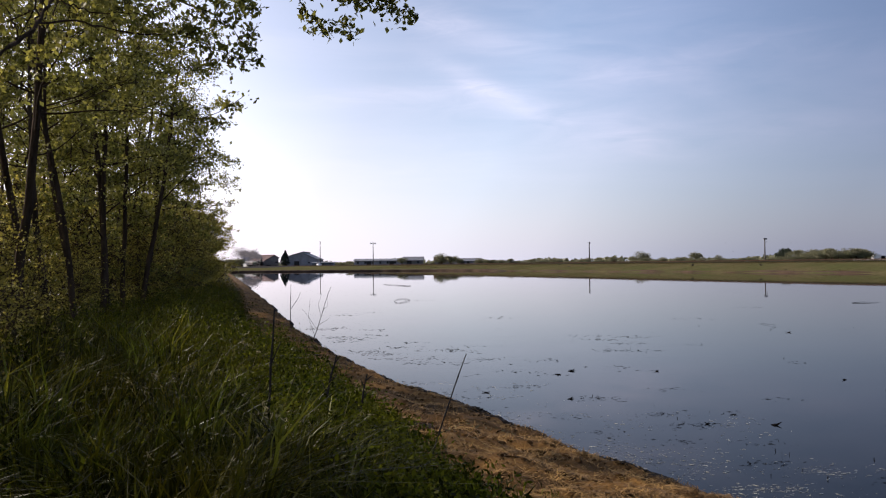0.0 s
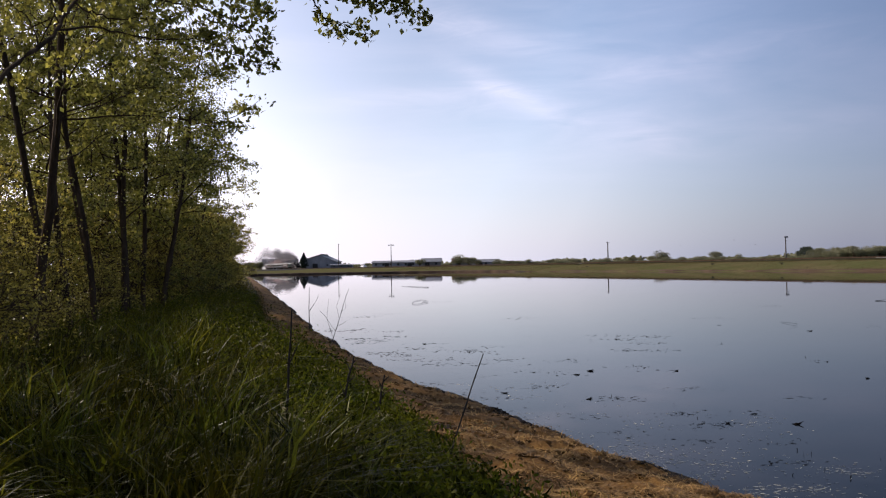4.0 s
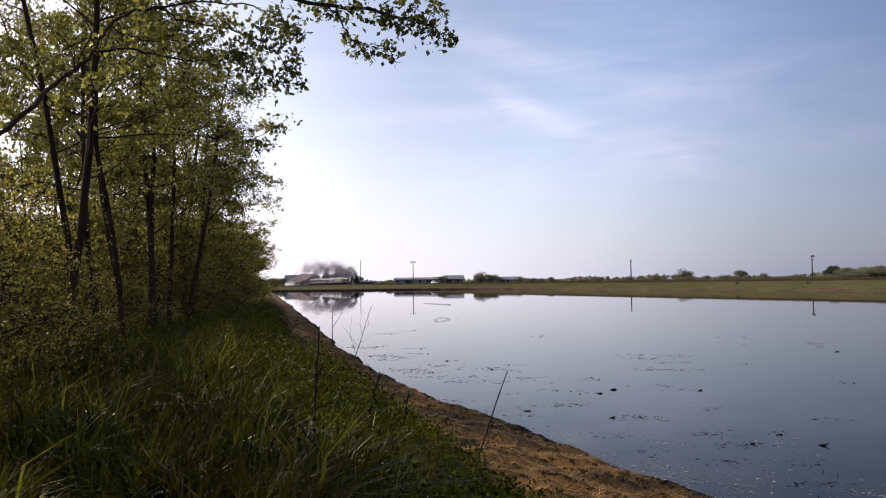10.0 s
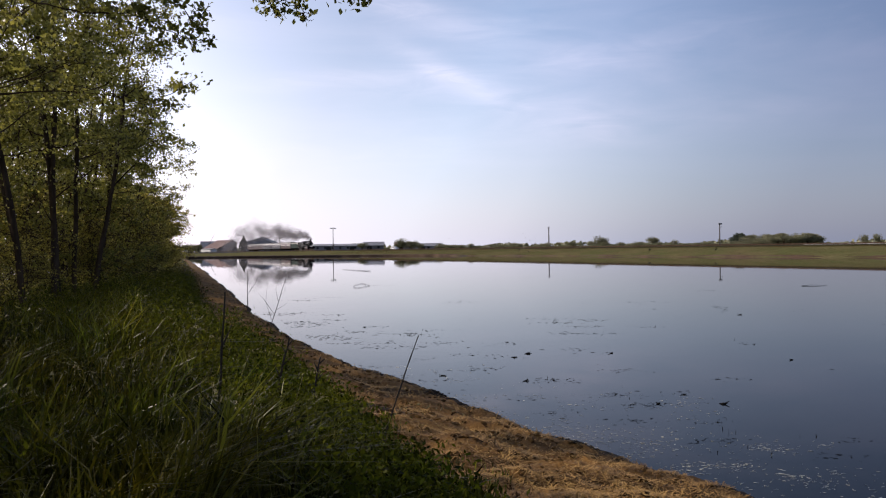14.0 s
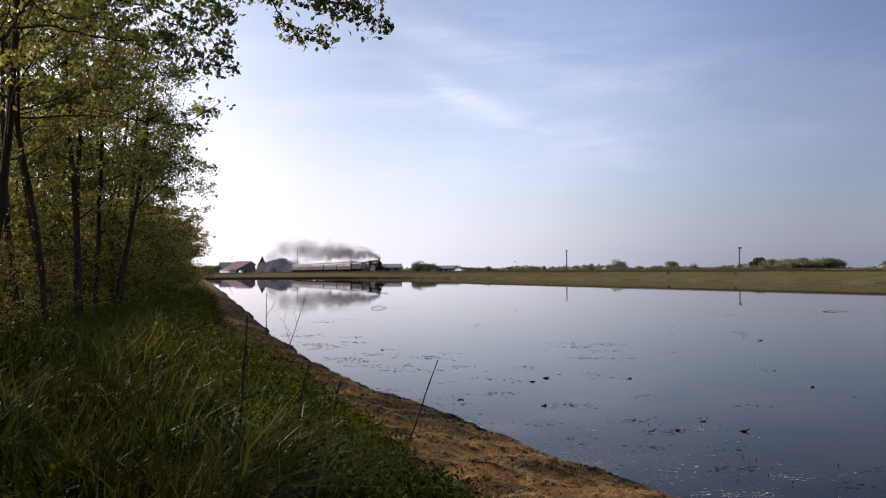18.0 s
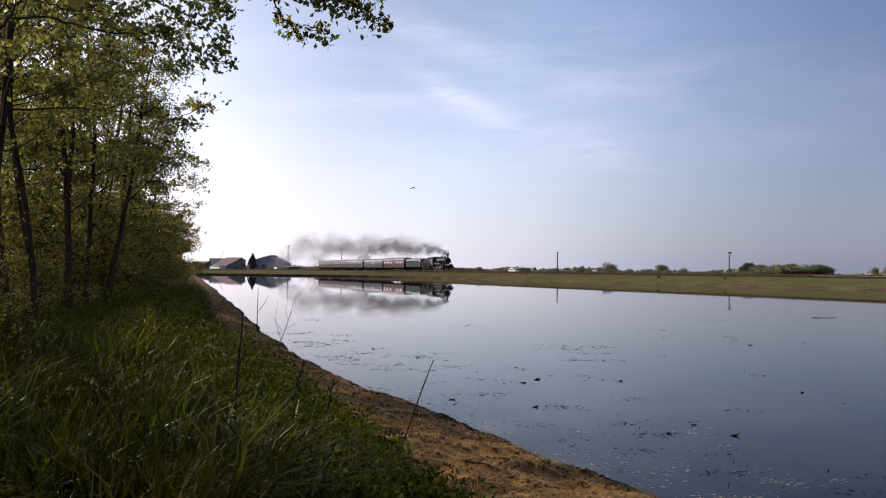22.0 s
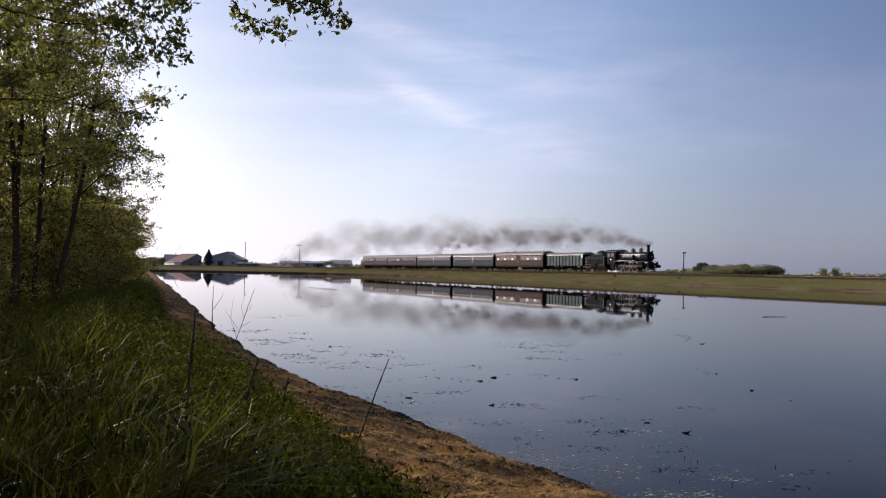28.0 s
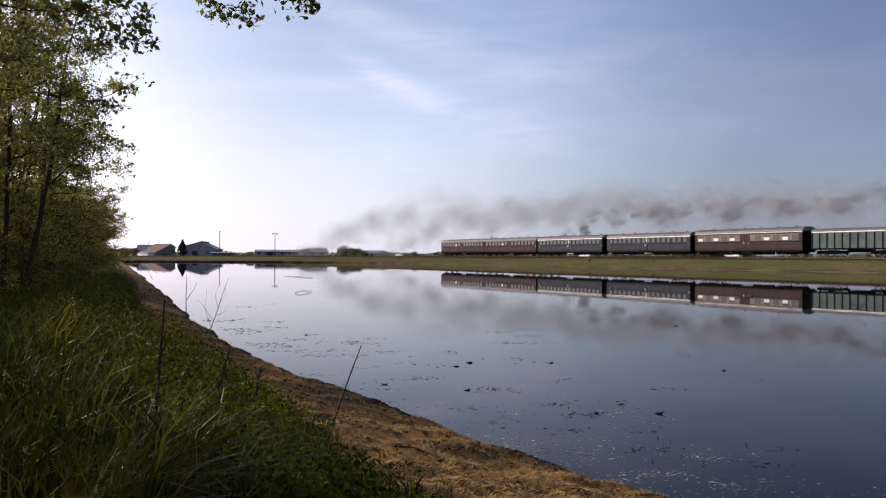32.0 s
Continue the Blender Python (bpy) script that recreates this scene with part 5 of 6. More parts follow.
def overhang(seed, boughs, clumps, depth, size, label):
    """A branch that reaches in over the levee: crooked boughs, twigs, and leaves in hanging clumps."""
    rnd, rng = random.Random(seed), np.random.default_rng(seed)
    owner = thing("branch", label=label, category="branch")
    nodes = []
    for path, r0, r1 in boughs:
        path = bent(path, rnd)
        lv, lf = [], []
        limb(path, [r0 + (r1 - r0) * i / (len(path) - 1) for i in range(len(path))], 6, lv, lf)
        part("bough", mesh_of("bough", lv, lf, M_BARK), None, owner)
        nodes += path[3:]
    pts = []
    for x, z, r in clumps:
        lv, lf = [], []
        c = Vector((x, depth + rnd.uniform(-0.12, 0.12), z))
        near = min(nodes, key=lambda p: (p - c).length)
        limb(bent((near, near.lerp(c, 0.5) + Vector((0, 0, 0.02)), c), rnd, 3, 0.008), [0.005, 0.005, 0.004, 0.004, 0.003, 0.003, 0.002], 4, lv, lf)
        for k in range(4):
            e = c + Vector((rnd.uniform(-1, 1), rnd.uniform(-1, 1), rnd.uniform(-1, 0.6))) * r
            limb([c, c.lerp(e, 0.5) + Vector((0, 0, 0.01)), e], [0.003, 0.003, 0.002], 3, lv, lf)
        part("twig", mesh_of("twig", lv, lf, M_BARK), None, owner)
        n = int(16 + 4300 * r * r)
        pts.append(np.array(c) + rng.normal(size=(n, 3)) * np.array([r, r, r]) * 0.62)
    part("leaves", leaf_cloud("leaves", np.concatenate(pts), 0.6, size, M_LEAF, rng, slim=0.62), None, owner)


overhang(9, ((((-4.5, 4.4, 3.2), (-2.45, 5.2, 3.46), (-1.93, 5.6, 3.66), (-1.4, 5.9, 3.65), (-0.96, 6, 3.61), (-0.57, 6, 3.52), (-0.36, 6, 3.44), (-0.24, 6, 3.35)), 0.024, 0.004), (((-1.19, 6, 3.65), (-1.09, 6, 3.51), (-1.02, 6, 3.38), (-0.91, 6, 3.26), (-0.86, 6, 3.18)), 0.008, 0.003), (((-1.01, 6, 3.36), (-0.86, 6.05, 3.34), (-0.72, 6.1, 3.29)), 0.005, 0.002)),
         ((-1.04, 3.39, 0.043), (-0.97, 3.3, 0.085), (-0.87, 3.22, 0.077), (-0.73, 3.29, 0.072), (-0.69, 3.22, 0.051), (-0.61, 3.45, 0.077), (-0.49, 3.45, 0.094), (-0.4, 3.4, 0.102), (-0.3, 3.36, 0.077), (-0.23, 3.33, 0.034), (-0.76, 3.49, 0.077), (-0.96, 3.57, 0.107), (-0.78, 3.61, 0.094), (-0.55, 3.6, 0.107), (-0.36, 3.56, 0.085), (-1.13, 3.6, 0.085), (-1.3, 3.64, 0.107)), 6.0, 0.051, "overhanging branch with hanging clumps of small leaves")
overhang(10, ((((-4.5, 4.4, 1.85), (-3.95, 4.8, 2.17), (-3.41, 5.25, 2.49), (-3.18, 5.7, 3), (-3.11, 6.1, 3.35), (-3.11, 6.4, 3.67), (-2.83, 6.6, 3.88), (-2.58, 6.7, 3.79), (-2.16, 6.8, 3.71), (-1.86, 6.8, 3.54), (-1.62, 6.8, 3.33)), 0.022, 0.004), (((-3.11, 6.1, 3.35), (-2.88, 6.4, 3.45), (-2.59, 6.7, 3.44), (-2.19, 6.8, 3.44), (-1.78, 6.8, 3.25)), 0.010, 0.003), (((-3.11, 6.1, 3.35), (-3.24, 6.3, 3.62), (-3.43, 6.4, 3.88)), 0.009, 0.004), (((-2.83, 6.6, 3.88), (-2.34, 6.8, 3.98), (-1.88, 6.9, 3.92), (-1.64, 6.9, 3.7)), 0.010, 0.003), (((-3.16, 5.9, 3.17), (-3.26, 6, 3.39), (-3.43, 6, 3.56)), 0.007, 0.003), (((-3.11, 6.4, 3.67), (-2.93, 6.4, 3.56), (-2.7, 6.5, 3.55), (-2.45, 6.7, 3.61)), 0.008, 0.003)),
         ((-1.6, 3.3, 0.076), (-1.56, 3.21, 0.043), (-1.69, 3.2, 0.067), (-1.81, 3.24, 0.076), (-1.94, 3.19, 0.048), (-1.64, 3.47, 0.067), (-1.58, 3.6, 0.071), (-1.71, 3.62, 0.095), (-1.83, 3.51, 0.095), (-1.73, 3.37, 0.076), (-1.92, 3.37, 0.086), (-2.07, 3.3, 0.076), (-1.85, 3.68, 0.105), (-2.02, 3.61, 0.105), (-2.14, 3.49, 0.105), (-2.26, 3.61, 0.114), (-2.16, 3.75, 0.119), (-2.35, 3.47, 0.086), (-2.45, 3.61, 0.105), (-2.26, 3.35, 0.076), (-2.64, 3.68, 0.114), (-2.54, 3.49, 0.076), (-2.78, 3.54, 0.095), (-2.88, 3.7, 0.114), (-3.02, 3.56, 0.095), (-1.64, 3.75, 0.105), (-1.83, 3.82, 0.119), (-2.09, 3.44, 0.067), (-3.16, 3.42, 0.086), (-3.45, 3.28, 0.086), (-3.64, 3.09, 0.086), (-3.3, 3.56, 0.095)), 6.7, 0.053, "forked dark branch with clumps of olive-green leaves")


# ---------------------------------------------------------------- grass, weeds and straw on the levee
def scatter(rng, n, y0, y1, d0, d1, power=1.0, edge=True):
    """Places on the levee, thicker towards the eye, from d0 across the water's edge to d1 past the edge of the grass (or of the water)."""
    u = rng.random(n)
    y = y0 * (y1 / y0) ** (u ** power)
    d = d0 + ((grass_edge(y) + d1 if edge else d1) - d0) * rng.random(n)
    x = shore(y) + d
    return np.stack([x, y, height(x, y)], 1)


def blades(name, pts, tall, wide, mat, rng, lean=0.45, wind=(0.25, 0.05)):
    """Bent grass blades, each of two joints and a tip."""
    n = len(pts)
    rank = 0.26 + 0.74 * smooth(0.1, -1.25, pts[:, 0] - shore(pts[:, 1]) - grass_edge(pts[:, 1]))       # shorter towards the bare bank
    h = tall * rng.uniform(0.5, 1.3, n) * rank * np.clip(1 + 0.40 * wobble(pts[:, 0], pts[:, 1], 1.6) + 0.45 * wobble(pts[:, 0], pts[:, 1], 4.7, 2.0) + 0.45 * wobble(pts[:, 0], pts[:, 1], 7.5, 1.0), 0.20, 1.6)
    w = wide * rng.uniform(0.6, 1.4, n)
    a = rng.random(n) * 2 * np.pi
    side = np.stack([np.cos(a), np.sin(a), np.zeros(n)], 1)
    dirn = rng.normal(scale=lean, size=(n, 3)) + np.array([wind[0], wind[1], 0])
    dirn[:, 0] += 0.35 * wobble(pts[:, 0], pts[:, 1], 5.1, 3.0)           # tussocks lie over together
    dirn[:, 1] += 0.35 * wobble(pts[:, 1], pts[:, 0], 4.3, 1.0)
    dirn[:, 2] = 0
    mid = pts + np.array([0, 0, 1]) * (h * 0.6)[:, None] + dirn * (h * 0.28)[:, None]
    tip = pts + np.array([0, 0, 1]) * (h * (1 - 0.25 * np.linalg.norm(dirn, axis=1)))[:, None] + dirn * h[:, None] * 0.95
    base = pts - np.array([0, 0, 0.05])
    verts = np.stack([base - side * w[:, None] / 2, base + side * w[:, None] / 2, mid + side * w[:, None] * 0.42, mid - side * w[:, None] * 0.42, tip], 1).reshape(-1, 3)
    me = bpy.data.meshes.new(name)
    me.vertices.add(5 * n)
    me.vertices.foreach_set("co", verts.ravel())
    o = np.arange(n)[:, None] * 5
    loops = (o + np.array([0, 1, 2, 3, 3, 2, 4])).ravel().astype(np.int32)
    me.loops.add(len(loops))
    me.loops.foreach_set("vertex_index", loops)
    me.polygons.add(2 * n)
    starts = (np.arange(n)[:, None] * 7 + np.array([0, 4])).ravel().astype(np.int32)
    me.polygons.foreach_set("loop_start", starts)
    me.materials.append(mat)
    me.update(calc_edges=True)
    return me


def build_grass():
    rng = np.random.default_rng(31)
    pts = np.concatenate([scatter(rng, 150000, 1.5, 24, -7.5, 0.0), scatter(rng, 9000, 1.8, 60, -2.6, 0.2), scatter(rng, 26000, 12, 110, -8, 0.1)])
    back = scatter(rng, 24000, 1.5, 9, -7.5, 0)
    back[:, 1] = 1.3 - back[:, 1]
    back[:, 0] = shore(back[:, 1]) - 2.35 - 5 * rng.random(24000)
    back[:, 2] = height(back[:, 0], back[:, 1])
    pts = np.concatenate([pts, back])
    clump = 0.5 + 0.5 * wobble(pts[:, 0], pts[:, 1], 7.5, 1.0) + 0.35 * wobble(pts[:, 0], pts[:, 1], 3.1, 5.0)       # dense tufts with dark hollows between them
    pts = pts[clump + 0.15 > rng.random(len(pts))]
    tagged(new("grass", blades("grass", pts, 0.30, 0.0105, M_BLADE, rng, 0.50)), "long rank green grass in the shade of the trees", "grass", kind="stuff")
    # flowering stems: thin stalks with pale drooping heads
    pts = scatter(rng, 420, 2.6, 20, -6.5, -0.25)
    pts = pts[wobble(pts[:, 0], pts[:, 1], 2.9, 6.0) > rng.uniform(-0.1, 0.6, len(pts))]         # they stand in loose groups
    n = len(pts)
    up = rng.uniform(0.26, 0.48, n)
    lean_ = rng.normal(scale=0.10, size=(n, 2)) + np.array([0.10, -0.02])
    top = pts + np.stack([lean_[:, 0], lean_[:, 1], up], 1)
    e = np.array([0.0012, 0, 0])
    verts = np.stack([pts - e, pts + e, top + e * 0.6, top - e * 0.6], 1).reshape(-1, 3)
    tagged(new("seed_stems", mesh_of("seed_stems", verts.tolist(), np.arange(4 * n).reshape(n, 4).tolist(), M_SEED)), "thin dry stems of flowering grass", "grass", kind="stuff")
    k = 12
    u = np.tile(np.linspace(0, 1, k), n)[:, None]
    droop = np.repeat(np.stack([lean_[:, 0] * 0.9 + 0.03, lean_[:, 1], np.full(n, 0.03)], 1), k, axis=0)
    c = np.repeat(top, k, axis=0) + droop * u - np.array([0, 0, 0.05]) * u * u + rng.normal(scale=0.006, size=(n * k, 3))
    tagged(new("seed_heads", leaf_cloud("seed_heads", c, 0.4, 0.020, M_SEED, rng, slim=0.30)), "pale drooping seed heads of grass catching the light", "grass", kind="stuff")
    # tussocks of taller, brighter grass
    spots = scatter(rng, 3200, 2.6, 30, -6.8, -0.40)
    spots = spots[wobble(spots[:, 0], spots[:, 1], 2.2, 4.0) > rng.uniform(-0.25, 0.75, 3200)]
    pts = np.repeat(spots, 16, axis=0) + rng.normal(scale=1, size=(len(spots) * 16, 3)) * np.array([0.06, 0.06, 0])
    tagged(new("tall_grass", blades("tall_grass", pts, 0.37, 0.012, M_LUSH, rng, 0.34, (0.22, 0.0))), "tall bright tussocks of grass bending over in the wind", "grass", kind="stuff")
    # broad-leaved weeds: leaves in whorls up short stems
    plants = scatter(rng, 9000, 2.3, 34, -6.6, -0.12)
    near = scatter(rng, 2000, 2.6, 10, -2.9, -0.03)                    # leafy plants along the edge of the bank
    plants = plants[wobble(plants[:, 0], plants[:, 1], 1.7, 1.0) > rng.uniform(-0.5, 0.8, 9000) - 0.7 * smooth(6, 10, plants[:, 1])]
    plants = plants[wobble(plants[:, 0], plants[:, 1], 7.5, 1.0) + rng.uniform(0, 0.6, len(plants)) + 0.6 * smooth(6, 10, plants[:, 1]) > 0]
    plants = np.concatenate([plants, near])
    plants = plants[(plants[:, 1] > 4.2) | (rng.random(len(plants)) < 0.65)]         # thinned near the eye, to put darker gaps between the plants
    n = len(plants)
    tall_ = rng.uniform(0.10, 0.34, n) * (0.45 + 0.55 * smooth(0.1, -0.7, plants[:, 0] - shore(plants[:, 1]) - grass_edge(plants[:, 1])))
    tall_ *= 1 + smooth(5, 9, plants[:, 1]) * np.clip(0.45 + 0.9 * wobble(plants[:, 0], plants[:, 1], 2.6, 3.0), 0, 1.3)         # rank nettles further along
    k = 34
    u = rng.random(n * k) ** 0.7
    wide_ = (0.035 + 0.055 * np.sin(u * 2.6))[:, None]
    c = np.repeat(plants, k, axis=0) + rng.normal(size=(n * k, 3)) * wide_ * np.array([1, 1, 0.15])
    c[:, 2] += 0.02 + u * np.repeat(tall_, k)
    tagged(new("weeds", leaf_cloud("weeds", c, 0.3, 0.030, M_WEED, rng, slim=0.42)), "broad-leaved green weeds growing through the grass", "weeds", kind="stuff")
    yy = 2.9 + 1.6 * rng.random(14) ** 1.3
    dd = grass_edge(yy) + 0.05 + 0.45 * rng.random(14) ** 1.6
    spots = np.stack([shore(yy) + dd, yy, height(shore(yy) + dd, yy)], 1)
    pts = np.repeat(spots, 14, axis=0) + rng.normal(size=(14 * 14, 3)) * np.array([0.05, 0.05, 0])
    tagged(new("bank_sprouts", blades("bank_sprouts", pts, 0.20, 0.006, M_LUSH, rng, 0.6, (0.05, 0.0))), "sparse sprouts of grass on the bare bank", "grass", kind="stuff")
    # straw on the bare bank
    n = 64000
    p = scatter(rng, 3 * n, 3.0, 60, -2.25, -0.12, edge=False)
    u_, v_ = p[:, 0] * 0.8 + p[:, 1] * 0.6, p[:, 1] * 0.8 - p[:, 0] * 0.6
    thick = 0.40 + 0.36 * wobble(u_, v_, 2.1, 1.0) + 0.28 * wobble(v_, u_, 5.3, 3.0) + 0.25 * wobble(u_ * 0.7, v_, 11.0, 5.0)
    p = p[thick > 0.9 * rng.random(3 * n)][:n]
    n = len(p)
    a, ln, w = rng.random(n) * 6.28, rng.uniform(0.006, 0.032, n), rng.uniform(0.001, 0.0026, n)
    d = np.stack([np.cos(a), np.sin(a), rng.normal(scale=0.3, size=n)], 1) * ln[:, None]
    e = np.stack([-np.sin(a), np.cos(a), np.zeros(n)], 1) * w[:, None]
    up = np.array([0, 0, 0.014])
    verts = np.stack([p - d - e + up, p + d - e + up, p + d + e + up, p - d + e + up], 1).reshape(-1, 3)
    faces = np.arange(4 * n).reshape(n, 4)
    tagged(new("straw", mesh_of("straw", verts.tolist(), faces.tolist(), M_STRAW)), "scattered yellow straw on the bare mud bank", "straw", kind="stuff")


build_grass()


def crumbs():
    """Clods and crumbs of mud strewn over the bare bank, and its broken wet edge."""
    rng = np.random.default_rng(52)
    bm = bmesh.new()
    bmesh.ops.create_icosphere(bm, subdivisions=1, radius=1)
    ball = np.array([tuple(v.co) for v in bm.verts])
    tris = np.array([[v.index for v in f.verts] for f in bm.faces])
    bm.free()
    for name, mat, n, d0, d1, lo, hi, label in (("clods", M_CLOD, 4500, -2.3, -0.15, 0.006, 0.026, "small clods of dry mud strewn over the bank"),
                                                ("wet_clods", M_EDGE, 4200, -0.20, 0.02, 0.004, 0.014, "dark wet clods along the water's edge")):
        p = scatter(rng, n, 3.2, 34, d0, d1, edge=False)
        p[:, 2] = np.maximum(p[:, 2], -0.01)
        r = rng.uniform(lo, hi, (n, 1, 1)) * rng.uniform(0.6, 1.2, (n, 1, 3)) * np.array([1.2, 1.2, 0.7])
        v = p[:, None, :] + ball[None] * r * rng.uniform(0.7, 1.25, (n, len(ball), 1))
        f = tris[None] + np.arange(n)[:, None, None] * len(ball)
        tagged(new(name, mesh_of(name, v.reshape(-1, 3).tolist(), f.reshape(-1, 3).tolist(), mat)), label, "mud", kind="stuff")


crumbs()


def stalk(name, path, r, label, branches=()):
    s = thing(name, label=label, category="stalk")
    tv, tf = [], []
    path = [Vector(p) for p in path]
    path = bent(path, random.Random(len(name) + int(path[0].x * 100)), 4, r * 0.35)
    limb(path, [r * (1 - 0.60 * i / (len(path) - 1)) * (1 + 0.22 * (i % 3 == 0)) for i in range(len(path))], 6, tv, tf)
    part("stem", mesh_of("stem", tv, tf, M_STALK), None, s)
    for b in branches:
        bv, bf = [], []
        b = [Vector(p) for p in b]
        limb(b, [r * 0.5 * (1 - 0.6 * i / (len(b) - 1)) for i in range(len(b))], 5, bv, bf)
        part("twig", mesh_of("twig", bv, bf, M_STALK), None, s)


stalk("reed", ((-0.105, 4.16, 0.40), (-0.035, 4.16, 0.62), (0.04, 4.16, 0.84), (0.104, 4.16, 1.012)), 0.0056, "thin bent dry reed stuck in the bank")
stalk("dead_weed", ((-0.94, 4.2, 0.38), (-0.93, 4.2, 0.7), (-0.895, 4.2, 1.25)), 0.0105, "dark dead weed stem in the grass", (((-0.92, 4.2, 0.95), (-0.86, 4.2, 1.08)),))
stalk("dead_weed", ((-0.77, 4.8, 0.40), (-0.71, 4.8, 0.70), (-0.653, 4.8, 0.94)), 0.0105, "dark dead weed with short twigs", (((-0.71, 4.8, 0.70), (-0.74, 4.8, 0.78)), ((-0.69, 4.8, 0.78), (-0.65, 4.8, 0.82)), ((-0.675, 4.8, 0.85), (-0.70, 4.8, 0.90)), ((-0.665, 4.8, 0.89), (-0.635, 4.8, 0.925))))
stalk("dead_weed", ((-0.56, 4.9, 0.38), (-0.53, 4.9, 0.55), (-0.481, 4.9, 0.81)), 0.0105, "dark dead weed with short twigs", (((-0.525, 4.9, 0.58), (-0.555, 4.9, 0.66)), ((-0.51, 4.9, 0.66), (-0.47, 4.9, 0.71)), ((-0.497, 4.9, 0.73), (-0.52, 4.9, 0.78)), ((-0.49, 4.9, 0.77), (-0.455, 4.9, 0.80))))
stalk("dead_weed", ((-3.26, 17, 0.05), (-3.27, 17, 0.5), (-3.26, 17, 1.08)), 0.012, "bare stem standing at the water's edge", (((-3.27, 17, 0.55), (-3.1, 17, 0.8), (-3.06, 17, 0.92)),))
stalk("dead_weed", ((-2.62, 16, 0.0), (-2.5, 16, 0.35), (-2.36, 16, 0.8), (-2.27, 16, 1.05)), 0.0075, "bare branched stem leaning over the water",
      (((-2.55, 16, 0.2), (-2.75, 16, 0.5), (-2.86, 16, 0.62)), ((-2.42, 16, 0.6), (-2.34, 16, 0.66), (-2.33, 16, 0.86)), ((-2.5, 16, 0.3), (-2.3, 16, 0.42)), ((-2.6, 16, 0.08), (-2.72, 16, 0.45), (-2.68, 16, 0.85)), ((-2.47, 16, 0.45), (-2.52, 16, 0.7), (-2.44, 16, 0.95))))


# ---------------------------------------------------------------- what floats on the water
def floating_bits():
    rng = np.random.default_rng(77)
    def bits(n, pts, lo, hi, mat, name, label, lift=0.002):
        k = len(pts)
        a, ln = rng.normal(scale=0.6, size=k), rng.uniform(lo, hi, k) * np.clip(0.55 + pts[:, 1] / 14, 0.8, 2.2)
        w = ln * rng.uniform(0.05, 0.20, k)
        d = np.stack([np.cos(a), np.sin(a), rng.normal(scale=0.04, size=k)], 1) * ln[:, None]
        e = np.stack([-np.sin(a), np.cos(a), rng.normal(scale=0.06, size=k)], 1) * w[:, None]
        p = pts + np.array([0, 0, lift])
        top = p + np.stack([np.zeros(k), np.zeros(k), w * 0.6], 1)
        verts = np.stack([p - d, p + e, p + d, p - e, top], 1).reshape(-1, 3)
        o = np.arange(k)[:, None, None] * 5
        faces = (o + np.array([[0, 1, 4, 4], [1, 2, 4, 4], [2, 3, 4, 4], [3, 0, 4, 4]])[None])[:, :, :3].reshape(-1, 3)
        tagged(new(name, mesh_of(name, verts.tolist(), faces.tolist(), mat)), label, "debris", kind="stuff")
    def around(cx, cy, sx, sy, n):
        return np.stack([rng.normal(cx, sx, n), rng.normal(cy, sy, n), np.zeros(n)], 1)
    # stubble drifts in loose streaks, thickest near the bank
    dark = []
    for cx, cy, n in ((2.99, 16.4, 10), (2.77, 13.5, 16), (3.4, 14.7, 12), (3.33, 13.35, 12), (2.86, 10.9, 5), (2.1, 7.8, 26), (2.17, 7.3, 16), (2.37, 7.27, 8), (2.78, 7.75, 6), (1.2, 10.9, 7), (0.75, 10.9, 8), (0.3, 10.6, 6),
                      (1.48, 10.6, 5), (1.78, 8.7, 14), (1.48, 8.75, 10), (1.9, 6.6, 14), (1.45, 7.0, 10), (2.6, 6.5, 12), (2.3, 5.9, 16), (1.2, 7.7, 8), (-0.35, 10.0, 14), (-0.1, 9.2, 10), (0.35, 8.8, 8),
                      (-1.3, 13.6, 22), (-0.9, 12.6, 14), (-1.9, 15.5, 14), (-0.6, 15.2, 12), (-2.6, 19, 12), (-1.6, 18.2, 10), (0.6, 14.4, 10), (-3.0, 23.8, 14), (-2.4, 25, 8), (-2.3, 16.4, 16), (-1.8, 16.1, 24), (-1.5, 16.8, 14), (-0.7, 14.3, 14), (-0.06, 13.8, 18), (0.28, 13.6, 14), (0.08, 11.9, 10), (-0.27, 12.6, 10),
                      (-1.1, 13.2, 20), (-0.4, 12.0, 16), (0.6, 12.4, 14), (1.6, 12.2, 14), (2.4, 11.4, 10), (-2.9, 18.5, 18), (3.0, 15.4, 16), (3.7, 15.9, 14), (0.9, 9.6, 14), (2.6, 9.3, 12), (3.6, 8.6, 10), (5.2, 11.7, 5), (4.5, 14.4, 6), (8.9, 17.4, 4), (6.5, 21, 8), (1.5, 22, 8), (-1, 33, 8), (10, 26, 6), (3.4, 5.8, 10), (3.0, 5.4, 14)):
        dark.append(around(cx, cy, 0.07 + 0.009 * cy, 0.010 * cy, 2 * n))
    dark.append(np.stack([rng.uniform(0, 9, 30), rng.uniform(5, 22, 30), np.zeros(30)], 1))
    dark = np.concatenate(dark)
    dark = dark[dark[:, 0] > shore(dark[:, 1]) + 0.1]
    bits(0, dark, 0.005, 0.032, M_DARKBIT, "floating_stubble", "dark rotting stubble floating on the water")
    # stalks of stubble still standing out of the water
    up = np.concatenate([around(cx, cy, 0.12, 0.22, n) for cx, cy, n in ((1.65, 9.05, 2), (2.14, 7.86, 5), (2.68, 6.43, 3), (2.3, 5.87, 4), (5.17, 11.7, 2), (4.5, 14.4, 2), (8.86, 17.4, 1), (1.9, 7.0, 2), (3.1, 6.1, 3), (-1.2, 14, 3), (3.2, 13.6, 2))])
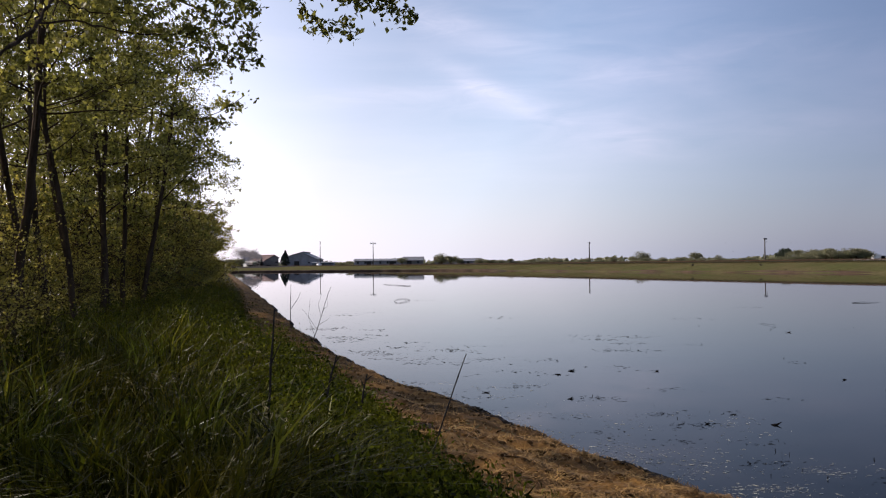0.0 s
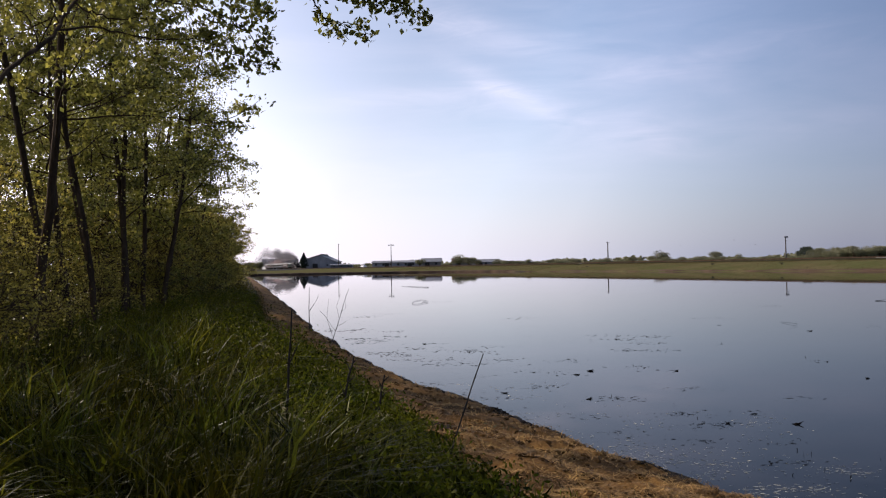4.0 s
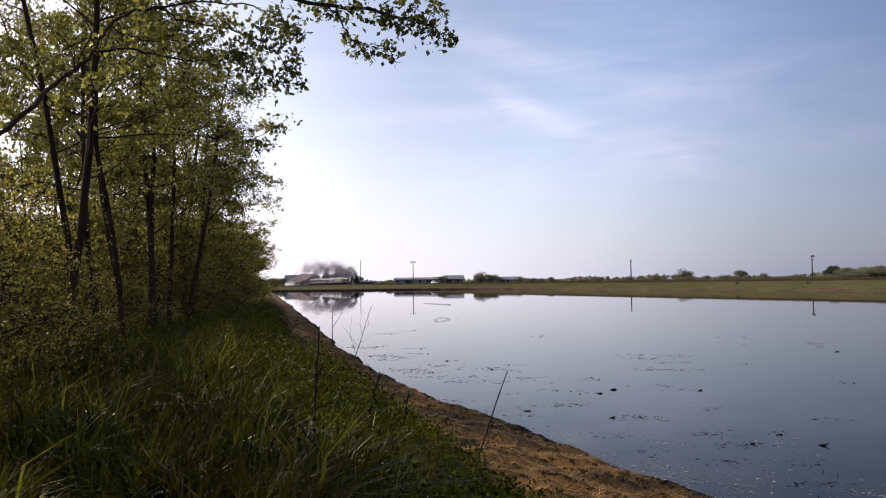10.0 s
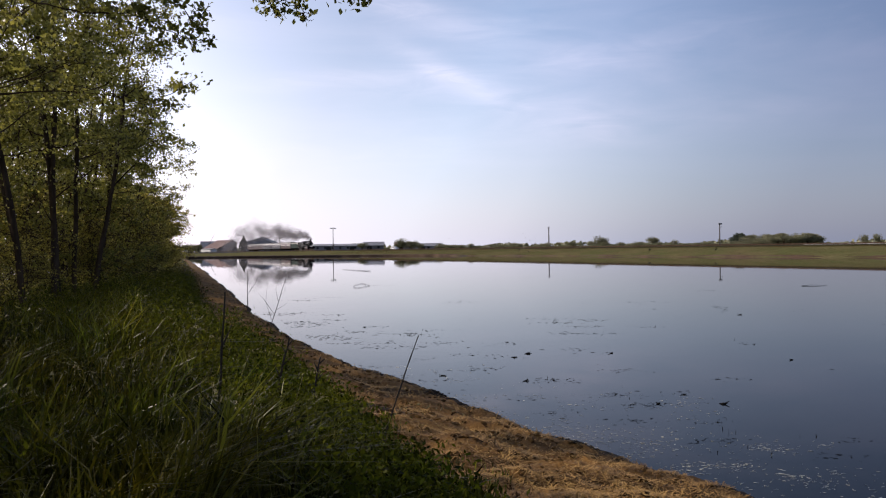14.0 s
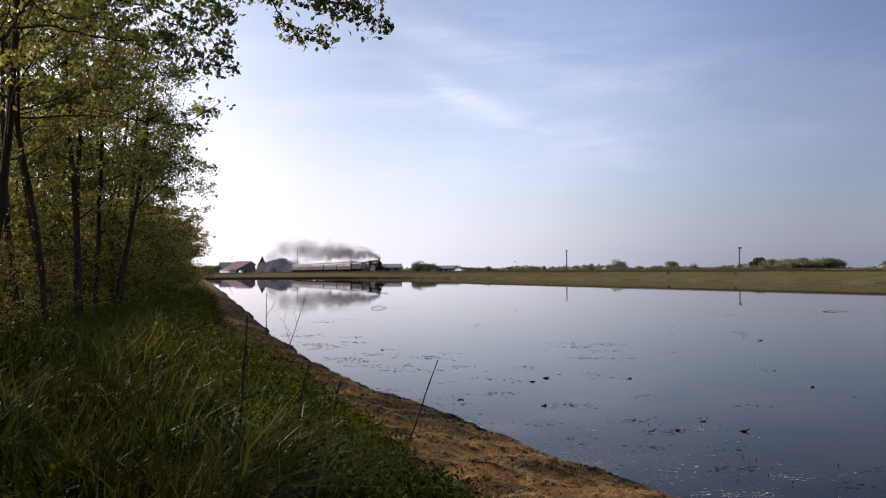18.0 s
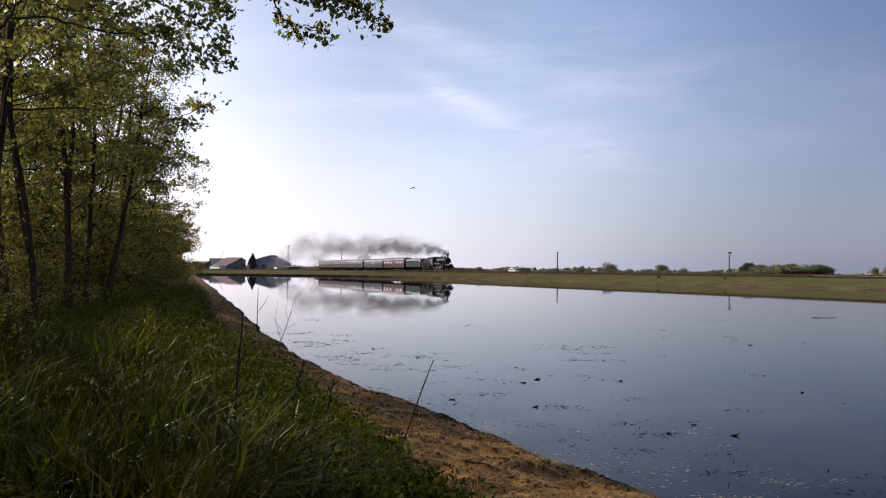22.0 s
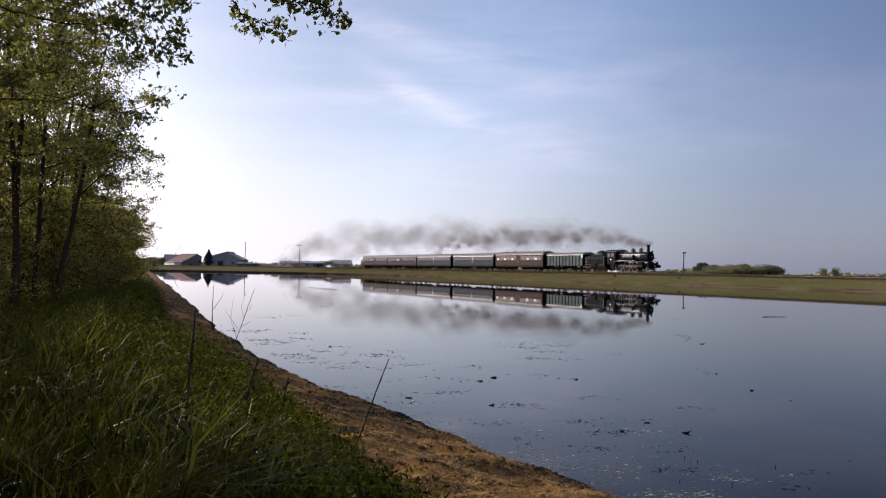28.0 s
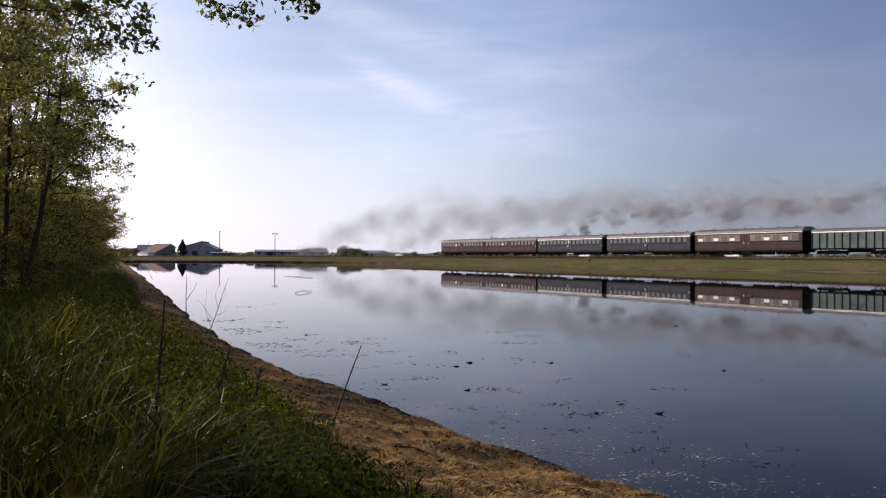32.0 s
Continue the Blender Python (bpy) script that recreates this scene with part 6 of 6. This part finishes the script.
    me = blades("standing_stubble", up, 0.085, 0.007, M_DARKBIT, rng, 0.3)
    tagged(new("standing_stubble", me), "short dark stubble standing out of the water", "stubble", kind="stuff")
    pale = []
    for cx, cy, n in ((1.21, 6.34, 40), (1.33, 6.1, 40), (1.5, 5.95, 36), (1.79, 5.82, 50), (1.66, 5.6, 40), (2.67, 5.69, 30), (2.63, 5.6, 24), (3.12, 5.7, 16), (2.26, 5.22, 40), (2.1, 5.2, 50), (1.9, 5.2, 40), (2.45, 4.9, 50), (1.6, 6.2, 24), (0.9, 6.9, 14)):
        pale.append(around(cx, cy, 0.10, 0.08, n))
    for _ in range(46):
        cy = 4.6 + 5.5 * rng.random() ** 1.4
        pale.append(around(float(shore(cy)) + 0.25 + 2.2 * rng.random() ** 1.3, cy, 0.16, 0.10, int(rng.integers(6, 22))))
    yy = 4.4 + 3.6 * rng.random(260)
    pale.append(np.stack([shore(yy) + 0.03 + np.abs(rng.normal(scale=0.5, size=260)), yy, np.zeros(260)], 1))
    pale = np.concatenate(pale)
    pale = pale[pale[:, 0] > shore(pale[:, 1]) + 0.03]
    bits(0, pale, 0.006, 0.026, M_PALEBIT, "floating_chaff", "pale chaff floating near the bank", 0.002)


floating_bits()
# single clumps that stand out
for x, y, r in ((1.74, 10.98, 0.085), (1.50, 10.65, 0.05), (2.88, 10.88, 0.05), (0.47, 9.2, 0.06), (2.97, 7.24, 0.06), (2.78, 7.75, 0.04), (7.18, 16.65, 0.06), (1.36, 8.73, 0.05), (2.38, 7.32, 0.04), (4.96, 9.95, 0.045)):
    bm = bmesh.new()
    bmesh.ops.create_icosphere(bm, subdivisions=2, radius=r * 0.42)
    for v in bm.verts:
        v.co *= 1 + 0.5 * noise.noise(v.co * 22 + Vector((x, y, 0)))
        v.co.z *= 0.55
    c = thing("floating_clod", Matrix.Translation((x, y, 0.0)), "dark clod of stubble floating on the water", "debris", "floating clods")
    part("clod", bm, M_DARKBIT, c)
    _r = random.Random(int(x * 100))
    for _i in range(3):
        a, u = _r.uniform(-0.9, 0.9) + math.pi * (_i % 2), _r.uniform(0.5, 1.1) * r
        part("stem", tube((0, 0, 0.004), (u * math.cos(a), u * math.sin(a), _r.uniform(0.0, 0.45) * r), 0.006, 0.003, 5), M_DARKBIT, c)


def loop_of_straw():
    c = thing("floating_reed", label="thin dark reed lying on the water in a closed loop", category="reed")
    pts = [Vector((-1.76 + 0.25 * math.cos(a) + 0.12 * max(0, math.cos(a)) ** 6, 32.85 + 1.9 * math.sin(a), 0.02)) for a in np.linspace(0.1, 2 * math.pi, 30)]
    tv, tf = [], []
    limb(pts, [0.006] * len(pts), 5, tv, tf)
    part("stem", mesh_of("stem", tv, tf, M_DARKBIT), None, c)
    c = thing("floating_reed", label="long dark reed floating on the water", category="reed")
    tv, tf = [], []
    for pts, r, lab in ((((14.4, 28.1, 0.01), (14.8, 28.25, 0.03), (15.1, 28.2, 0.02), (15.45, 28.35, 0.01)), 0.010, "dark broken reed drifting on the water"),
                        (((7.55, 19.1, 0.01), (7.6, 18.3, 0.03), (7.0, 17.2, 0.01)), 0.003, "thin bent reed stem on the water")):
        d = thing("floating_reed", label=lab, category="reed")
        dv, df = [], []
        limb([Vector(p) for p in pts], [r * (1 - 0.2 * i) for i in range(len(pts))], 5, dv, df)
        part("stem", mesh_of("stem", dv, df, M_DARKBIT), None, d)
    limb([Vector((-4.6, 61, 0.02)), Vector((-3.4, 58, 0.03)), Vector((-2.3, 55.5, 0.03))], [0.008, 0.013, 0.016], 5, tv, tf)
    part("stem", mesh_of("stem", tv, tf, M_DARKBIT), None, c)


loop_of_straw()


def bank_tufts():
    """Tufts of grass on the embankment and along the far shore."""
    rng = np.random.default_rng(41)
    n = 110000
    s = rng.uniform(-120, 130, n)
    side = np.where(rng.random(n) < 0.2, rng.uniform(2.35, 3.3, n), 2.2 + 12.5 * rng.random(n) ** 1.2)
    p = np.stack([TRACK_O.x + TRACK_U.x * s + TRACK_N.x * side, TRACK_O.y + TRACK_U.y * s + TRACK_N.y * side], 1)
    z = height(p[:, 0], p[:, 1])
    keep = (z > 0.14) & (p[:, 0] > shore(p[:, 1]) + 4)
    pts = np.stack([p[:, 0], p[:, 1], z], 1)[keep]
    big = np.clip(0.75 + 0.5 * wobble(pts[:, 0], pts[:, 1], 0.37) + 0.4 * wobble(pts[:, 0], pts[:, 1], 1.3, 2.0), 0.15, 1)
    pts = pts[rng.random(len(pts)) < big]
    me = blades("bank_grass", pts, 0.17, 0.05, M_TUFT, rng, 0.5)
    tagged(new("bank_grass", me), "tufts of green and dry grass on the railway embankment", "grass", kind="stuff")


M_TUFT = material("embankment tuft", (0.088, 0.083, 0.028), 0.8, colour2=(0.150, 0.105, 0.048), scale=0.22, island=0.3, translucent=0.3, bump=0, spec=0.0)
bank_tufts()


def bank_weeds():
    """Single dark weeds on the slope of the embankment."""
    rnd = random.Random(61)
    src = far_bush(71, 1.1, 0.55, M_DARKTREE, 500, "weed", "low dark weed on the railway embankment", "weed", "weeds on the embankment")
    for i in range(12):
        s, side = rnd.uniform(-70, 75), rnd.choice((rnd.uniform(2.8, 5), rnd.uniform(4, 10)))
        p = on_track(s, side)
        z = float(height(np.array(p.x), np.array(p.y)))
        m = Matrix.Translation((p.x, p.y, max(z, 0.1))) @ pose(0, 0, 0, 0, 0, rnd.uniform(0, 360))
        k = rnd.uniform(0.35, 0.95)
        ob = copy_thing(src, m) if i else src
        ob.matrix_basis = m @ Matrix.Diagonal((k, k, k * rnd.uniform(0.6, 1.1), 1))


bank_weeds()

# ---------------------------------------------------------------- road traffic, birds, smoke
def car(label):
    c = thing("car", label=label, category="car", group="cars on the road")
    bm = box(-2.0, 2.0, -0.84, 0.84, 0.24, 0.86, 0.12)
    part("body", bm, M_CAR, c)
    bm = bmesh.new()                                    # cabin: raked front and back, narrower above
    low = [bm.verts.new((x, y, 0.82)) for x, y in ((-1.9, -0.80), (1.15, -0.80), (1.15, 0.80), (-1.9, 0.80))]
    top = [bm.verts.new((x, y, 1.46)) for x, y in ((-1.55, -0.62), (0.30, -0.62), (0.30, 0.62), (-1.55, 0.62))]
    bm.faces.new(top)
    bm.faces.new(low[::-1])
    for i in range(4):
        bm.faces.new((low[i], low[(i + 1) % 4], top[(i + 1) % 4], top[i]))
    bmesh.ops.bevel(bm, geom=bm.edges[:], offset=0.06, segments=2, affect="EDGES")
    part("cabin", bm, M_CAR, c)
    for sy in (-1, 1):
        for x0, x1 in ((-1.45, -0.55), (-0.45, 0.42)):
            bm = bmesh.new()
            vs = [bm.verts.new((x, sy * y, z)) for x, y, z in ((x0, 0.80, 0.90), (x1 + 0.2 * (x1 > 0), 0.80, 0.90), (x1, 0.665, 1.36), (x0 + 0.1, 0.665, 1.36), (x0, 0.76, 0.90), (x1 + 0.2 * (x1 > 0), 0.76, 0.90), (x1, 0.625, 1.36), (x0 + 0.1, 0.625, 1.36))]
            for f in ((0, 1, 2, 3), (7, 6, 5, 4), (0, 4, 5, 1), (1, 5, 6, 2), (2, 6, 7, 3), (3, 7, 4, 0)):
                bm.faces.new([vs[k] for k in f])
            part("window", bm, M_PANE, c)
    part("rear_window", box(-1.86, -1.72, -0.62, 0.62, 0.92, 1.20, 0.02), M_PANE, c)
    part("windscreen", box(0.72, 0.86, -0.62, 0.62, 0.92, 1.18, 0.02), M_PANE, c)
    for x in (-1.3, 1.3):
        for y in (-0.78, 0.78):
            wh = part("wheel", tube((x, y - 0.1, 0.31), (x, y + 0.1, 0.31), 0.31, 0.31, 16), M_TYRE, c)
            part("rim", tube((x, y - 0.11, 0.31), (x, y + 0.11, 0.31), 0.19, 0.19, 12), M_STEEL, wh)
    return c


def truck():
    c = thing("truck", label="white box truck on the road beyond the railway", category="truck")
    part("box_body", box(-2.4, 1.4, -1.2, 1.2, 1.0, 3.9, 0.05), M_WHITE, c)
    part("cab", box(1.6, 3.9, -1.15, 1.15, 0.6, 3.2, 0.15), M_SOOT, c)
    part("chassis", box(-2.4, 3.7, -0.9, 0.9, 0.55, 1.0), M_UNDER, c)
    for x in (-1.5, 2.8):
        for y in (-1.0, 1.0):
            part("wheel", tube((x, y - 0.15, 0.48), (x, y + 0.15, 0.48), 0.48, 0.48, 16), M_TYRE, c)
    return c


ROAD_O, ROAD_U = Vector((-38.27, 382.63, 0.0)), Vector((0.54679, -0.83727, 0.0))      # the road draws away from the railway
ROAD_TURN = Matrix(((ROAD_U.x, -ROAD_U.y, 0, 0), (ROAD_U.y, ROAD_U.x, 0, 0), (0, 0, 1, 0), (0, 0, 0, 1)))


def on_road(q, side=0.0, z=0.0):
    """A place along the road; side is positive towards the railway."""
    return ROAD_O + ROAD_U * q + Vector((ROAD_U.y, -ROAD_U.x, 0)) * side + Vector((0, 0, z))


CARS, TRUCK = [car(lab) for lab in ("white car driving on the road beyond the railway", "white hatchback driving towards the farm on the road", "small white car following far behind on the road")], truck()
M_ROAD = material("asphalt", (0.05, 0.05, 0.052), 0.95, spec=0.0, vary=0.2, scale=0.5, fine=8)
_bm = extrude([(-6.5, -0.9), (-3.2, 0.0), (-3.0, 0.02), (3.0, 0.02), (3.2, 0.0), (6.5, -0.9)], -460, 920)
_road = new("road", bpy.data.meshes.new("road"))
_bm.to_mesh(_road.data)
_bm.free()
_road.data.materials.append(M_ROAD)
tagged(_road, "straight asphalt road beyond the railway", "road", kind="structure")
_road.matrix_basis = Matrix.Translation(on_road(0, 0, 1.54)) @ ROAD_TURN

M_GUARD = material("galvanised guard rail", (0.50, 0.50, 0.50), 0.5, vary=0.15, scale=0.3)
_guard = thing("guard_rail", Matrix.Translation(on_road(0, 4.2, 1.16)) @ ROAD_TURN, "pale galvanised guard rail along the road", "guard rail", kind="structure")
part("beam", extrude([(-0.04, 0.50), (-0.08, 0.55), (-0.02, 0.59), (-0.08, 0.63), (-0.04, 0.68), (0.02, 0.68), (0.02, 0.50)], 243, 403), M_GUARD, _guard)
_bm = box(-0.06, 0.06, 0.02, 0.12, -0.2, 0.70)
_me = bpy.data.meshes.new("post")
_bm.to_mesh(_me)
_bm.free()
_me.materials.append(M_GUARD)
for _i in range(40):
    part("post", _me, None, _guard, m=pose(244 + 4 * _i, 0, 0))

M_BIRD = material("dark bird", (0.020, 0.018, 0.017), 0.7)


def bird(span, label):
    b = thing("bird", label=label, category="bird", group="birds over the pond")
    part("body", revolve([(0.01, -0.5), (0.07, -0.34), (0.11, -0.1), (0.10, 0.12), (0.06, 0.3), (0.05, 0.36), (0.01, 0.46)], Matrix.Rotation(radians(-90), 4, "X") @ Matrix.Diagonal((span * 0.8, span * 0.8, span * 0.8, 1)), 10), M_BIRD, b)
    bm = bmesh.new()
    s = span
    vs = [bm.verts.new(p) for p in ((-0.03 * s, -0.40 * s, 0), (0.03 * s, -0.40 * s, 0), (0.10 * s, -0.58 * s, 0.005), (-0.10 * s, -0.58 * s, 0.005), (0, -0.45 * s, 0.02 * s))]
    for f in ((0, 1, 4), (1, 2, 4), (2, 3, 4), (3, 0, 4), (3, 2, 1, 0)):
        bm.faces.new([vs[i] for i in f])
    part("tail", bm, M_BIRD, b)
    wings = []
    for sx in (-1, 1):
        bm = bmesh.new()
        top = [bm.verts.new((sx * x * s, y * s, z * s)) for x, y, z in ((0.04, 0.12, 0.02), (0.28, 0.16, 0.03), (0.52, 0.02, 0.0), (0.30, -0.06, 0.0), (0.05, -0.14, 0.0))]
        low = [bm.verts.new((sx * x * s, y * s, z * s)) for x, y, z in ((0.04, 0.10, -0.01), (0.28, 0.14, 0.01), (0.51, 0.01, -0.005), (0.30, -0.05, -0.01), (0.05, -0.13, -0.012))]
        bm.faces.new(top)
        bm.faces.new(low[::-1])
        for i in range(5):
            bm.faces.new((top[i], low[i], low[(i + 1) % 5], top[(i + 1) % 5]))
        bmesh.ops.recalc_face_normals(bm, faces=bm.faces)
        wings.append(part("wing", bm, M_BIRD, b))
    return b, wings


def smoke_material(name, colour, alpha):
    m = bpy.data.materials.new(name)
    m.use_nodes = True
    p = m.node_tree.nodes["Principled BSDF"]
    p.inputs["Base Color"].default_value = (*colour, 1)
    p.inputs["Roughness"].default_value = 1.0
    p.inputs["Specular IOR Level"].default_value = 0.0
    p.inputs["Alpha"].default_value = alpha
    m.surface_render_method = "BLENDED"
    return m


M_SMOKE = smoke_material("thinning coal smoke", (0.46, 0.42, 0.41), 0.0155)
M_VEIL = smoke_material("old smoke, spread to a veil", (0.50, 0.455, 0.445), 0.0100)
M_BILLOW = smoke_material("billowing coal smoke", (0.335, 0.315, 0.31), 0.037)
M_SOOTY = smoke_material("sooty fresh smoke", (0.195, 0.183, 0.18), 0.051)


def puff_mesh(seed, long, round_, mat):
    """A billow of smoke: knobbly shells one inside the other, so that it thickens towards its middle."""
    rng = np.random.default_rng(seed)
    bm = bmesh.new()
    bmesh.ops.create_icosphere(bm, subdivisions=3, radius=1)
    d = np.array([tuple(v.co) for v in bm.verts])
    tris = np.array([[v.index for v in f.verts] for f in bm.faces])
    bm.free()
    verts, faces = [], []
    for k, size in enumerate((1.0, 0.80, 0.60, 0.40)):
        knobs = rng.normal(size=(15, 3))
        knobs /= np.linalg.norm(knobs, axis=1)[:, None]
        bulge = np.exp(-(np.arccos(np.clip(d @ knobs.T, -1, 1)) / rng.uniform(0.25, 0.5, 15)) ** 2)
        r = size * (0.66 + 0.34 * bulge.max(1)) * (1 + 0.05 * rng.normal(size=len(d)) * (k > 0))
        verts.append(d * r[:, None] * np.array([long / 2, round_ / 2, round_ / 2]) + rng.normal(scale=0.05 * k, size=3) * round_ * 0.5)
        faces.append(tris + k * len(d))
    me = mesh_of("puff", np.concatenate(verts).tolist(), np.concatenate(faces).tolist(), mat)
    me.polygons.foreach_set("use_smooth", np.ones(len(me.polygons), dtype=bool))
    return me


BIRDS = [bird(0.40, "dark swallow flying low over the water")] + [bird(0.34, "small dark bird flying far off over the field") for _ in range(5)]
PUFFS = []
SMOKE = thing("smoke", label="grey coal smoke trailing back over the train from the chimney", category="smoke", kind="stuff")
_kinds = {"tiny": [puff_mesh(s, 3.2, 1.25, M_SOOTY) for s in range(4)], "small": [puff_mesh(s, 3.5, 2.7, M_BILLOW) for s in range(4, 9)],
          "large": [puff_mesh(s, 7.6, 5.2, M_SMOKE) for s in range(9, 13)], "huge": [puff_mesh(s, 13.0, 8.6, M_VEIL) for s in range(13, 17)]}
AGES = ("tiny", "small", "large", "huge", "small", "tiny", "large", "huge")            # how the puffs follow one another
for _i in range(1600):
    _set = _kinds[AGES[_i % 8]]
    PUFFS.append(part("puff", _set[_i // 8 % len(_set)], None, SMOKE))


def motions():
    for ob, off in TRAIN:
        walk(ob, [(t, train_pose(t, off)) for t in range(0, 33, 2)])
    turn = SPEED / DRIVER_R
    step = 2 / FPS
    times = [i * step for i in range(481)]
    for wh, x, r in [(ENGINE_WHEELS[i], DRIVERS[i], DRIVER_R) for i in range(3)]:
        walk(wh, [(t, pose(x, 0, r) @ Matrix.Rotation(turn * t, 4, "Y")) for t in times])
    walk(ENGINE_ROD, [(t, pose(0.3 * math.sin(turn * t), 0, DRIVER_R + 0.3 * math.cos(turn * t))) for t in times])
    step = 1 / FPS
    walk(ENGINE_WHEELS[3], [(i * step, pose(-2.2, 0, LEAD_R) @ Matrix.Rotation(SPEED / LEAD_R * i * step, 4, "Y")) for i in range(961)])
    # road
    for ob, side, trip in ((CARS[0], 1.6, ((0, -48), (6, 0), (12, 49.4), (18, 99.2), (22, 135.6), (25, 165.3), (32, 240.4))),
                           (CARS[1], -1.6, ((0, 884), (29, 257.5), (32, 192.7))), (CARS[2], 1.6, ((0, -435), (29, 57.5), (32, 108)))):
        way = ROAD_TURN if trip[0][1] < trip[1][1] else ROAD_TURN @ pose(0, 0, 0, 0, 0, 180)
        walk(ob, [(t, Matrix.Translation(on_road(q, side, 1.56)) @ way) for t, q in trip])
    walk(TRUCK, [(t, Matrix.Translation(at((262 + 13 * t) / 480, 420))) for t in range(0, 33, 2)])
    # birds: the first comes near and passes over the trees, the others keep far off
    flights = [[(0, 95, 260, 5), (19, 9, 75, 2.6), (21, 5.25, 52.5, 3.86), (21.5, 2.6, 44.8, 4.8), (22, 0, 37.1, 5.4), (22.5, -2.1, 29.4, 5.65), (23, -3.6, 22.4, 5.6), (23.3, -4.0, 18.2, 5.35), (24, -7.5, 9, 5.6), (26, -22, -14, 8), (32, -70, -80, 14)]]
    for dx, dy, dz in ((0, 0, 0), (3.4, 1, -0.15), (3.6, -2, -1.5), (6.2, 0, -1.45), (-15, 3, -1.3)):
        flights.append([(t, x + dx, y + dy, max(z + dz, 2.8)) for t, x, y, z in ((0, 105, 250, 9), (19, 6, 165, 5.2), (22, -7.5, 143, 10.0), (23, -15.5, 135, 12.1), (24, -23.5, 127, 13.8), (27, -45, 105, 16), (32, -85, 70, 20))])
    for (ob, wings), flight in zip(BIRDS, flights):
        rows = []
        for k, (t, x, y, z) in enumerate(flight):
            p, q = flight[max(k - 1, 0)], flight[min(k + 1, len(flight) - 1)]
            rows.append((t, pose(x, y, z, 0, 0, math.degrees(math.atan2(-(q[1] - p[1]), q[2] - p[2])))))
        walk(ob, rows)
        for wing, sx in zip(wings, (-1, 1)):
            walk(wing, [(i * 0.1, pose(0, 0, 0, 0, -sx * (12 + 34 * (1 if i % 2 else -1)), 0)) for i in range(321)])
    # smoke: comes out of the chimney, then hangs in the air and drifts
    rnd = random.Random(4)
    n = len(PUFFS)
    for i, pf in enumerate(PUFFS):
        born = -13.0 + 45.0 * i / n + rnd.uniform(-0.03, 0.03)
        # the fire breathes: billows that rise higher than the smoke between them
        beat = 0.5 + 0.5 * math.sin(born * 8.3 + 1.5 * math.sin(born * 1.9)) * (0.6 + 0.4 * math.sin(born * 3.1 + 1))
        slow = 0.5 + 0.5 * math.sin(born * 2.3) * math.sin(born * 0.83 + 1)
        early = float(smooth(14, 6, born))              # the engine works hard at first and throws its smoke higher
        pull = -0.75 * math.cos(born * 8.3 + 1.5 * math.sin(born * 1.9))
        spread, lift = rnd.gauss(0, 1), rnd.gauss(0, 1)
        roll, spin = rnd.uniform(0, 360), rnd.uniform(-40, 40)
        born = round(born * FPS) / FPS
        kind = AGES[i % 8]
        wide = kind in ("large", "huge")
        lift = max(-1.1, min(1.1, lift))
        wait = {"large": 0.75, "huge": 1.9}.get(kind, 0.0)      # the wide billows open out behind the chimney
        climb = {"large": 1.15, "huge": 1.3}.get(kind, 1.0)
        x_born = FRONT0 + SPEED * born - (4.3 if kind == "tiny" else 5.2)
        born = round((born + wait) * FPS) / FPS

        def placed(t):
            age = t - born
            if age < -0.001:
                return train_pose(t, -42.6 - 0.8 * (i % 6)) @ pose(0, 0, -9.0)
            age = max(age, 0.0) + wait
            soft = 1 - math.exp(-age / 1.6)
            s = x_born + 2.0 * age + 4.0 * (1 - math.exp(-age / 0.35)) + 1.8 * pull * soft + 0.7 * spread * soft
            z = RAIL + 4.75 + (0.7 + 1.5 * beat + 0.8 * slow) * (1 + 0.25 * early) * (1 - math.exp(-age / 0.9)) + age * (0.10 + 0.22 * beat + 0.20 * slow) * climb * (1 + 0.1 * early) + lift * (1 + 0.5 * early) * (0.10 + 0.22 * min(age, 10) ** 0.9)
            z = max(z, RAIL + 4.3 - 0.25 * age)
            # thinning, it settles to the ground beyond the line
            z += ((-6.0 if wide else -2.0) - z) * float(smooth(11.0, 22.0, age) if kind == "huge" else smooth(7.5, 16.0, age) if wide else smooth(4.0, 9.0 - 3.0 * early, age))
            side = -(0.45 * age) + 0.5 * spread * age ** 0.5
            return Matrix.Translation(on_track(s, side, z)) @ TRAIN_TURN @ pose(0, 0, 0, roll * min(1, age) / 3, -10 * min(1, age * 2) + 8 * lift * min(1, age), spin * min(age, 1.5) / 1.5)
        rows = sorted({0.0, 32.0} | {round(t, 4) for t in (born - 4, born - 0.5, born - 1 / FPS, born, born + 0.2, born + 0.6, born + 1.3, born + 2.5, born + 3.5, born + 5, born + 7, born + 9, born + 11, born + 14, born + 18, born + 22) if 0 < t < 32})
        walk(pf, [(t, placed(t)) for t in rows])


motions()
